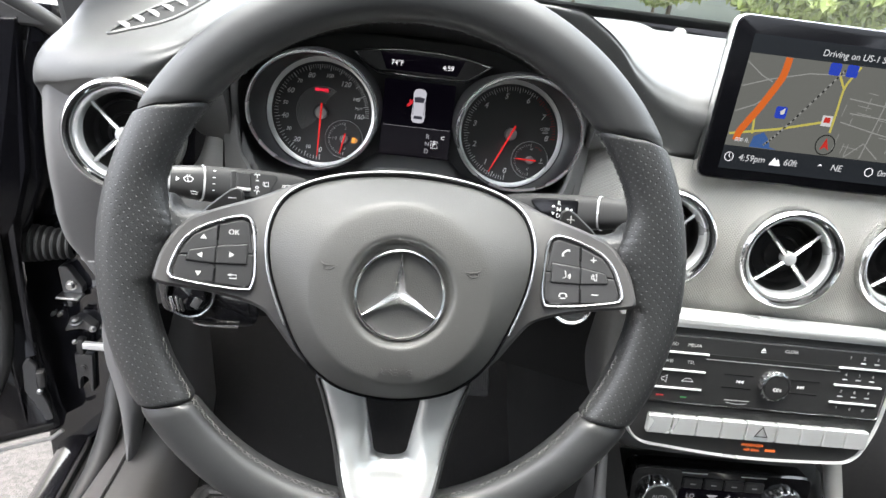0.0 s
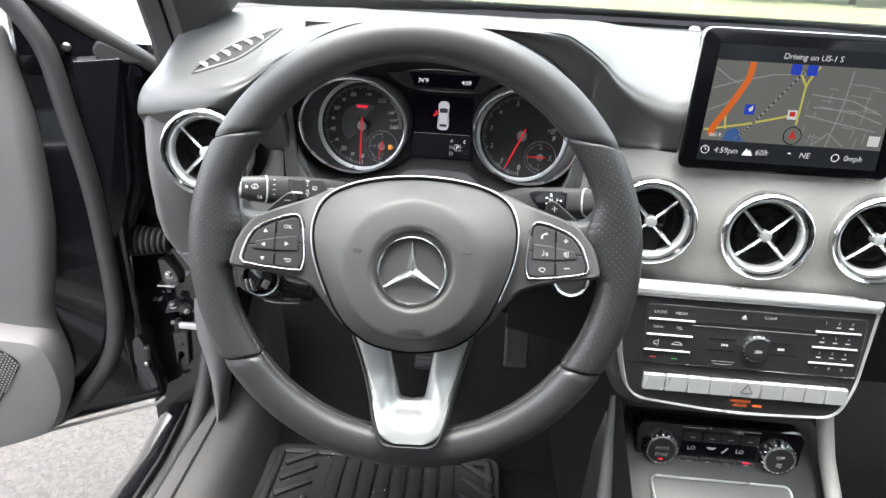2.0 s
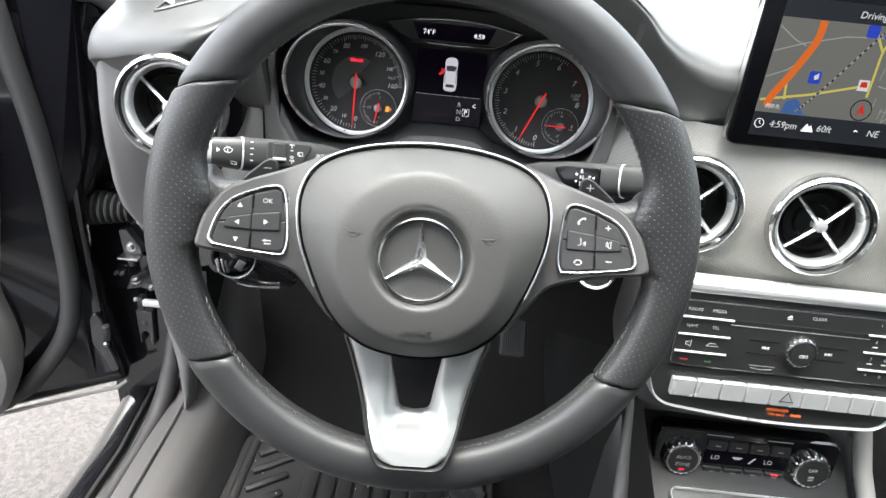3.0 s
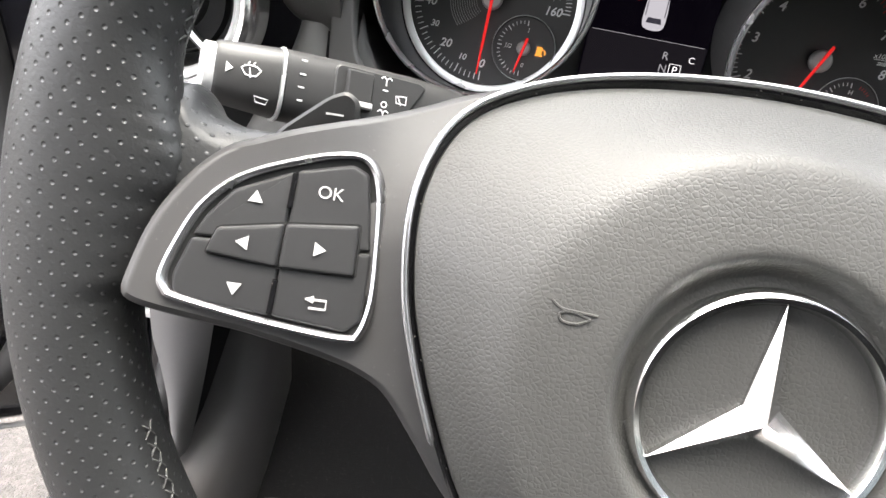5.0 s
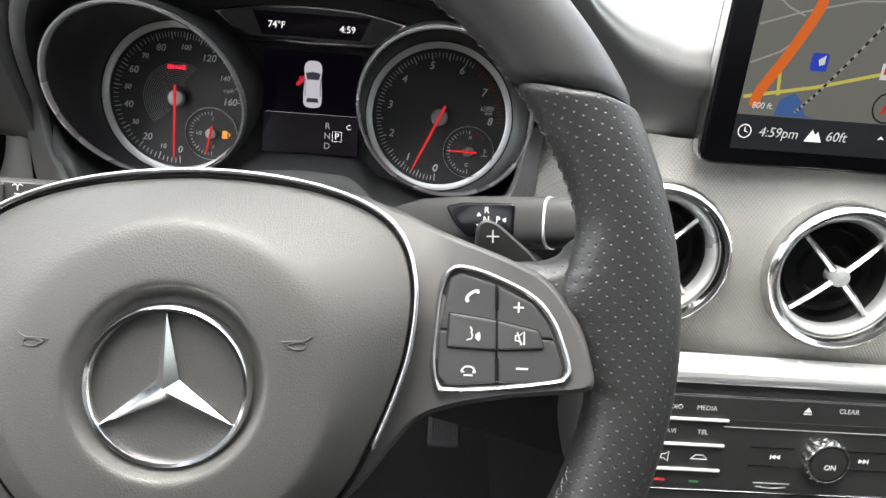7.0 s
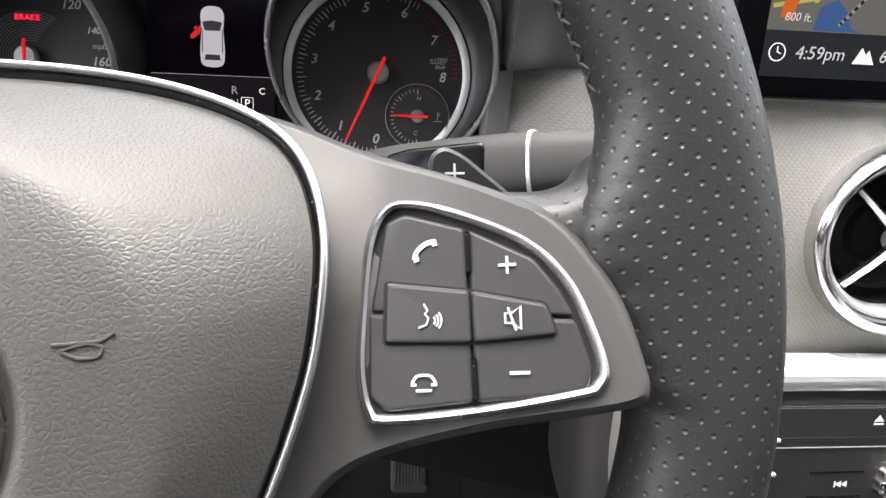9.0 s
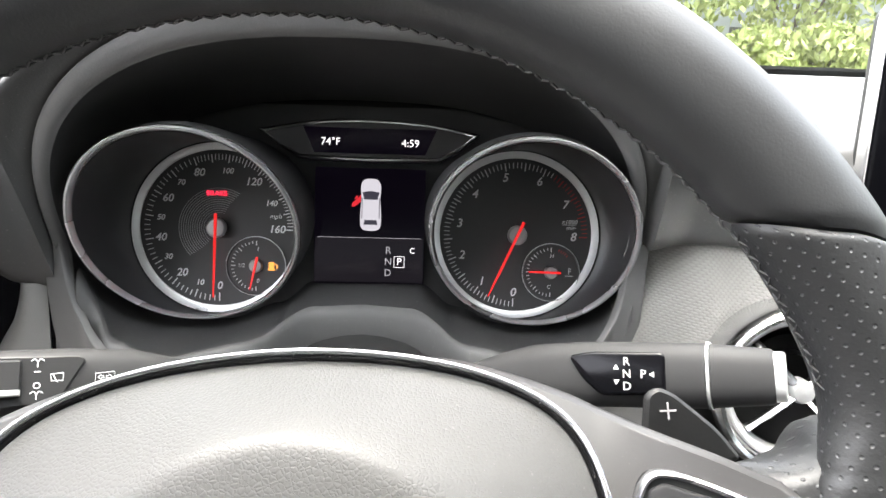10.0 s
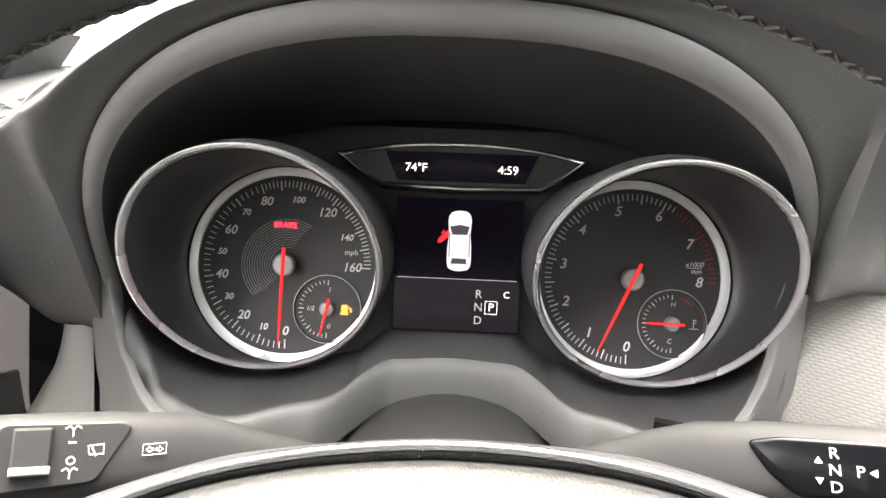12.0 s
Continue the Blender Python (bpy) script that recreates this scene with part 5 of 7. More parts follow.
needle(speed, MS, -91.0, 0.0430, 0.00095, 0.009, 0.0062, 0.0085)
needle(revs, MR, -114.5, 0.0430, 0.00095, 0.009, 0.0062, 0.0085)
needle(speed, FM, -102, 0.0150, 0.0008, 0.006, 0.0042, 0.0040)
needle(revs, TM, 180 - 1, 0.0150, 0.0008, 0.006, 0.0042, 0.0040)


# oblique tubes with chrome rims: middle, half axes sideways and up
RIM_MID, RIM_SIDE, RIM_RISE = (0.0947, 0.2324, 0.9993), (0.0562, -0.0154, 0.0047), (-0.0071, -0.0312, 0.0607)


def tube(sx):
    inv = FACE.inverted()
    n = 120
    mid, side, rise = Vector((RIM_MID)), Vector((RIM_SIDE)), Vector((RIM_RISE))

    def ring(grow, dy):
        out = []
        for j in range(n):
            a = 2 * math.pi * j / n
            p = mid + side * (math.cos(a) * (1 + grow / 0.058)) + rise * (math.sin(a) * (1 + grow / 0.058))
            out.append(inv @ Vector((0.0012 + sx * p.x, p.y + dy, p.z)))
        return out
    back = [Vector((sx * (0.0939 + 0.0540 * math.cos(2 * math.pi * j / n)), DY + 0.0540 * math.sin(2 * math.pi * j / n), 0.0022)) for j in range(n)]
    bm = bmesh.new()
    loft(bm, [back, ring(-0.0022, 0.003)])
    body = part("dial_tube", bm, DARKGLOSS, cl, "glossy black funnel round a dial")
    bm = bmesh.new()
    loft(bm, [ring(-0.0018, 0.004), ring(-0.0014, 0.0008), ring(-0.0007, -0.0006), ring(0.0002, -0.0006), ring(0.0009, 0.0006), ring(0.0012, 0.0040), ring(0.0008, 0.012)])
    part("rim", bm, RIMSILVER, body, "satin chrome rim")
    bm = bmesh.new()
    loft(bm, [ring(0.0016, 0.004), [p + Vector((0, 0, 0)) for p in ring(0.0020, 0.018)], [Vector((p.x * 1.0, p.y, -0.005)) for p in ring(0.0030, 0.03)]])
    part("shell", bm, HOODIN, body, "matt outer shell")


tube(1)
tube(-1)

# middle display
lx = 0.0352
part("display", plate(rounded(rect(-lx, -0.0422, lx, 0.0316), 0.001), [(0, -0.012), (0, -0.0050)]), LCD, cl, "dark colour display")
DISP = Matrix.Translation((0, 0, -0.0047))
yb, yt = -0.0420, 0.0316
fills([rect(-lx + 0.0006, yb + 0.0005, lx - 0.0006, yb + 0.0288)], LCDBAND, cl, DISP, 0.00005, "display_band")
strokes([[(-lx + 0.002, yb + 0.0291), (lx - 0.002, yb + 0.0291)]], 0.0003, DIM, cl, DISP @ Matrix.Translation((0, 0, 0.0001)), 0.00005, "display_line")
for txt, dx, dy, mt in (("R", 0.0123, 0.0211, DIM), ("N", 0.0123, 0.0139, DIM), ("P", 0.0194, 0.0139, LIT), ("D", 0.0122, 0.0066, DIM), ("C", 0.0277, 0.0211, LIT)):
    writing(txt, 0.0064 if txt != "C" else 0.0052, mt, cl, DISP @ Matrix.Translation((dx, yb + dy, 0.0001)), depth=0.00005, name="gear_letter")
strokes([[(0.0161, yb + 0.0104), (0.0227, yb + 0.0104), (0.0227, yb + 0.0174), (0.0161, yb + 0.0174), (0.0161, yb + 0.0104)]], 0.0004, LIT, cl, DISP @ Matrix.Translation((0, 0, 0.0001)), 0.00005, "gear_frame")
# top view of a white car with its door open
CARW, CARG, CARR = glow("display_white", (0.70, 0.70, 0.78), 0.062), glow("display_grey", (0.05, 0.05, 0.07), 0.06), glow("display_red", (0.55, 0.02, 0.03), 0.09)
CC = DISP @ Matrix.Translation((0.0005, yb + 0.0500, 0.0001))
fills([spline([(0, 0.0170), (0.0045, 0.0160), (0.0064, 0.012), (0.0060, 0.004), (0.0066, -0.004), (0.0066, -0.0120), (0.0050, -0.0155), (0, -0.0165), (-0.0050, -0.0155), (-0.0066, -0.0120), (-0.0066, -0.004), (-0.0060, 0.004), (-0.0064, 0.012), (-0.0045, 0.0160)], 4)], CARW, cl, CC, 0.00005, "car_picture", "white car seen from above on the display")
fills([[(-0.0054, 0.0082), (0, 0.0092), (0.0054, 0.0082), (0.0042, 0.0036), (-0.0042, 0.0036)], [(-0.0045, -0.0125), (0.0045, -0.0125), (0.0038, -0.0095), (-0.0038, -0.0095)]], CARG, cl, CC @ Matrix.Translation((0, 0, 0.0001)), 0.00005, "car_glass")
fills([rect(-0.0058, -0.0085, -0.0053, 0.0045), rect(0.0053, -0.0085, 0.0058, 0.0045)], CARG, cl, CC @ Matrix.Translation((0, 0, 0.0001)), 0.00005, "car_line")
fills([[(-0.0063, 0.0066), (-0.0118, 0.0012), (-0.0122, -0.0012), (-0.0100, -0.0010), (-0.0063, 0.0022)], [(-0.0105, 0.0040), (-0.0090, 0.0062), (-0.0082, 0.0056), (-0.0092, 0.0038)]], CARR, cl, CC, 0.00005, "open_door_picture", "red open door on the display")

# upper strip with temperature and clock
STRIPGREY = surface("strip_grey", (0.026, 0.0255, 0.025), 0.34, grain=0.05, size=0.0006, var=0.1)


def fzs(z):
    return fz(z) - 0.0002


ZS = 0.0005
tro = spline([(-0.0690, fzs(1.0525)), (-0.035, fzs(1.0583)), (0.0, fzs(1.0600)), (0.035, fzs(1.0583)), (0.0690, fzs(1.0525))], 6, False)
trl = [(0.0690, fzs(1.0525)), (0.0560, fzs(1.0420)), (0.0430, fzs(1.0352)), (0.0, fzs(1.0342)), (-0.0430, fzs(1.0352)), (-0.0560, fzs(1.0420))]
tout = [Vector(p[:2]) for p in tro] + [Vector(p) for p in trl[1:]]
strip = part("strip_display", plate(tout, [(0, -0.010), (0, 0.0048 + ZS)]), STRIPGREY, cl, "narrow display with temperature and clock")
part("strip_frame", band(tout, 0.0028, 0.003 + ZS, 0.0078 + ZS), BRIGHT, strip, "chrome frame")
win = [(-0.0415, fzs(1.0545)), (0.0415, fzs(1.0545)), (0.0345, fzs(1.0390)), (-0.0345, fzs(1.0390))]
fills([win], LCD, strip, Matrix.Translation((0, 0, 0.0049 + ZS)), 0.0002, "strip_window")
writing("74°F", 0.0065, LIT, strip, Matrix.Translation((-0.0245, fzs(1.0458), 0.0052 + ZS)), depth=0.00005)
writing("4:59", 0.0065, LIT, strip, Matrix.Translation((0.0252, fzs(1.0458), 0.0052 + ZS)), depth=0.00005)
for s in (-1, 1):
    strokes([[(s * x, y) for x, y in ((0.050, 0.0006), (0.0545, 0.0006), (0.0545, 0.0022), (0.0580, 0), (0.0545, -0.0022), (0.0545, -0.0006), (0.050, -0.0006), (0.050, 0.0006))]], 0.0004, BLACKPL, strip, Matrix.Translation((0, fzs(1.0490), 0.0050 + ZS)), name="turn_arrow")

# ---- stalks ----
def stalk_frame(tip, inner):
    a = (Vector(inner) - Vector(tip)).normalized()
    n = Vector((0, -0.90, 0.44))
    n = (n - n.dot(a) * a).normalized()
    y = n.cross(a) if a.x > 0 else n.cross(a)
    return a, n, Matrix.Translation(tip) @ Matrix((a, y, n)).transposed().to_4x4()


def se(hy, hz, n=28, e=3.0):
    out = []
    for j in range(n):
        t = 2 * math.pi * j / n
        c, s = math.cos(t), math.sin(t)
        out.append((hy * math.copysign(abs(c) ** (2 / e), c), hz * math.copysign(abs(s) ** (2 / e), s)))
    return out


def run(bm, secs):
    loft(bm, [[Vector((x, y + dy, z)) for y, z in se(hy, hz)] for x, hy, hz, dy in secs], cap_first=True, cap_last=True)
    return bm


def stalk(tip, inner, label, left):
    a, n, m = stalk_frame(tip, inner)
    st = thing("control_stalk", label, "control stalk", m, "column stalks")
    sg = -1 if left else 1  # up is +y on the right, -y on the left
    part("end_button", run(bmesh.new(), [(-0.0030, 0.0088, 0.0080, 0), (-0.0024, 0.0096, 0.0088, 0), (0.0030, 0.0098, 0.0090, 0)]), SATIN, st, "silver end button")
    part("tip", run(bmesh.new(), [(0.0010, 0.0100, 0.0092, 0), (0.0022, 0.0108, 0.0100, 0), (0.0235, 0.0128, 0.0112, 0)]), BLACKPL if left else STALK, st, "black turning end")
    part("ring", run(bmesh.new(), [(0.0237, 0.0130, 0.0113, 0), (0.0239, 0.0136, 0.0119, 0), (0.0249, 0.0136, 0.0119, 0), (0.0251, 0.0130, 0.0113, 0)]), SATIN, st, "thin chrome ring")
    part("body", run(bmesh.new(), [(0.0253, 0.0131, 0.0113, 0), (0.050, 0.0137, 0.0115, 0), (0.075, 0.0140, 0.0112, 0), (0.098, 0.0128, 0.0100, 0), (0.112, 0.0116, 0.0090, 0.002 * sg), (0.130, 0.0112, 0.0090, 0.007 * sg), (0.160, 0.0120, 0.0100, 0.016 * sg)]), STALK, st, "matt dark grey stalk")
    # right-handed print frame: x to the viewer's right, y up, z to the viewer
    F = Matrix(((-1, 0, 0, 0), (0, -1, 0, 0), (0, 0, 1, 0), (0, 0, 0, 1))) if not left else Matrix()
    return st, F


lst, LF = stalk((-0.177, 0.100, 0.9712), (-0.049, 0.171, 0.9475), "dark grey wiper and indicator stalk with silver end and thumb wheel", True)
zt = 0.0114
out = rounded([(0.0429, 0.0106), (0.0774, 0.0104), (0.0799, 0.0085), (0.0704, -0.0080), (0.0429, -0.0098)], 0.003)
P = lambda x, y, z=0.0: Matrix.Translation((x, y, zt + z))
part("switch_panel", plate(out, [(0, 0.006), (0, zt), (0.0006, zt + 0.0005)]), BLACKPL, lst, "black switch panel")
part("thumb_wheel", plate(rounded(rect(0.0469, -0.0052, 0.0576, 0.0092), 0.001), [(0, zt), (0, zt + 0.0018), (0.0004, zt + 0.0028), (0.0008, zt + 0.0032)]), STALK, lst, "grey thumb wheel")
part("wheel_edge", plate(rounded(rect(0.0469, -0.0048, 0.0576, -0.0022), 0.0006), [(0, zt + 0.001), (0, zt + 0.0032), (0.0006, zt + 0.0040)]), SATIN, lst, "bright wheel edge")
for yy, fl in ((0.0078, 1), (-0.0048, 1)):
    strokes([[(0, -0.0016), (0, 0.0006)], spline([(0, 0.0004), (0.0010, 0.0016), (0.0022, 0.0008)], 4, False), spline([(0, 0.0004), (-0.0010, 0.0016), (-0.0022, 0.0008)], 4, False)], 0.0004, WHITE, lst, P(0.0629, yy, 0.0007))
strokes([[(-0.0011, 0), (0.0011, 0)]], 0.0005, WHITE, lst, P(0.0629, 0.0044, 0.0007))
strokes([arc_pts(0, 0, 0.0011, 0, 360, 12)], 0.0004, WHITE, lst, P(0.0629, -0.0010, 0.0007))
strokes([[(-0.0022, 0.0014), (0.0022, 0.0018), (0.0022, -0.0012), (-0.0018, -0.0012), (-0.0022, 0.0014)], [(-0.0014, 0.0014), (0.0002, -0.0018)]], 0.0004, WHITE, lst, P(0.0696, 0.0018, 0.0007))
strokes([[(-0.0036, 0.0016), (0.0036, 0.0020), (0.0036, -0.0014), (-0.0036, -0.0018), (-0.0036, 0.0016)], [(-0.0026, 0), (-0.0014, 0.0010), (-0.0014, 0.0004), (-0.0004, 0.0004), (-0.0004, -0.0004), (-0.0014, -0.0004), (-0.0014, -0.0010), (-0.0026, 0)], [(0.0026, 0), (0.0014, 0.0010), (0.0014, 0.0004), (0.0004, 0.0004), (0.0004, -0.0004), (0.0014, -0.0004), (0.0014, -0.0010), (0.0026, 0)]], 0.0003, WHITE, lst, Matrix.Translation((0.0869, 0.0012, 0.0113)) @ pose(0, 0, 0, 0, 3))
for k, (y, w) in enumerate(((0.0085, 0.0020), (0.0035, 0.0022), (-0.0012, 0.0024), (-0.0060, 0.0020))):
    strokes([[(-w / 2, 0), (w / 2, 0)]] if k < 2 else [[(-w / 2 + i * w / 4 - 0.0001, 0), (-w / 2 + i * w / 4 + 0.0003, 0)] for i in range(4)], 0.0005, WHITE, lst, Matrix.Translation((0.0310, y, 0.0115)))
# wiper signs on the turning end
WQ = Matrix.Translation((0.0130, 0.0005, 0.0107)) @ pose(0, 0, 0, 0, -3)
strokes([spline([(-0.0034, 0.0008), (-0.0015, 0.0020), (0.0015, 0.0020), (0.0034, 0.0008)], 5, False), [(-0.0034, 0.0008), (-0.0018, -0.0014), (0.0018, -0.0014), (0.0034, 0.0008)], [(0.0, -0.0022), (-0.0006, 0.0012)], [(-0.0012, 0.0026), (-0.0006, 0.0034)], [(0.0006, 0.0026), (0.0012, 0.0034)]], 0.00045, WHITE, lst, WQ)
fills([[(-0.0085, 0.0018), (-0.0060, 0.0), (-0.0085, -0.0018)]], WHITE, lst, WQ)
strokes([[(-0.0030, 0.0010), (0.0020, 0.0004), (0.0014, -0.0014), (-0.0022, -0.0010), (-0.0030, 0.0010)]], 0.0004, WHITE, lst, Matrix.Translation((0.0180, -0.0085, 0.0100)) @ pose(0, 0, 0, 18, -3))

rst, RF = stalk((0.1725, 0.1075, 0.9802), (0.048, 0.175, 0.948), "dark grey gear selector stalk with glossy black panel", False)
Q = lambda x, y, z=0.0: Matrix.Translation((x, y, zt + z)) @ RF
gp = rounded([(0.0400, -0.0088), (0.0700, -0.0092), (0.0800, -0.0075), (0.0740, 0.0020), (0.0660, 0.0090), (0.0400, 0.0080)], 0.0028)
part("selector_panel", plate(gp, [(0, 0.006), (0, zt), (0.0006, zt + 0.0006), (0.0014, zt + 0.0008)]), SCREENBLACK, rst, "glossy black panel")
for txt, x, y in (("R", 0.0552, -0.0050), ("N", 0.0552, 0.0), ("D", 0.0552, 0.0050), ("P", 0.0486, 0.0)):
    writing(txt, 0.0047, PRINT, rst, Q(x, y, 0.0009), depth=0.0001, bold=0.00004)
fills([tri(0.0, 0.0, 0.0013, "up")], WHITE, rst, Q(0.0595, -0.0026, 0.0009))
fills([tri(0.0, 0.0, 0.0013, "down")], WHITE, rst, Q(0.0595, 0.0030, 0.0009))
fills([tri(0.0, 0.0, 0.0013, "left")], WHITE, rst, Q(0.0450, 0.0, 0.0009))

# ---- centre screen ----
TI = math.degrees(math.atan(0.10))
SM = Matrix.Translation((0.3535, 0.190, 1.050)) @ pose(0, 0, 0, 90 - TI)
scr = thing("navigation_screen", "free-standing navigation screen showing a road map", "screen", SM)
so = rounded([(-0.1060, -0.0540), (0.1030, -0.0540), (0.0975, 0.0822), (-0.1015, 0.0822)], 0.011, 6)
part("housing", plate(so, [(0.006, -0.016), (0.001, -0.013), (0, -0.010), (0, -0.0012)]), BLACKPL, scr)
part("edge", band(inset(so, -0.0006), 0.0018, -0.008, -0.0004), BRIGHT, scr, "thin silver edge")
part("glass_front", plate(inset(so, 0.0012), [(0, -0.004), (0, 0.0004), (0.0008, 0.0010)]), SCREENBLACK, scr, "glossy black front")
bmk = bmesh.new()
block(bmk, (0, -0.045, -0.035), (0.07, 0.03, 0.05), 0.008)
part("foot", bmk, BLACKPL, scr)
MAPC = {"grey": (0.17, 0.175, 0.16), "road": (0.34, 0.345, 0.33), "orange": (0.80, 0.16, 0.02), "yellow": (0.62, 0.55, 0.12), "blue": (0.02, 0.06, 0.55), "lake": (0.05, 0.13, 0.36), "green": (0.10, 0.19, 0.10), "black": (0.01, 0.01, 0.01), "white": (0.75, 0.75, 0.75), "red": (0.65, 0.03, 0.02), "band": (0.018, 0.022, 0.028)}
MG = {k: glow("map_" + k, c, 0.066, (0.004, 0.004, 0.004)) for k, c in MAPC.items()}
for _m in MG.values():
    _m.node_tree.nodes["Principled BSDF"].inputs["Specular IOR Level"].default_value = 0.1
zz = [0.0011]


def lay(mat, polys=None, lines=None, w=0.001, name="map_line", label=""):
    zz[0] += 0.00006
    mk = Matrix.Translation((0, 0, zz[0]))
    if polys:
        fills(polys, MG[mat], scr, mk, 0.00004, name, label)
    for i, line in enumerate(lines or ()):
        strokes([line], w, MG[mat], scr, mk @ Matrix.Translation((0, 0, 0.000002 * i)), 0.00004, name, label)


mm = lambda pts: [(x / 1000, y / 1000) for x, y in pts]
lay("band", [mm([(-88, -44), (88, -44), (85, 68), (-85, 68)])], name="display")
lay("grey", [mm([(-87.5, -24), (87.5, -24), (85, 53), (-85, 53)])], name="map", label="grey road map")
rnd = random.Random(4)
thin = []
for i in range(26):
    x = rnd.uniform(6, 70)
    y = rnd.uniform(-18, 44)
    L = rnd.uniform(8, 24)
    if i % 2:
        thin.append(mm([(x, y), (min(84, x + L), y - L * 0.12)]))
    else:
        thin.append(mm([(x, y), (x - L * 0.12, max(-23, y - L * 0.8))]))
lay("road", lines=thin, w=0.0006)
lay("road", lines=[mm(l) for l in ([(-85, 26), (-62, 34), (-30, 42), (0, 44)], [(-86, 5), (-70, 12), (-58, 22)], [(-85, 46), (-70, 36), (-60, 32)], [(8, 6), (40, 0), (78, -6)], [(44, 50), (42, 20), (34, -23)], [(20, -23), (34, -10), (50, -22)], [(10, 26), (50, 22), (80, 10)], [(14, 14), (50, 12), (82, 2)])], w=0.0010)
lay("yellow", lines=[[tuple(p) for p in spline(mm([(12, 52), (6, 42), (2.5, 32), (2, 15), (1.3, -4)]), 6, False)], mm([(-86, -14), (-45, -6), (-4, 5), (1.5, 7)]), mm([(-8, 50), (-2, 40), (2.5, 33)]), mm([(-66, -12), (-68, 4), (-62, 14)])], w=0.0020)
lay("lake", [mm([(-66, -23.5), (-64, -14), (-56, -10), (-50, -16), (-48, -22), (-42, -23.5)])], name="lake")
rail = [tuple(p) for p in spline(mm([(-1, 48), (-14, 30), (-30, 8), (-44, -10), (-54, -21)]), 10, False)]
lay("road", lines=[rail], w=0.0016)
lay("black", lines=[rail[i:i + 2] for i in range(0, len(rail) - 1, 2)], w=0.0014)
lay("orange", lines=[[tuple(p) for p in spline(mm([(-51, 52.5), (-52, 40), (-55, 31), (-66, 9), (-77, -10), (-79, -19)]), 6, False)]], w=0.0062)
for x, y in ((-46, 8), (-10, 48), (5, 48)):
    lay("blue", [mm([(1000 * p.x, 1000 * p.y) for p in rounded(mm([(x - 5, y - 5), (x + 5, y - 5), (x + 5, y + 5), (x - 5, y + 5)]), 0.002)])], name="map_sign")
for q in ([(-47, 9), (-43, 12), (-43, 7), (-46, 6)], [(-9, 1), (0, 1), (0, 10), (-9, 10)], [(73, -20), (84, -20), (84, -10), (73, -10)]):
    lay("white", [mm(q)], name="map_sign")
lay("red", [mm([(-7.5, 4), (-1.5, 4), (-2, 8.5), (-7, 8.5)])], name="map_sign")
lay("black", lines=[arc_pts(0.0, -0.0146, 0.0085, 0, 360, 28)], w=0.0010, name="position_ring")
lay("red", [mm([(0, -8.5), (4, -19), (0, -16.5), (-4, -19)])], name="position_arrow", label="red position arrow")
zz[0] += 0.0001
SCRTXT = glow("screen_text", (0.85, 0.87, 0.9), 0.065)
T = lambda txt, x, y, s, sh=0.15: writing(txt, s * 0.93 / 1000, SCRTXT, scr, Matrix.Translation((x / 1000, y / 1000, zz[0])), shear=sh, depth=0.00003)
T("Driving on US-1 S", 3, 59.5, 8.2)
T("4:59pm", -61, -33.5, 8.6)
T("60ft", -26, -33.5, 8.6)
T("NE", 16, -33.5, 8.6)
T("0mph", 63, -33.5, 8.6)
T("800 ft.", -74, -18.5, 5.4)
strokes([arc_pts(-0.0815, -0.0335, 0.0038, 0, 360, 20), mm([(-81.5, -31), (-81.5, -33.5), (-79.8, -34)])], 0.0005, LIT, scr, Matrix.Translation((0, 0, zz[0])))
fills([mm([(-45, -37), (-41, -30), (-39, -33), (-37.5, -31), (-34.5, -37)])], LIT, scr, Matrix.Translation((0, 0, zz[0])))
fills([mm([(-1, -33), (1, -31), (3, -33), (1, -32.4)])], LIT, scr, Matrix.Translation((0, 0, zz[0])))
strokes([arc_pts(0.046, -0.0335, 0.0036, 0, 360, 20)], 0.0006, LIT, scr, Matrix.Translation((0, 0, zz[0])))

# ---- centre console ----
CA = math.degrees(math.atan(0.15))
CM = Matrix.Translation((0.3505, 0.140, 0.820)) @ pose(0, 0, 0, 90 - CA)
con = thing("centre_console", "dark centre console with silver frame round the controls", "centre console", CM)
body = rounded(mm([(-152, 56), (-152, -20), (-140, -64), (-118, -92), (-20, -98), (95, -94), (122, -80), (136, -20), (140, 56)]), [0.004, 0.03, 0.03, 0.025, 0.04, 0.03, 0.03, 0.03, 0.004])
part("body", plate(body, [(0, -0.080), (0, -0.024), (0.004, -0.017), (0.010, -0.014)]), DASHLOW, con, "grained dark grey console body")
frame_o = rounded(mm([(-137, 60), (-141, -6), (-122, -72), (-10, -83), (105, -78), (118, -40), (122.5, 58)]), [0.006, 0.03, 0.022, 0.05, 0.026, 0.03, 0.016], 6)
part("black_field", plate(inset(frame_o, 0.002), [(0, -0.016), (0, 0.0012)]), BLACKPL, con, "matt black field")
part("silver_frame", band(frame_o, 0.0040, -0.0165, 0.0042), SATIN, con, "satin silver frame")
part("silver_bar", plate(rounded(mm([(-136, 48), (121, 48), (123, 60), (-136, 60)]), 0.003), [(0, 0), (0, 0.004), (0.0015, 0.0058), (0.005, 0.0066)]), SATIN, con, "broad satin silver bar")
strokes([mm([(-128, -29), (119, -29)])], 0.0010, GAP, con, Matrix.Translation((0, 0, 0.0013)), 0.0002, "joint")

radio = thing("radio_unit", "black car radio with disc slot, round knob and number keys", "radio", CM)
ro = rounded(mm([(-113, -26), (112, -26), (110, 40), (-115, 40)]), 0.004)
part("face", plate(ro, [(0, 0.0), (0, 0.0034), (0.0008, 0.0042)]), BLACKPL, radio, "satin black face")
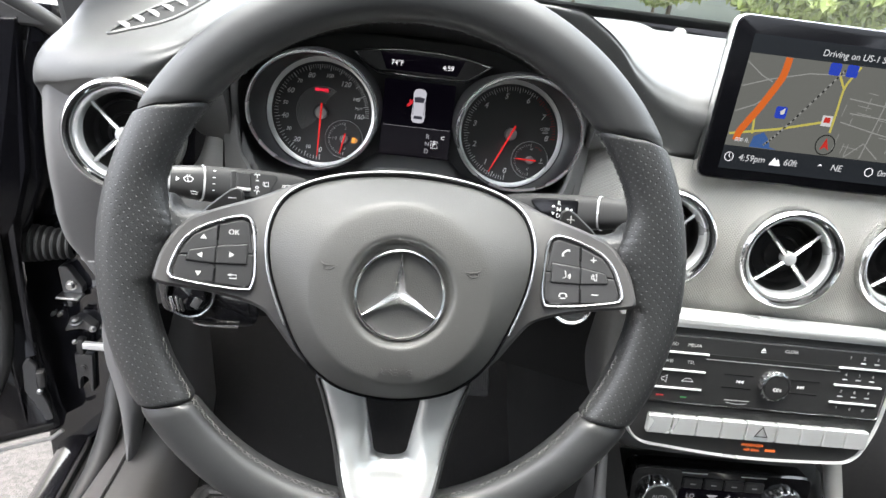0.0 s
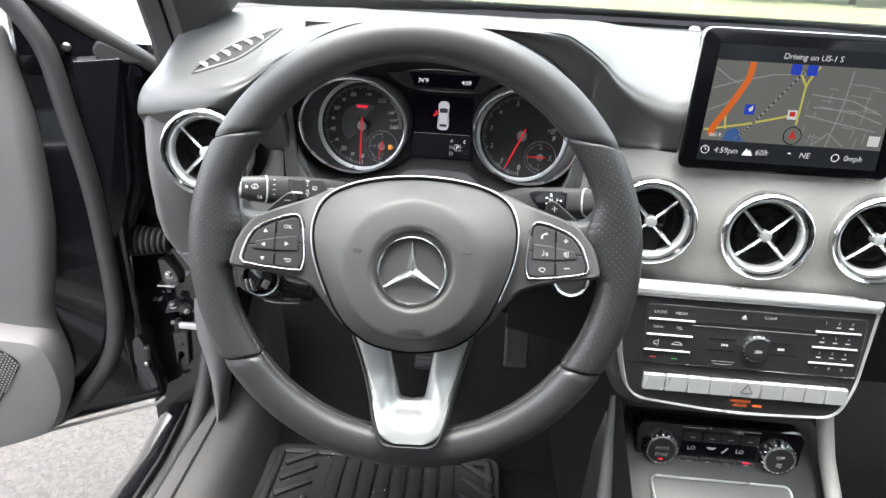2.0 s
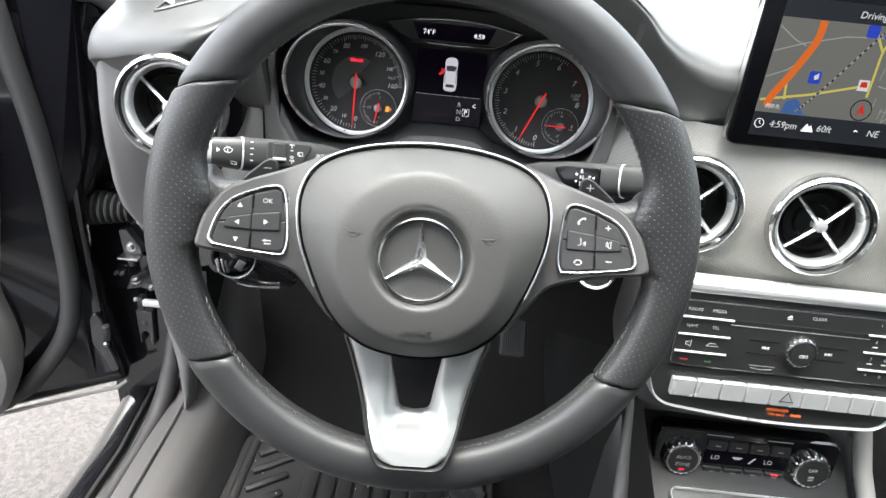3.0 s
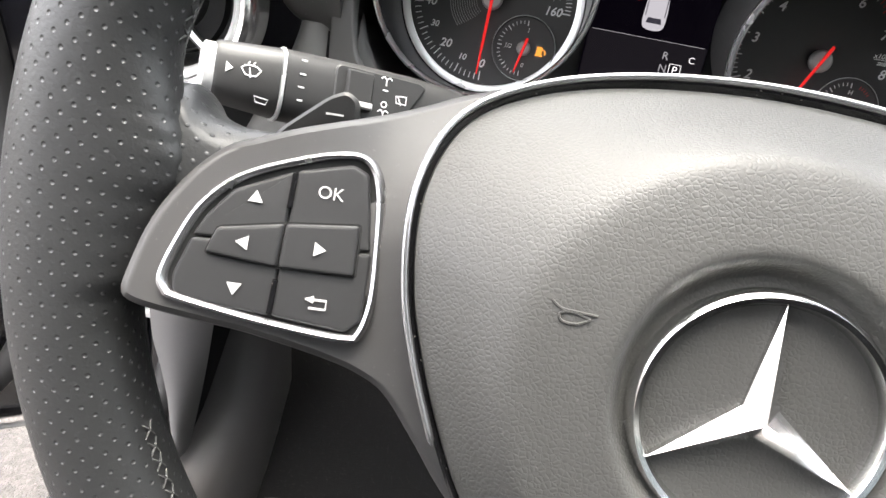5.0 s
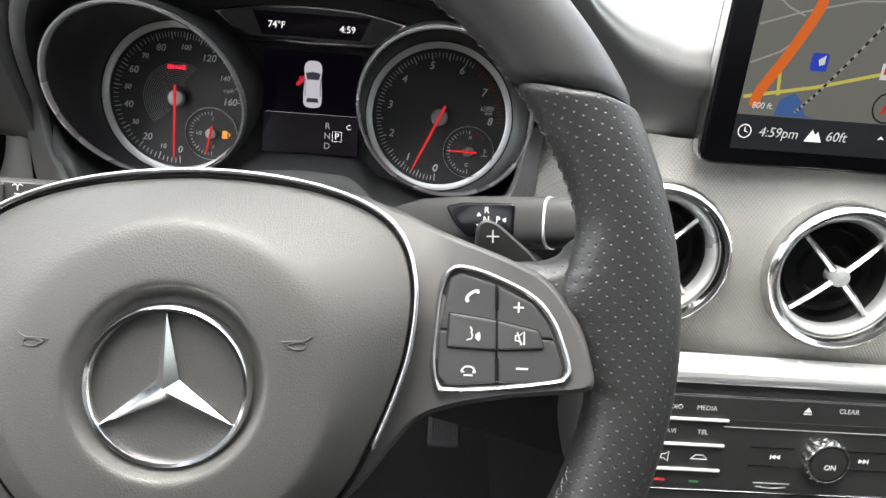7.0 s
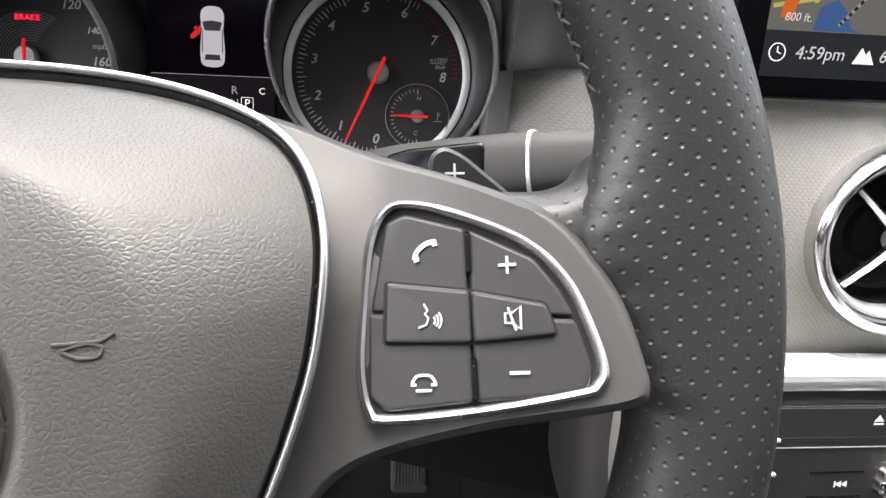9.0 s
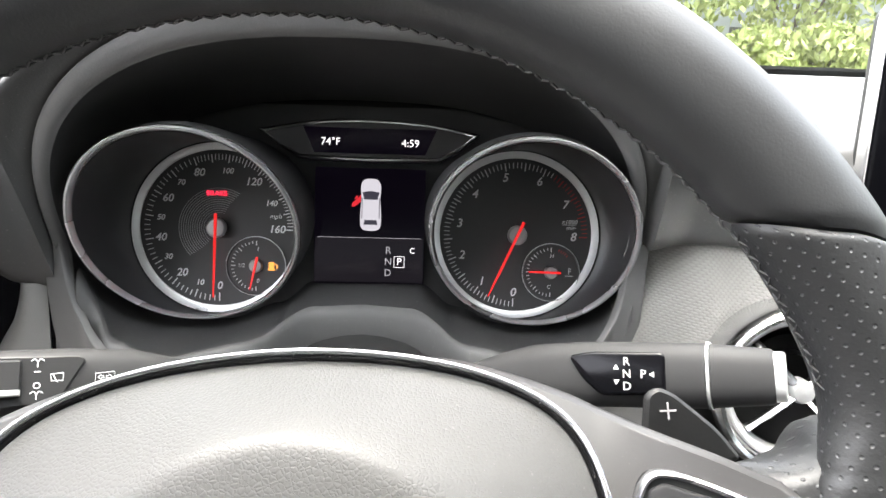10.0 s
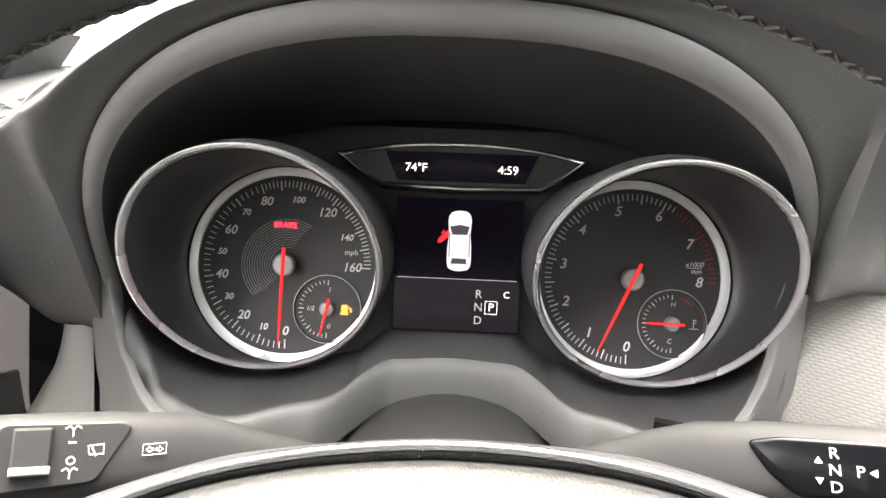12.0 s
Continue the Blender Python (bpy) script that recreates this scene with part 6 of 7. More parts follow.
part("outline", band(inset(ro, -0.0008), 0.0009, 0.001, 0.0042), BRIGHT, radio, "thin bright outline")
RZ = Matrix.Translation((0, 0, 0.0044))
part("disc_slot", plate(rounded(mm([(-64, 20.5), (59, 20.5), (59, 24.5), (-64, 24.5)]), 0.0015), [(0, 0.003), (0, 0.0046)]), GAP, radio, "narrow disc slot")
strokes([mm([(-66, 19.6), (62, 19.6)])], 0.0004, SATIN, radio, RZ, 0.0004, "slot_lip")
for y in (23.8, 6.2, -11.5):
    for x0, x1 in ((-112, -64), (60, 106)):
        part("silver_line", plate(rounded(mm([(x0, y - 0.9), (x1, y - 0.9), (x1, y + 0.9), (x0, y + 0.9)]), 0.0005), [(0, 0.004), (0, 0.0056), (0.0004, 0.0060)]), SATIN, radio)
RW = lambda t, x, y, s=4.4: writing(t, s / 1000, PRINT, radio, RZ @ Matrix.Translation((x / 1000, y / 1000, 0)), depth=0.0001)
for t, x, y in (("RADIO", -101, 31.5), ("MEDIA", -79, 31.5), ("NAVI", -101, 14.8), ("TEL", -79, 14.8), ("CLEAR", 12, 34)):
    RW(t, x, y)
for i, t in enumerate(("1", "2", "3", "4", "5", "6", "7", "8", "9", "*", "0", "#")):
    x, y = 69 + 13.2 * (i % 3), 34 - 17.2 * (i // 3)
    RW(t, x, y, 4.2)
    if i not in (0, 9, 10, 11):
        fills([mm(rect(x - 2.4, y - 5.2, x + 2.4, y - 4.2))], WHITE, radio, RZ, 0.0001, "small_print")
fills([mm([(-17, 32.5), (-12, 32.5), (-14.5, 35.6)]), mm(rect(-17, 30.8, -12, 31.6))], WHITE, radio, RZ, name="eject_sign")
for sx in (-1, 1):
    fills([mm([(sx * 24 + 2, 0), (sx * 33 + 2, 0)][:0] or [(sx * 26, -1.6), (sx * 29, 0), (sx * 26, 1.6)]), mm([(sx * 29, -1.6), (sx * 32, 0), (sx * 29, 1.6)]), mm(rect(sx * 32.2 - 0.3, -1.6, sx * 32.2 + 0.3, 1.6))], WHITE, radio, RZ, name="skip_sign")
    strokes([mm([(sx * 18, 6.5), (sx * 46, 6.5)]), mm([(sx * 18, -6.5), (sx * 46, -6.5)])], 0.0005, GLOSS, radio, RZ, 0.0003, "key_edge")
strokes([mm([(-103, -4.5), (-103, -1.5), (-101, -1.5), (-98.5, 0.6), (-98.5, -6.6), (-101, -4.5), (-103, -4.5)]), mm([(-84, -4), (-81, -1.2), (-76, -1.2), (-73, -4), (-84, -4)])], 0.0006, WHITE, radio, RZ)
fills([mm(rect(-105, -20.5, -98, -19))], REDPRINT, radio, RZ, name="phone_sign")
fills([mm(rect(-82, -21, -76, -19.6))], surface("green_print", (0.05, 0.25, 0.08), 0.5), radio, RZ, name="phone_sign")
strokes([mm([(-40, -19), (-16, -19)]), spline(mm([(-38, -21.5), (-28, -22.5), (-18, -21.5)]), 4, False)], 0.0005, SATIN, radio, RZ, 0.0003, "grip_line")


def knob(parent, cx, cy, r, h, z0):
    m = Matrix.Translation((cx, cy, z0))
    n = 72
    bm = bmesh.new()
    rings = []
    for rr_, z, fl in ((r * 1.02, 0, 0), (r * 1.0, h * 0.25, 0.035), (r * 0.98, h * 0.7, 0.035), (r * 0.93, h * 0.92, 0.01), (r * 0.86, h, 0), (r * 0.78, h * 0.985, 0)):
        rings.append([m @ Vector((rr_ * (1 + fl * (1 if (j // 2) % 2 else -1)) * math.cos(2 * math.pi * j / n), rr_ * (1 + fl * (1 if (j // 2) % 2 else -1)) * math.sin(2 * math.pi * j / n), z)) for j in range(n)])
    loft(bm, rings, cap_first=True)
    k = part("knob", bm, BRIGHT, parent, "knurled chrome knob", angle=30)
    part("cap", lathe([(r * 0.80, h * 0.6), (r * 0.79, h * 0.97), (0.0, h * 1.02)], 48, m=m), BLACKPL, k, "black cap")
    return k, m @ Matrix.Translation((0, 0, h * 1.03))


kb, km = knob(radio, 0.003, 0.0, 0.0145, 0.006, 0.0040)
writing("ON", 0.0050, WHITE, kb, km @ Matrix.Translation((0.001, -0.0025, 0)), depth=0.0001)
# switch bar
edges = [-108, -84.5, -60.5, -36.6, -12.7, 17.4, 41.3, 63.2, 85.1, 108]
row = thing("switch_bar", "row of silver push switches with hazard triangle", "switch row", CM)
for i, (x0, x1) in enumerate(zip(edges, edges[1:])):
    k = part("switch", plate(rounded(mm([(x0 + 0.5, -58), (x1 - 0.5, -58), (x1 - 0.5, -39.5), (x0 + 0.5, -39.5)]), 0.0016), [(0, 0.0005), (0, 0.0060), (0.0004, 0.0067), (0.0008, 0.0070)]), SATIN, row, "satin silver switch", angle=10)
    if i == 4:
        strokes([mm([(-4, -52.5), (8.6, -52.5), (2.3, -42.5), (-4, -52.5)])], 0.0011, GAP, k, Matrix.Translation((0, 0, 0.0073)), 0.0004, "hazard_triangle", "dark hazard triangle")
AMB2 = glow("orange_print", (0.75, 0.16, 0.04), 0.12)
writing("PASSENGER", 0.0042, AMB2, row, Matrix.Translation((0.0005, -0.0655, 0.0015)), depth=0.0001, name="airbag_notice")
writing("AIR BAG", 0.0042, AMB2, row, Matrix.Translation((0.0005, -0.0705, 0.0015)), depth=0.0001, name="airbag_notice")
fills([mm(rect(14, -71, 24, -68.5))], AMB2, row, Matrix.Translation((0, 0, 0.0014)), name="airbag_notice")

# climate panel
AM = Matrix.Translation((0.3535, 0.152, 0.670)) @ pose(0, 0, 0, 90 - CA)
ac = thing("climate_panel", "black climate control panel with two chrome knobs", "climate control", AM)
part("face", plate(rounded(mm([(-94, -44), (95, -44), (98, 28), (-98, 28)]), 0.014), [(0, -0.020), (0, -0.002), (0.002, 0.0)]), GLOSS, ac, "glossy black panel")
part("window", plate(rounded(mm([(-43, -11), (45, -11), (45, 5), (-43, 5)]), 0.003), [(0, 0), (0, 0.0006)]), LCD, ac, "dark display window")
AZ = Matrix.Translation((0, 0, 0.0009))
writing("LO", 0.0072, DIM, ac, AZ @ Matrix.Translation((-0.031, -0.003, 0)), depth=0.0001)
writing("LO", 0.0072, DIM, ac, AZ @ Matrix.Translation((0.025, -0.003, 0)), depth=0.0001)
fills([mm([(-14, 0), (-2, 0), (-5, -3), (-11, -3)]), mm([(4, -6), (10, 1), (12, 0.4), (6, -7)])], DIM, ac, AZ, name="fan_sign")
for x0, x1 in ((-42, -22), (-20, 0), (2, 22), (24, 44)):
    for y0, y1, mt in ((7, 18, SPOKE), (-24, -14, SPOKE)):
        k = part("key", plate(rounded(mm([(x0, y0), (x1, y0), (x1, y1), (x0, y1)]), 0.0012), [(0, 0), (0, 0.0022), (0.0008, 0.0030)]), KEY, ac)
        fills([mm(rect((x0 + x1) / 2 - 2.8, (y0 + y1) / 2 - 0.6, (x0 + x1) / 2 + 2.8, (y0 + y1) / 2 + 0.6))], PRINT, k, Matrix.Translation((0, 0, 0.0031)), 0.0001, "sign")
fills([mm(rect(30, -16.6, 38, -14.8))], REDLIT, ac, Matrix.Translation((0, 0, 0.0032)), 0.0001, "red_lamp")
for x0, x1 in ((-45, -18), (18, 45)):
    strokes([mm([(x0, 24), (x1, 24)])], 0.0009, SATIN, ac, AZ, 0.0003, "slot_lip")
for x, t1, t2 in ((-0.067, "AUTO", "ZONE"), (0.0685, "OFF", "")):
    kk_, km = knob(ac, x, -0.0050, 0.0200, 0.009, 0.0)
    writing(t1, 0.0056, PRINT, kk_, km @ Matrix.Translation((0, 0.0035, 0)), depth=0.0001)
    if t2:
        writing(t2, 0.0056, PRINT, kk_, km @ Matrix.Translation((0, -0.0050, 0)), depth=0.0001)
        fills([mm(rect(-3, -11.5, 3, -10))], REDLIT, kk_, km, 0.0001, "red_lamp")
    else:
        strokes([mm([(-3, y), (3, y)]) for y in (-4, -6, -8)], 0.0006, WHITE, kk_, km, 0.0001)
tun = thing("centre_tunnel", "dark grey centre tunnel with silver-edged storage lid", "centre tunnel")
bmt = bmesh.new()
secs = []
for y, zt_, w0, w1 in ((0.190, 0.690, 0.225, 0.485), (0.150, 0.655, 0.232, 0.478), (0.110, 0.622, 0.236, 0.474), (0.02, 0.606, 0.238, 0.472), (-0.75, 0.600, 0.238, 0.472)):
    secs.append([Vector((w0 - 0.012, y, 0.372)), Vector((w0 - 0.006, y, zt_ - 0.06)), Vector((w0 + 0.002, y, zt_ - 0.012)), Vector((w0 + 0.014, y, zt_)), Vector((w1 - 0.014, y, zt_)), Vector((w1 - 0.002, y, zt_ - 0.012)), Vector((w1 + 0.006, y, zt_ - 0.06)), Vector((w1 + 0.012, y, 0.372))])
loft(bmt, secs, closed=False)
part("cover", bmt, BLACKPL, tun)
lid = rounded(mm([(-79, 0), (79, 0), (72, -150), (-72, -150)]), 0.008)
LM = Matrix.Translation((0.3545, 0.128, 0.640)) @ pose(0, 0, 0, 22)
part("lid", plate(lid, [(0, -0.012), (0, 0.0008), (0.002, 0.002)], m=LM), DASHLOW, tun, "dark grey storage lid")
part("lid_edge", band(inset(lid, -0.002), 0.0028, -0.002, 0.0032, m=LM), SATIN, tun, "silver lid edge")
for sx in (-1, 1):
    sweep_bm = bmesh.new()
    x = 0.3535 + sx * 0.124
    sweep([Vector((x - sx * 0.004, 0.175, 0.715)), Vector((x, 0.150, 0.670)), Vector((x + sx * 0.008, 0.105, 0.615)), Vector((x + sx * 0.010, -0.05, 0.585)), Vector((x + sx * 0.010, -0.60, 0.580))], 0.009, 12, bm=sweep_bm)
    part("side_rail", sweep_bm, GREYTRIM if sx > 0 else DASHLOW, tun, "rail along the tunnel")
bml = bmesh.new()
loft(bml, [[Vector((0.205, 0.62, 0.36)), Vector((0.205, 0.62, 0.80))], [Vector((0.224, 0.30, 0.36)), Vector((0.224, 0.30, 0.80))], [Vector((0.229, 0.16, 0.36)), Vector((0.229, 0.16, 0.74))], [Vector((0.228, -0.2, 0.36)), Vector((0.228, -0.2, 0.59))]], closed=False)
part("side_lining", bml, FOOTSHADE, tun)
# engine start button
sb = thing("start_button", "round start button with silver ring beside the column", "start button", Matrix.Translation((0.153, 0.148, 0.879)) @ pose(0, 0, 0, 78, 0, -8))
part("ring", lathe([(0.0150, -0.02), (0.0190, -0.008), (0.0195, 0.003), (0.0180, 0.0055), (0.0162, 0.004), (0.0158, 0.0)], 48), VANE, sb)
part("button", lathe([(0.0158, -0.01), (0.0156, 0.001), (0.0, 0.002)], 48), HINGE, sb)
bmn = bmesh.new()
sweep([(0.153, 0.152, 0.879), (0.153, 0.237, 0.896)], [0.024, 0.034], 24, bm=bmn)
part("socket", bmn, BLACKPL, sb).matrix_parent_inverse = sb.matrix_world.inverted()
# light switch beside the column
ls = thing("light_switch", "rotary light switch with chrome ring and bright trim line", "light switch", Matrix.Translation((-0.181, 0.152, 0.8490)) @ pose(0, 0, 0, 78, 0, 8))
part("ring", lathe([(0.0185, -0.02), (0.0205, 0.0), (0.0210, 0.003), (0.0200, 0.0048), (0.0186, 0.0045), (0.0178, 0.0015)], 56), BRIGHT, ls, "chrome ring")
part("dial", lathe([(0.0182, -0.010), (0.0180, -0.002), (0.0135, -0.0012), (0.0125, 0.006), (0.0, 0.0075)], 40), GLOSS, ls, "glossy black dial")
for x, y, w, h, mt in ((-0.0135, -0.0065, 0.0030, 0.013, BRIGHT), (-0.0090, -0.0070, 0.0022, 0.014, VANE), (-0.0060, -0.0080, 0.0016, 0.012, BLACKPL), (0.0060, -0.0060, 0.0070, 0.009, HINGE)):
    bmg = bmesh.new()
    block(bmg, (0, 0, 0), (w, h, 0.007), 0.0007, Matrix.Translation((x, y, 0.0055)) @ pose(0, 0, 0, 0, 0, 14 if x < 0 else -30))
    part("grip", bmg, mt, ls)
part("plate", plate(rounded(mm([(-30, 28), (-24, -15), (2, -27), (30, -31), (52, -31), (58, -22), (50, 28)]), 0.006), [(0, -0.03), (0, -0.004), (0.003, -0.002)]), GLOSS, ls, "glossy black switch plate")
bmg = bmesh.new()
sweep([Vector(p) for p in ((0.002, -0.0262, 0.0), (0.012, -0.0282, 0.001), (0.026, -0.0292, 0.001), (0.0405, -0.0292, 0.001), (0.0415, -0.0275, 0.001))], [0.0006, 0.0012, 0.0014, 0.0016, 0.0008], 8, bm=bmg)
part("trim_line", bmg, BRIGHT, ls, "bright trim line")

# ---- open driver's door ----
PHI = radians(70)
DD = Vector((-math.sin(PHI), -math.cos(PHI), 0))
# local x: from the hinge to the handle, y: up, z: to the cabin side
DM = Matrix.Translation((-0.46, 0.40, 0)) @ Matrix((DD, Vector((0, 0, 1)), DD.cross(Vector((0, 0, 1))))).transposed().to_4x4()
ZS = 1 if (DM.to_3x3() @ Vector((0, 0, 1))).dot(Vector((0.3, -0.9, 0))) > 0 else -1
door = thing("car_door", "open black driver's door with grey inner panel and speaker", "car door", DM)
Zf = lambda v: ZS * v


def dplate(pts, layers, bm=None):
    return plate(pts, [(i, Zf(h)) for i, h in layers], bm)


shell = rounded([(-0.006, 0.462), (0.20, 0.425), (1.00, 0.415), (1.06, 0.60), (1.05, 1.02), (-0.040, 1.045), (-0.022, 0.84), (0.000, 0.780), (0.036, 0.738), (0.030, 0.700), (0.012, 0.625), (0.010, 0.590), (0.000, 0.500)], 0.012)
part("shell", dplate(shell, [(0.02, -0.115), (0, -0.100), (0, -0.012), (0.004, -0.004), (0.010, 0.0)]), PAINT, door, "glossy black painted door shell")
# pressed step and edge of the shell near the hinge
part("shut_face", dplate(rounded([(0.006, 0.490), (0.040, 0.480), (0.048, 0.60), (0.046, 1.030), (-0.020, 1.035), (-0.010, 0.86), (0.010, 0.790), (0.041, 0.742), (0.036, 0.700), (0.017, 0.625), (0.015, 0.590)], 0.005), [(0, -0.002), (0.0015, 0.006), (0.005, 0.010)]), PAINT, door, "pressed black shut face")
seal = [(0.150, 1.150), (0.105, 1.106), (0.072, 1.045), (0.060, 0.960), (0.048, 0.860), (0.044, 0.754), (0.046, 0.645), (0.062, 0.572), (0.100, 0.513), (0.145, 0.472), (0.25, 0.452), (0.9, 0.44)]
bm = bmesh.new()
sweep([Vector((p.x, p.y, Zf(0.012))) for p in spline(seal, 8, False)], 0.0135, 12, bm=bm)
part("weather_seal", bm, RUBBER, door, "black rubber weather seal")
panel_pts = [(0.114, 1.075), (0.110, 1.03), (0.100, 0.947), (0.101, 0.87), (0.104, 0.80), (0.122, 0.70), (0.134, 0.650), (0.124, 0.590), (0.122, 0.535), (0.155, 0.470), (0.26, 0.448), (0.98, 0.44), (0.99, 1.06)]
prs = rounded(panel_pts, 0.02)
part("inner_panel", dplate(prs, [(0, 0.0), (0, 0.016), (0.008, 0.030), (0.022, 0.036)]), DOORGREY, door, "grey moulded inner panel")
arm = rounded([(0.135, 0.640), (0.30, 0.690), (0.95, 0.70), (0.95, 0.44), (0.26, 0.440), (0.150, 0.462), (0.118, 0.53), (0.122, 0.60)], 0.03)
part("lower_pocket", dplate(arm, [(0, 0.02), (0.0, 0.048), (0.010, 0.066), (0.028, 0.072)]), DOORGREY, door, "grey lower bulge with map pocket")
spk = rounded([(0.165, 0.612), (0.215, 0.655), (0.330, 0.640), (0.345, 0.540), (0.27, 0.505), (0.230, 0.512)], 0.02)
grille = surface("speaker_mesh", (0.02, 0.02, 0.02), 0.5, grain=1.0, size=0.003)
part("speaker_grille", dplate(spk, [(0, 0.065), (0, 0.0735), (0.003, 0.0745)]), grille, door, "black perforated speaker grille")
bm = bmesh.new()
for i in range(36):
    for j in range(34):
        x, y = 0.170 + 0.0048 * i + (0.0024 if j % 2 else 0), 0.508 + 0.0043 * j
        inside = False
        for a, b in zip(spk, spk[1:] + spk[:1]):
            if (a.y > y) != (b.y > y) and x < (b.x - a.x) * (y - a.y) / (b.y - a.y) + a.x:
                inside = not inside
        if inside:
            r = 0.0016
            loft(bm, [[Vector((x + r * math.cos(k * math.pi / 3), y + r * math.sin(k * math.pi / 3), Zf(h))) for k in range(6)] for h in (0.0742, 0.0752)], cap_last=True)
tagged(part("grille_dots", bm, GREYTRIM, door, smooth=False), kind="stuff")
# window frame and mirror foot
bm = bmesh.new()
sweep([Vector(p) for p in ((-0.068, 1.012, Zf(-0.004)), (-0.05, 1.023, Zf(-0.004)), (0.0, 1.056, Zf(-0.004)), (0.075, 1.106, Zf(-0.004)), (0.25, 1.215, Zf(-0.004)), (0.55, 1.38, Zf(0.0)), (1.0, 1.42, Zf(0.0)))], 0.0115, 10, bm=bm)
part("window_frame", bm, BLACKPL, door, "black window frame")
part("mirror_foot", dplate(rounded([(-0.045, 1.000), (0.115, 1.000), (0.110, 1.112), (0.090, 1.110), (0.0, 1.048), (-0.045, 1.018)], 0.02), [(0, -0.03), (0, -0.006), (0.006, 0.0)]), PAINT, door, "black mirror foot inside the frame")
part("corner_patch", dplate(rounded([(-0.044, 1.022), (0.010, 1.024), (0.019, 1.040), (0.010, 1.053), (0.000, 1.051), (-0.044, 1.028)], 0.006), [(0, -0.004), (0, 0.004), (0.003, 0.007)]), RUBBER, door, "dark grey corner patch")
for x, y in ((0.048, 1.043), (0.085, 1.078), (0.020, 1.018)):
    part("bolt", lathe([(0.0060, Zf(0.0)), (0.0060, Zf(0.003)), (0.004, Zf(0.005)), (0, Zf(0.0052))], 12, m=Matrix.Translation((x, y, 0))), STEEL, door, "bright steel bolt", angle=20)
part("check_edge", dplate(rounded([(0.012, 0.60), (0.022, 0.60), (0.024, 0.78), (0.014, 0.80)], 0.004), [(0, 0.008), (0.002, 0.0125)]), PAINT, door)
# lower flange of the shell: a grey tube painted in for its edge highlight
bm = bmesh.new()
sweep([Vector((x, y, Zf(0.006))) for x, y in ((-0.004, 0.470), (0.010, 0.459), (0.06, 0.4515), (0.20, 0.427), (0.60, 0.420))], 0.0032, 8, bm=bm)
part("lower_flange", bm, GREYTRIM, door, "lower flange, grey to show its edge highlight")
part("edge_strap", dplate(rounded([(0.030, 0.590), (0.022, 0.600), (0.014, 0.585), (0.016, 0.555), (0.006, 0.520), (0.002, 0.498), (0.012, 0.494), (0.022, 0.525), (0.032, 0.548)], 0.004), [(0, 0.006), (0, 0.0125), (0.0012, 0.0140)]), HINGE, door, "bent dark grey sheet at the door edge")
bm = bmesh.new()
block(bm, (0.010, 0.568, Zf(0.016)), (0.011, 0.026, 0.014), 0.004)
part("buffer", bm, BLACKPL, door, "rounded black buffer")
part("bolt", lathe([(0.0042, Zf(0.0)), (0.0042, Zf(0.004)), (0.002, Zf(0.006)), (0, Zf(0.0062))], 12, m=Matrix.Translation((0.014, 0.546, Zf(0.012)) if ZS > 0 else (0.014, 0.546, -0.012))), STEEL, door, "small steel bolt", angle=20)

# cable boot, hinges and check strap between door and body, in a plane square to the car
HP = lambda y: Matrix.Translation((0, y, 0)) @ pose(0, 0, 0, 90)  # plan x, z of the car as x, y, depth towards the cabin


def stud(parent, x, z, y, r, h, mat=STEEL, label="steel bolt", sides=6):
    part("bolt", lathe([(r * 1.45, 0), (r * 1.45, 0.0012), (r, 0.0014), (r, h), (r * 0.75, h * 1.15), (0, h * 1.15)], sides * 2, m=HP(y) @ Matrix.Translation((x, z, 0))), mat, parent, label, angle=20)


boot = thing("cable_boot", "ribbed black rubber cable boot between door and body", "cable boot")
BM = Matrix.Translation((-0.488, 0.418, 0.7505)) @ pose(0, 0, 0, 0, 90, 6)
part("cup", lathe([(0.016, -0.010), (0.0235, -0.007), (0.0250, 0.0), (0.0250, 0.0135), (0.0225, 0.0155), (0.017, 0.0158)], 32, m=BM), RUBBER, boot, "smooth rubber cup")
prof = []
for i in range(6):
    x0, r = 0.0158 + 0.0085 * i, 0.0248 - 0.0012 * i
    prof += [(r - 0.0065, x0), (r - 0.001, x0 + 0.0018), (r, x0 + 0.0038), (r - 0.001, x0 + 0.0058), (r - 0.0065, x0 + 0.0080)]
part("bellows", lathe(prof, 32, m=BM), RUBBER, boot, "ribbed bellows")

hg = thing("door_hinge", "dark painted upper door hinge with steel bolt", "door hinge", group="door hinges")
part("leaf", plate(rounded([(-0.4455, 0.7185), (-0.4350, 0.7200), (-0.4165, 0.6925), (-0.4165, 0.6815), (-0.4425, 0.6805)], 0.003), [(0, -0.010), (0, 0.004), (0.001, 0.005)], m=HP(0.425)), HINGE, hg, "dark grey painted leaf")
bm = bmesh.new()
block(bm, (-0.4300, 0.4135, 0.6800), (0.0300, 0.018, 0.0032), 0.001)
part("lip", bm, STEEL, hg, "bright bent lip")
stud(hg, -0.4300, 0.6935, 0.420, 0.0050, 0.006)
part("pin", lathe([(0.0055, 0), (0.0055, 0.010), (0.003, 0.012), (0, 0.012)], 16, m=Matrix.Translation((-0.4300, 0.416, 0.666))), HINGE, hg)
part("back_plate", plate(rounded([(-0.425, 0.708), (-0.398, 0.708), (-0.396, 0.662), (-0.448, 0.662), (-0.446, 0.680)], 0.004), [(0, -0.004), (0, 0.002), (0.001, 0.003)], m=HP(0.437)), PAINT, hg, "glossy black plate behind the hinge")
stud(hg, -0.4045, 0.6865, 0.434, 0.0036, 0.003, HINGE, "painted bolt")

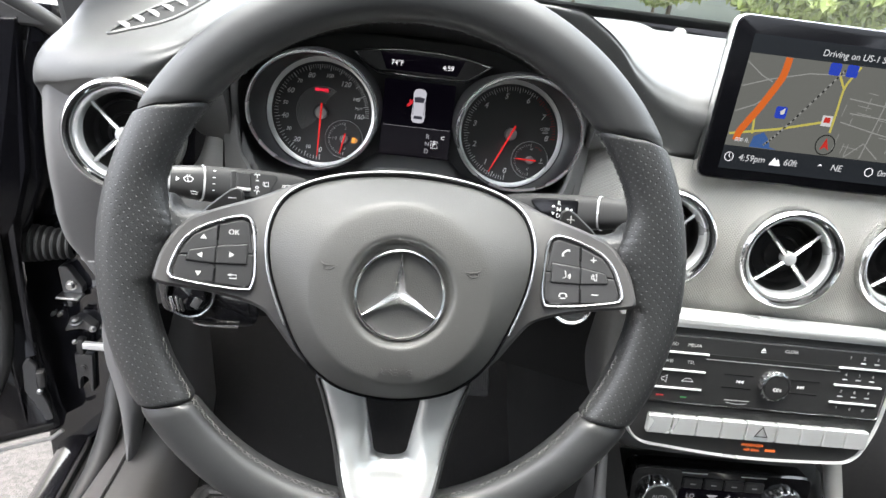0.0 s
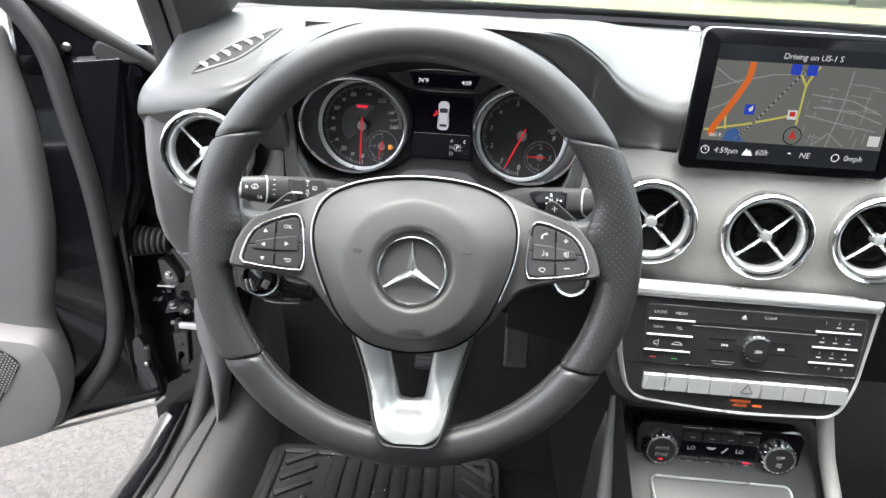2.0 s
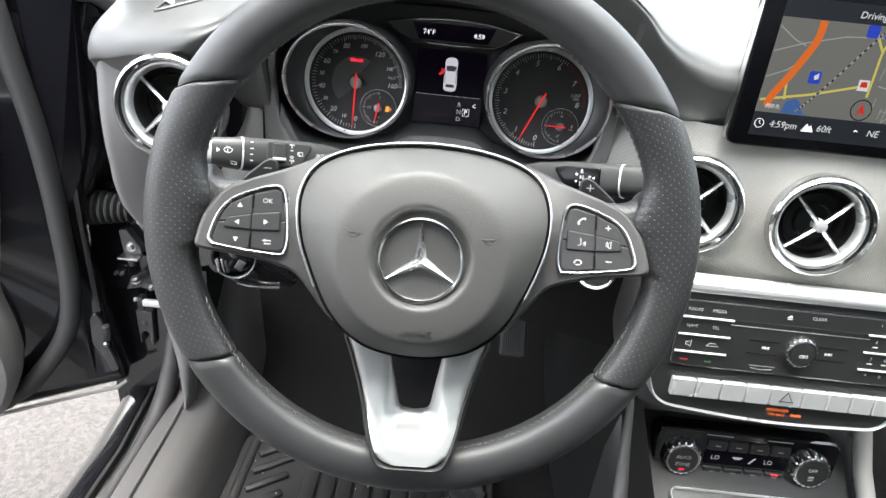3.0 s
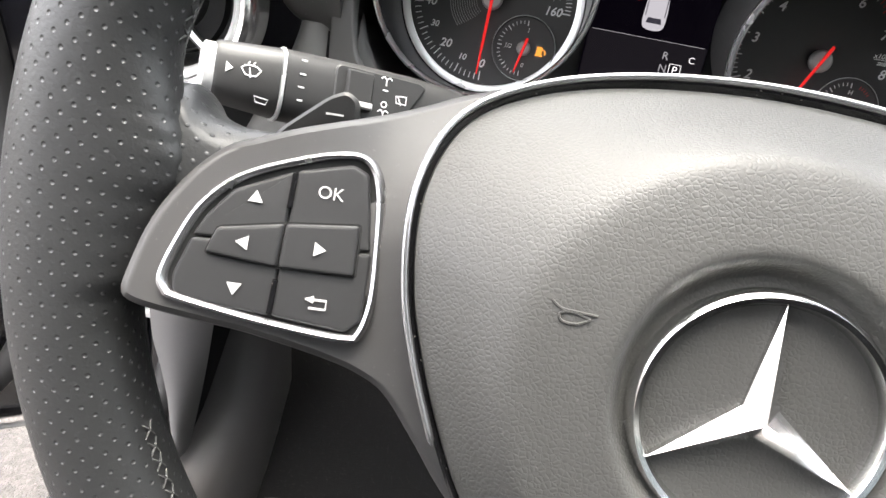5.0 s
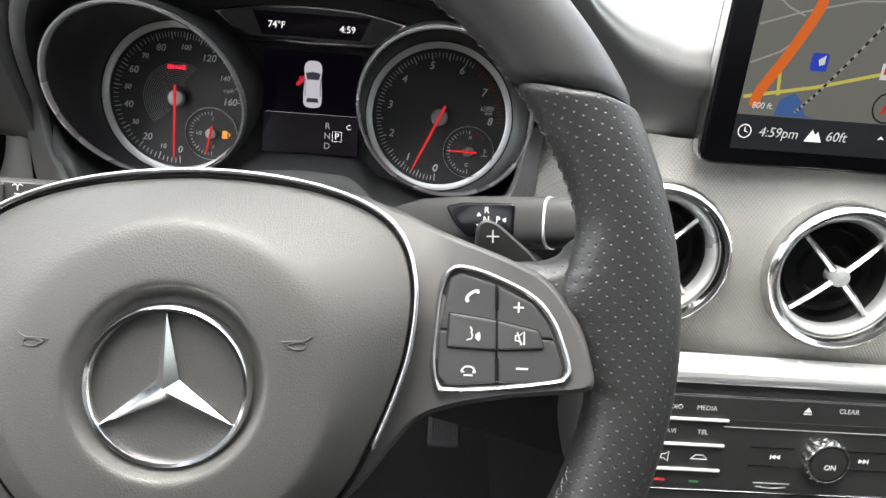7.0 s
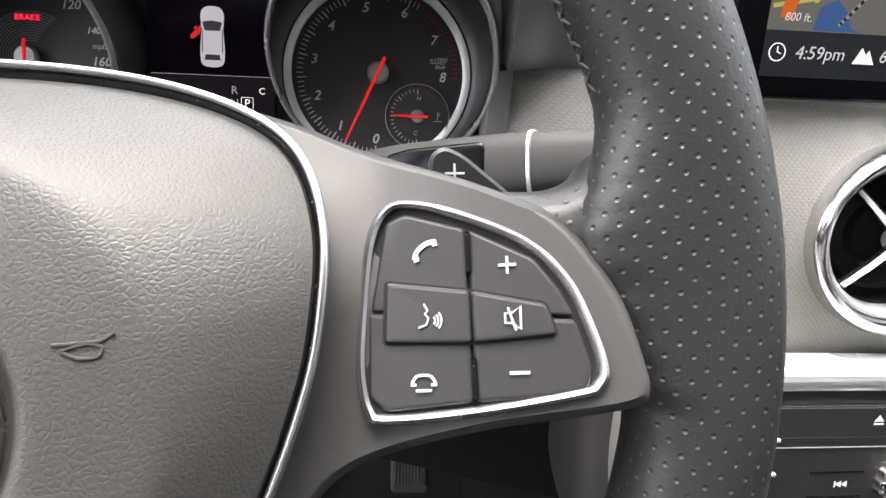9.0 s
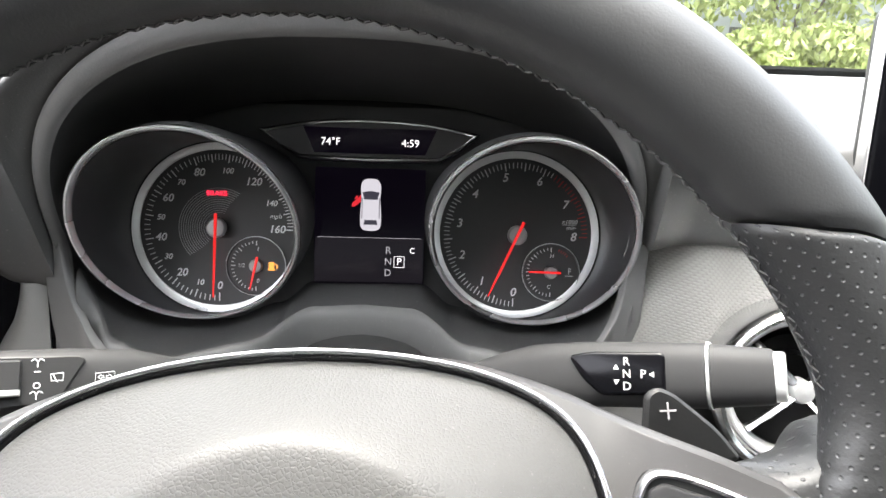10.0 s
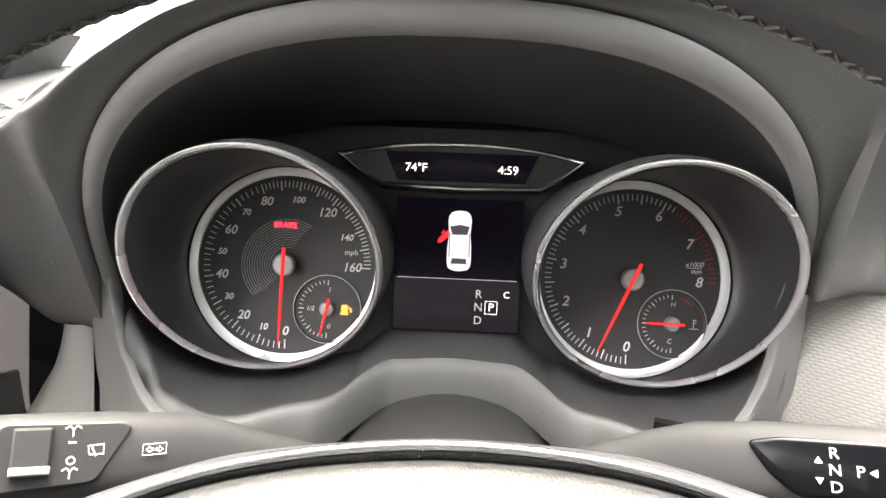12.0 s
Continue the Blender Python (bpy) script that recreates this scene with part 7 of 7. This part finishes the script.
hg = thing("door_hinge", "dark painted lower door hinge with washer and pin", "door hinge", group="door hinges")
part("leaf", plate(rounded([(-0.4460, 0.6215), (-0.4385, 0.6370), (-0.4290, 0.6450), (-0.4190, 0.6440), (-0.4040, 0.6325), (-0.4060, 0.6245), (-0.4250, 0.6275)], 0.003), [(0, -0.014), (0, 0.006), (0.0015, 0.008)], m=HP(0.425)), HINGE, hg, "dark grey cast leaf")
part("washer", lathe([(0.0085, 0), (0.0085, 0.003), (0.006, 0.004), (0.006, 0.0075), (0.004, 0.009), (0, 0.009)], 24, m=Matrix.Translation((-0.4270, 0.415, 0.640)) @ pose(0, 0, 0, 25)), HINGE, hg, "round washer with pin head")
stud(hg, -0.4065, 0.6305, 0.417, 0.0032, 0.005)
part("arm", plate(rounded([(-0.470, 0.655), (-0.446, 0.655), (-0.444, 0.615), (-0.470, 0.612)], 0.004), [(0, -0.008), (0, 0.0), (0.001, 0.001)], m=HP(0.432)), PAINT, hg, "glossy black arm")
# two bright studs added in place of glints on the black arm
for x in (-0.4640, -0.4555):
    stud(hg, x, 0.6410, 0.431, 0.0022, 0.006, STEEL, "small bright stud standing in for a glint")

strap = thing("check_strap", "bright steel door check strap in a black bracket", "door check strap")
bm = bmesh.new()
block(bm, (-0.4035, 0.413, 0.6055), (0.036, 0.007, 0.0105), 0.0015)
part("bar", bm, SATIN, strap, "bright steel bar")
bm = bmesh.new()
block(bm, (-0.4240, 0.416, 0.603), (0.010, 0.014, 0.024), 0.003)
part("pivot", bm, BLACKPL, strap, "black pivot block")
stud(strap, -0.4290, 0.6120, 0.410, 0.0024, 0.004)
fork_pts = [(-0.4405, 0.5810), (-0.4155, 0.5825), (-0.4190, 0.5195), (-0.4225, 0.5195)] + [(-0.4300 + 0.0062 * math.cos(radians(a)), 0.5370 + 0.0080 * math.sin(radians(a))) for a in (10, 50, 90, 130, 170)] + [(-0.4370, 0.5215), (-0.4400, 0.5225)]
part("bracket", plate(rounded(fork_pts, 0.0012, 3), [(0, -0.010), (0, 0.003), (0.0008, 0.004)], m=HP(0.428)), HINGE, strap, "forked dark grey bracket")
stud(strap, -0.4290, 0.5600, 0.4235, 0.0040, 0.003, HINGE, "painted bolt")

# ---- body shell at the opening ----
def solid(name, rings, mat, label, cat, smooth=True):
    bm = bmesh.new()
    loft(bm, [[Vector(p) for p in r] for r in rings], cap_first=True, cap_last=True)
    return tagged(part(name, bm, mat, None, smooth=smooth), label, cat, kind="structure")


POSTGREY = surface("post_trim", (0.040, 0.040, 0.039), 0.6, grain=0.2, size=0.0012, var=0.1)
solid("wall_hinge_post", [[(-0.500, 0.44, z), (-0.345 + d, 0.425, z), (-0.330 + d, 0.62, z), (-0.500, 0.66, z)] for z, d in ((0.30, 0.0), (0.60, 0.0), (0.84, 0.0), (1.045, 0.02))], PAINT, "glossy black painted hinge post", "body post", smooth=False)
POST = [(0.375, 1.00, -0.382, -0.335), (0.360, 1.06, -0.384, -0.325), (0.345, 1.12, -0.390, -0.268), (0.19, 1.25, -0.435, -0.335), (0.03, 1.40, -0.475, -0.395), (-0.10, 1.47, -0.495, -0.42)]
solid("wall_windscreen_post", [[(a + 0.036, y + 0.004, z), (a + 0.060, y - 0.016, z), (b, y + 0.010, z), (b, y + 0.06, z), (a + 0.036, y + 0.06, z)] for y, z, a, b in POST], POSTGREY, "dark grey windscreen post trim", "body post")
solid("wall_post_outer", [[(a, y + 0.012, z), (a + 0.012, y, z), (a + 0.034, y, z), (a + 0.0355, y + 0.065, z), (a + 0.004, y + 0.07, z)] for y, z, a, b in POST], RUBBER, "black rubber-edged outer windscreen post", "body post")
# rocker and sill
SILL = [(0.54, -0.352), (0.48, -0.349), (0.40, -0.346), (0.28, -0.343), (0.10, -0.341), (-0.20, -0.340), (-0.70, -0.340)]
SILLGREY = surface("sill_plastic", (0.075, 0.073, 0.072), 0.5, grain=0.2, size=0.0012, var=0.10)
sill = thing("sill_cover", "grey grained plastic sill cover with a dark groove", "sill cover")


def sill_run(prof):
    bm = bmesh.new()
    rings = []
    for p in spline(SILL, 6, False):
        y, x = p.x, p.y
        up = smooth_table(y, [(-0.8, 0.0), (0.34, 0.0), (0.375, 0.003), (0.405, 0.014), (0.425, 0.033), (0.445, 0.062), (0.48, 0.115), (0.55, 0.20)])[0]
        rings.append([Vector((x + dx, y, z + (up if z > 0.40 else 0))) for dx, z in prof])
    loft(bm, rings, closed=False)
    return bm


part("inner_cover", sill_run([(0.075, 0.375), (0.060, 0.420), (0.046, 0.452), (0.030, 0.463), (0.010, 0.464), (-0.004, 0.4635), (-0.0052, 0.4615)]), SILLGREY, sill, "grey grained cover")
part("groove", sill_run([(-0.0045, 0.4600), (-0.0100, 0.4590)]), GAP, sill, "dark groove")
part("outer_edge", sill_run([(-0.0088, 0.4610), (-0.010, 0.4628), (-0.030, 0.458), (-0.040, 0.448), (-0.046, 0.410)]), SILLGREY, sill, "grey outer edge")
rk = thing("rocker_panel", "glossy black door step of the car body", "rocker panel")


def rocker_run(prof, ys=((0.62, -0.045), (0.50, -0.030), (0.42, -0.012), (0.30, 0.0), (-0.8, 0.0))):
    bm = bmesh.new()
    loft(bm, [[Vector((x + dx, y, z)) for x, z in prof] for y, dx in ys], closed=False)
    return bm


part("channel", rocker_run([(-0.360, 0.425), (-0.388, 0.416), (-0.420, 0.414), (-0.426, 0.424)]), GAP, rk, "dark channel beside the sill")
part("step", rocker_run([(-0.4262, 0.420), (-0.428, 0.4285), (-0.433, 0.4310), (-0.455, 0.4225), (-0.470, 0.408), (-0.485, 0.37), (-0.490, 0.22), (-0.40, 0.20)]), PAINT, rk, "black painted step")
part("step_seal", rocker_run([(-0.4215, 0.414), (-0.4215, 0.4255), (-0.4240, 0.4275), (-0.4262, 0.4265)]), RUBBER, rk, "black rubber edging")
sp = thing("scuff_plate", "black ribbed scuff plate on the door step", "scuff plate")
bm = bmesh.new()
block(bm, (-0.4030, -0.10, 0.4165), (0.028, 0.70, 0.005), 0.002)
part("base", bm, BLACKPL, sp)
for i in range(5):
    bm = bmesh.new()
    block(bm, (-0.4130 + 0.005 * i, -0.10, 0.4200), (0.0028, 0.67, 0.003), 0.001)
    part("rib", bm, SILLGREY, sp)
bm = bmesh.new()
sweep([(-0.392, -0.7, 0.436), (-0.392, -0.2, 0.436), (-0.392, 0.10, 0.436), (-0.391, 0.28, 0.438), (-0.389, 0.345, 0.448), (-0.386, 0.380, 0.474), (-0.384, 0.405, 0.510), (-0.386, 0.418, 0.540), (-0.388, 0.422, 0.556)], [0.008, 0.008, 0.008, 0.010, 0.013, 0.014, 0.013, 0.010, 0.004], 12, bm=bm)
tagged(part("opening_seal", bm, RUBBER, None), "black rubber seal round the door opening", "rubber seal")
# kick panel in front of the sill
grid = [[Vector((-0.352 + 0.04 * k / 6, 0.36 + 0.26 * i / 10, 0.40 + 0.40 * k / 6)) for i in range(11)] for k in range(7)]
bm = bmesh.new()
loft(bm, grid, closed=False)
tagged(part("kick_panel", bm, FOOTSHADE, None), "kick panel beside the foot well, blackened for its shade", "kick panel")

# ---- foot well ----
mat_ = thing("floor_mat", "black rubber floor mat with raised ribs", "floor mat")
bm = bmesh.new()
out = rounded([(-0.262, -0.30), (0.128, -0.30), (0.122, 0.405), (-0.268, 0.395)], 0.03)
plate(out, [(0, 0.374), (0, 0.392), (0.003, 0.395)], bm)
part("sheet", bm, MATRUB, mat_)
part("border", band(inset(out, 0.012), 0.014, 0.394, 0.401), MATRUB, mat_)
for i in range(8):
    bm = bmesh.new()
    x = -0.1475 + 0.0262 * i
    block(bm, (x, 0.165, 0.3975), (0.0225, 0.41, 0.007), 0.003)
    part("rib", bm, MATRUB, mat_)
for sx, x0 in ((1, 0.112), (-1, -0.236)):
    for k in range(6):
        bm = bmesh.new()
        L = 0.064
        block(bm, (0, 0, 0), (L, 0.0115, 0.007), 0.0025, Matrix.Translation((x0 - sx * L * 0.42, 0.362 - 0.034 * k, 0.3975)) @ pose(0, 0, 0, 0, 0, -sx * 35))
        part("chevron", bm, MATRUB, mat_)
toe = [[Vector((-0.33 + 0.56 * i / 8, 0.40 + 0.34 * k / 8, 0.373 + 0.30 * (k / 8) ** 1.6)) for i in range(9)] for k in range(9)]
bm = bmesh.new()
loft(bm, toe, closed=False)
tagged(part("floor_toe_board", bm, CARPET, None), "black carpeted toe board", "floor", kind="structure")


PEDAL = surface("pedal_rubber", (0.042, 0.042, 0.042), 0.5, grain=0.2, size=0.0012, var=0.15)


def pedal(name, label, m, w, h, ribs, upright):
    p = thing(name, label, "pedal", m)
    part("pad", plate(rounded(rect(-w / 2, -h / 2, w / 2, h / 2), 0.006), [(0, -0.008), (0, 0.0), (0.002, 0.002)]), PEDAL, p)
    for i in range(ribs):
        f = (i + 0.5) / ribs - 0.5
        bm = bmesh.new()
        block(bm, (w * 0.86 * f if upright else 0, 0 if upright else h * 0.84 * f, 0.003), (w * 0.05, h * 0.86, 0.003) if upright else (w * 0.84, h * 0.07, 0.003), 0.0008)
        part("rib", bm, PEDAL, p)
    bm = bmesh.new()
    sweep([(0, h * 0.3, -0.012), (0, h * 0.8, -0.06), (0, h * 1.6 + 0.06, -0.10)], 0.009, 8, bm=bm)
    part("arm", bm, BLACKPL, p)


pedal("accelerator_pedal", "black ribbed accelerator pedal", Matrix.Translation((0.137, 0.504, 0.582)) @ pose(0, 0, 0, 52), 0.041, 0.112, 10, True)
pedal("brake_pedal", "black rubber brake pedal", Matrix.Translation((-0.006, 0.545, 0.500)) @ pose(0, 0, 0, 42), 0.074, 0.056, 5, False)
rest = thing("foot_rest", "black carpeted foot rest", "foot rest")
bm = bmesh.new()
block(bm, (-0.205, 0.52, 0.47), (0.10, 0.02, 0.24), 0.008, None)
bmesh.ops.rotate(bm, verts=bm.verts, cent=(-0.205, 0.52, 0.38), matrix=Matrix.Rotation(radians(-40), 3, "X"))
part("pad", bm, CARPET, rest)
# front seat edges are out of view; lint on the mat
bm = bmesh.new()
rl = random.Random(3)
for i in range(15):
    x, y = rl.uniform(-0.24, 0.10), rl.uniform(0.10, 0.37)
    block(bm, (x, y, 0.4025), (0.0011, 0.002 * rl.random() + 0.0008, 0.0006), 0.0, None)
tagged(part("floor_lint", bm, WHITE, None, smooth=False), "specks of pale lint on the floor mat", "lint", kind="stuff")

# ---- windscreen and outside ----
ws = thing("windscreen", "clear windscreen above the dashboard", "windscreen", kind="structure")
bm = bmesh.new()
loft(bm, [[Vector((-0.46 + 1.50 * i / 12, 0.70 - 0.06 * (abs(i - 6) / 6) ** 2, 1.075)) for i in range(13)], [Vector((-0.44 + 1.46 * i / 12, -0.22, 1.445)) for i in range(13)]], closed=False)
part("pane", bm, GLASS, ws)
bm = bmesh.new()
loft(bm, [[Vector((-0.44 + 1.44 * i / 12, y, z)) for i in range(13)] for y, z in ((0.668, 1.086), (0.625, 1.109), (0.6235, 1.1125), (0.629, 1.1125), (0.674, 1.088))], closed=False)
part("lower_frit", bm, BLACKPL, ws, "black band along the foot of the glass")
cowl = thing("bonnet", "glossy black car bonnet beyond the windscreen", "car bonnet")
bm = bmesh.new()
loft(bm, [[Vector((-0.48 + 1.52 * i / 16, y, z - 0.05 * (abs(i - 8) / 8) ** 2)) for i in range(17)] for y, z in ((0.72, 1.030), (0.90, 1.040), (1.3, 1.010), (1.65, 0.93), (1.80, 0.80), (1.82, 0.45))], closed=False)
part("skin", bm, PAINT, cowl)
bm = bmesh.new()
sweep([(-0.40, 0.73, 1.066), (0.2, 0.715, 1.078), (0.70, 0.73, 1.066)], 0.006, 8, bm=bm)
tagged(part("wiper", bm, BLACKPL, None), "black windscreen wiper at rest", "wiper")
GRASS = surface("grass", (0.12, 0.14, 0.06), 0.9, grain=1.0, size=0.05, var=0.5)
sheet("ground_lawn", -60, 90, 17.0, 70, 0.03, GRASS, "sunlit lawn with pale fallen leaves", "lawn")
LEAF = surface("leaf", (0.19, 0.235, 0.06), 0.6, var=0.5)
BARK = surface("bark", (0.09, 0.07, 0.05), 0.9, grain=1.0, size=0.03, var=0.3)
rt = random.Random(8)


def tree(x, y, h, r):
    t = thing("tree", "leafy green tree on the lawn", "tree", Matrix.Translation((x, y, 0)), "trees beyond the car park")
    bm = bmesh.new()
    sweep([(0, 0, 0), (0.05, 0, h * 0.3), (-0.04, 0.05, h * 0.6)], [0.14, 0.10, 0.05], 8, bm=bm)
    for k in range(6):
        a = k * 1.05
        sweep([(0, 0, h * 0.3), (r * 0.4 * math.cos(a), r * 0.4 * math.sin(a), h * 0.5), (r * 0.8 * math.cos(a), r * 0.8 * math.sin(a), h * 0.65)], [0.06, 0.035, 0.012], 6, bm=bm)
    part("trunk", bm, BARK, t)
    vs, fs = [], []
    for i in range(3600):
        a, c = rt.uniform(0, 6.283), rt.uniform(-1, 1)
        rad = r * (0.45 + 0.55 * rt.random()) * (1 + 0.25 * math.sin(3 * a + c * 4))
        p = Vector((rad * math.cos(a) * math.sqrt(1 - c * c), rad * math.sin(a) * math.sqrt(1 - c * c), h * 0.62 + c * h * 0.40))
        s = rt.uniform(0.12, 0.30)
        q = Euler((rt.uniform(0, 6), rt.uniform(0, 6), rt.uniform(0, 6))).to_matrix()
        b = len(vs)
        vs += [tuple(p + q @ Vector(v) * s) for v in ((-1, 0, 0), (0, -0.5, 0.1), (1, 0, 0), (0, 0.5, 0.1))]
        fs.append((b, b + 1, b + 2, b + 3))
    me = bpy.data.meshes.new("crown")
    me.from_pydata(vs, [], fs)
    tagged(part("crown", me, LEAF, t, smooth=False), kind="stuff")
    return t


for x, y, h, r in ((7.0, 19.5, 8.0, 2.6), (11.5, 20.5, 7.0, 2.2), (15.5, 19.0, 7.6, 2.4), (20.5, 21.0, 8.5, 2.8), (1.5, 23.0, 8.5, 2.8), (-6.5, 22.5, 8.0, 2.8), (9.2, 18.0, 2.2, 1.4), (13.4, 17.8, 2.0, 1.2), (4.0, 18.6, 2.4, 1.4), (17.0, 18.2, 2.1, 1.3), (-2.5, 18.4, 2.2, 1.3), (6.0, 17.9, 2.6, 1.5), (11.4, 18.3, 2.4, 1.5)):
    tree(1.5 * x, 1.5 * y, 1.5 * h, 1.5 * r)
wl_ = thing("house", "pale house wall far behind the trees", "house")
bm = bmesh.new()
block(bm, (12.0, 40.0, 4.5), (60.0, 8.0, 9.0), 0.0)
part("wall", bm, surface("pale_siding", (0.22, 0.25, 0.255), 0.8, var=0.08), wl_, smooth=False)
bm = bmesh.new()
loft(bm, [[Vector((-18.5, 35.5, 9.0)), Vector((42.5, 35.5, 9.0))], [Vector((-18.5, 40, 12.0)), Vector((42.5, 40, 12.0))], [Vector((-18.5, 44.5, 9.0)), Vector((42.5, 44.5, 9.0))]], closed=False)
part("roof", bm, surface("roof_shingle", (0.16, 0.15, 0.15), 0.9, var=0.2), wl_, smooth=False)
for i in range(7):
    bm = bmesh.new()
    block(bm, (-5 + 5.6 * i, 35.97, 3.2), (1.6, 0.10, 2.0), 0.0)
    part("window", bm, DARKGLOSS, wl_, smooth=False)
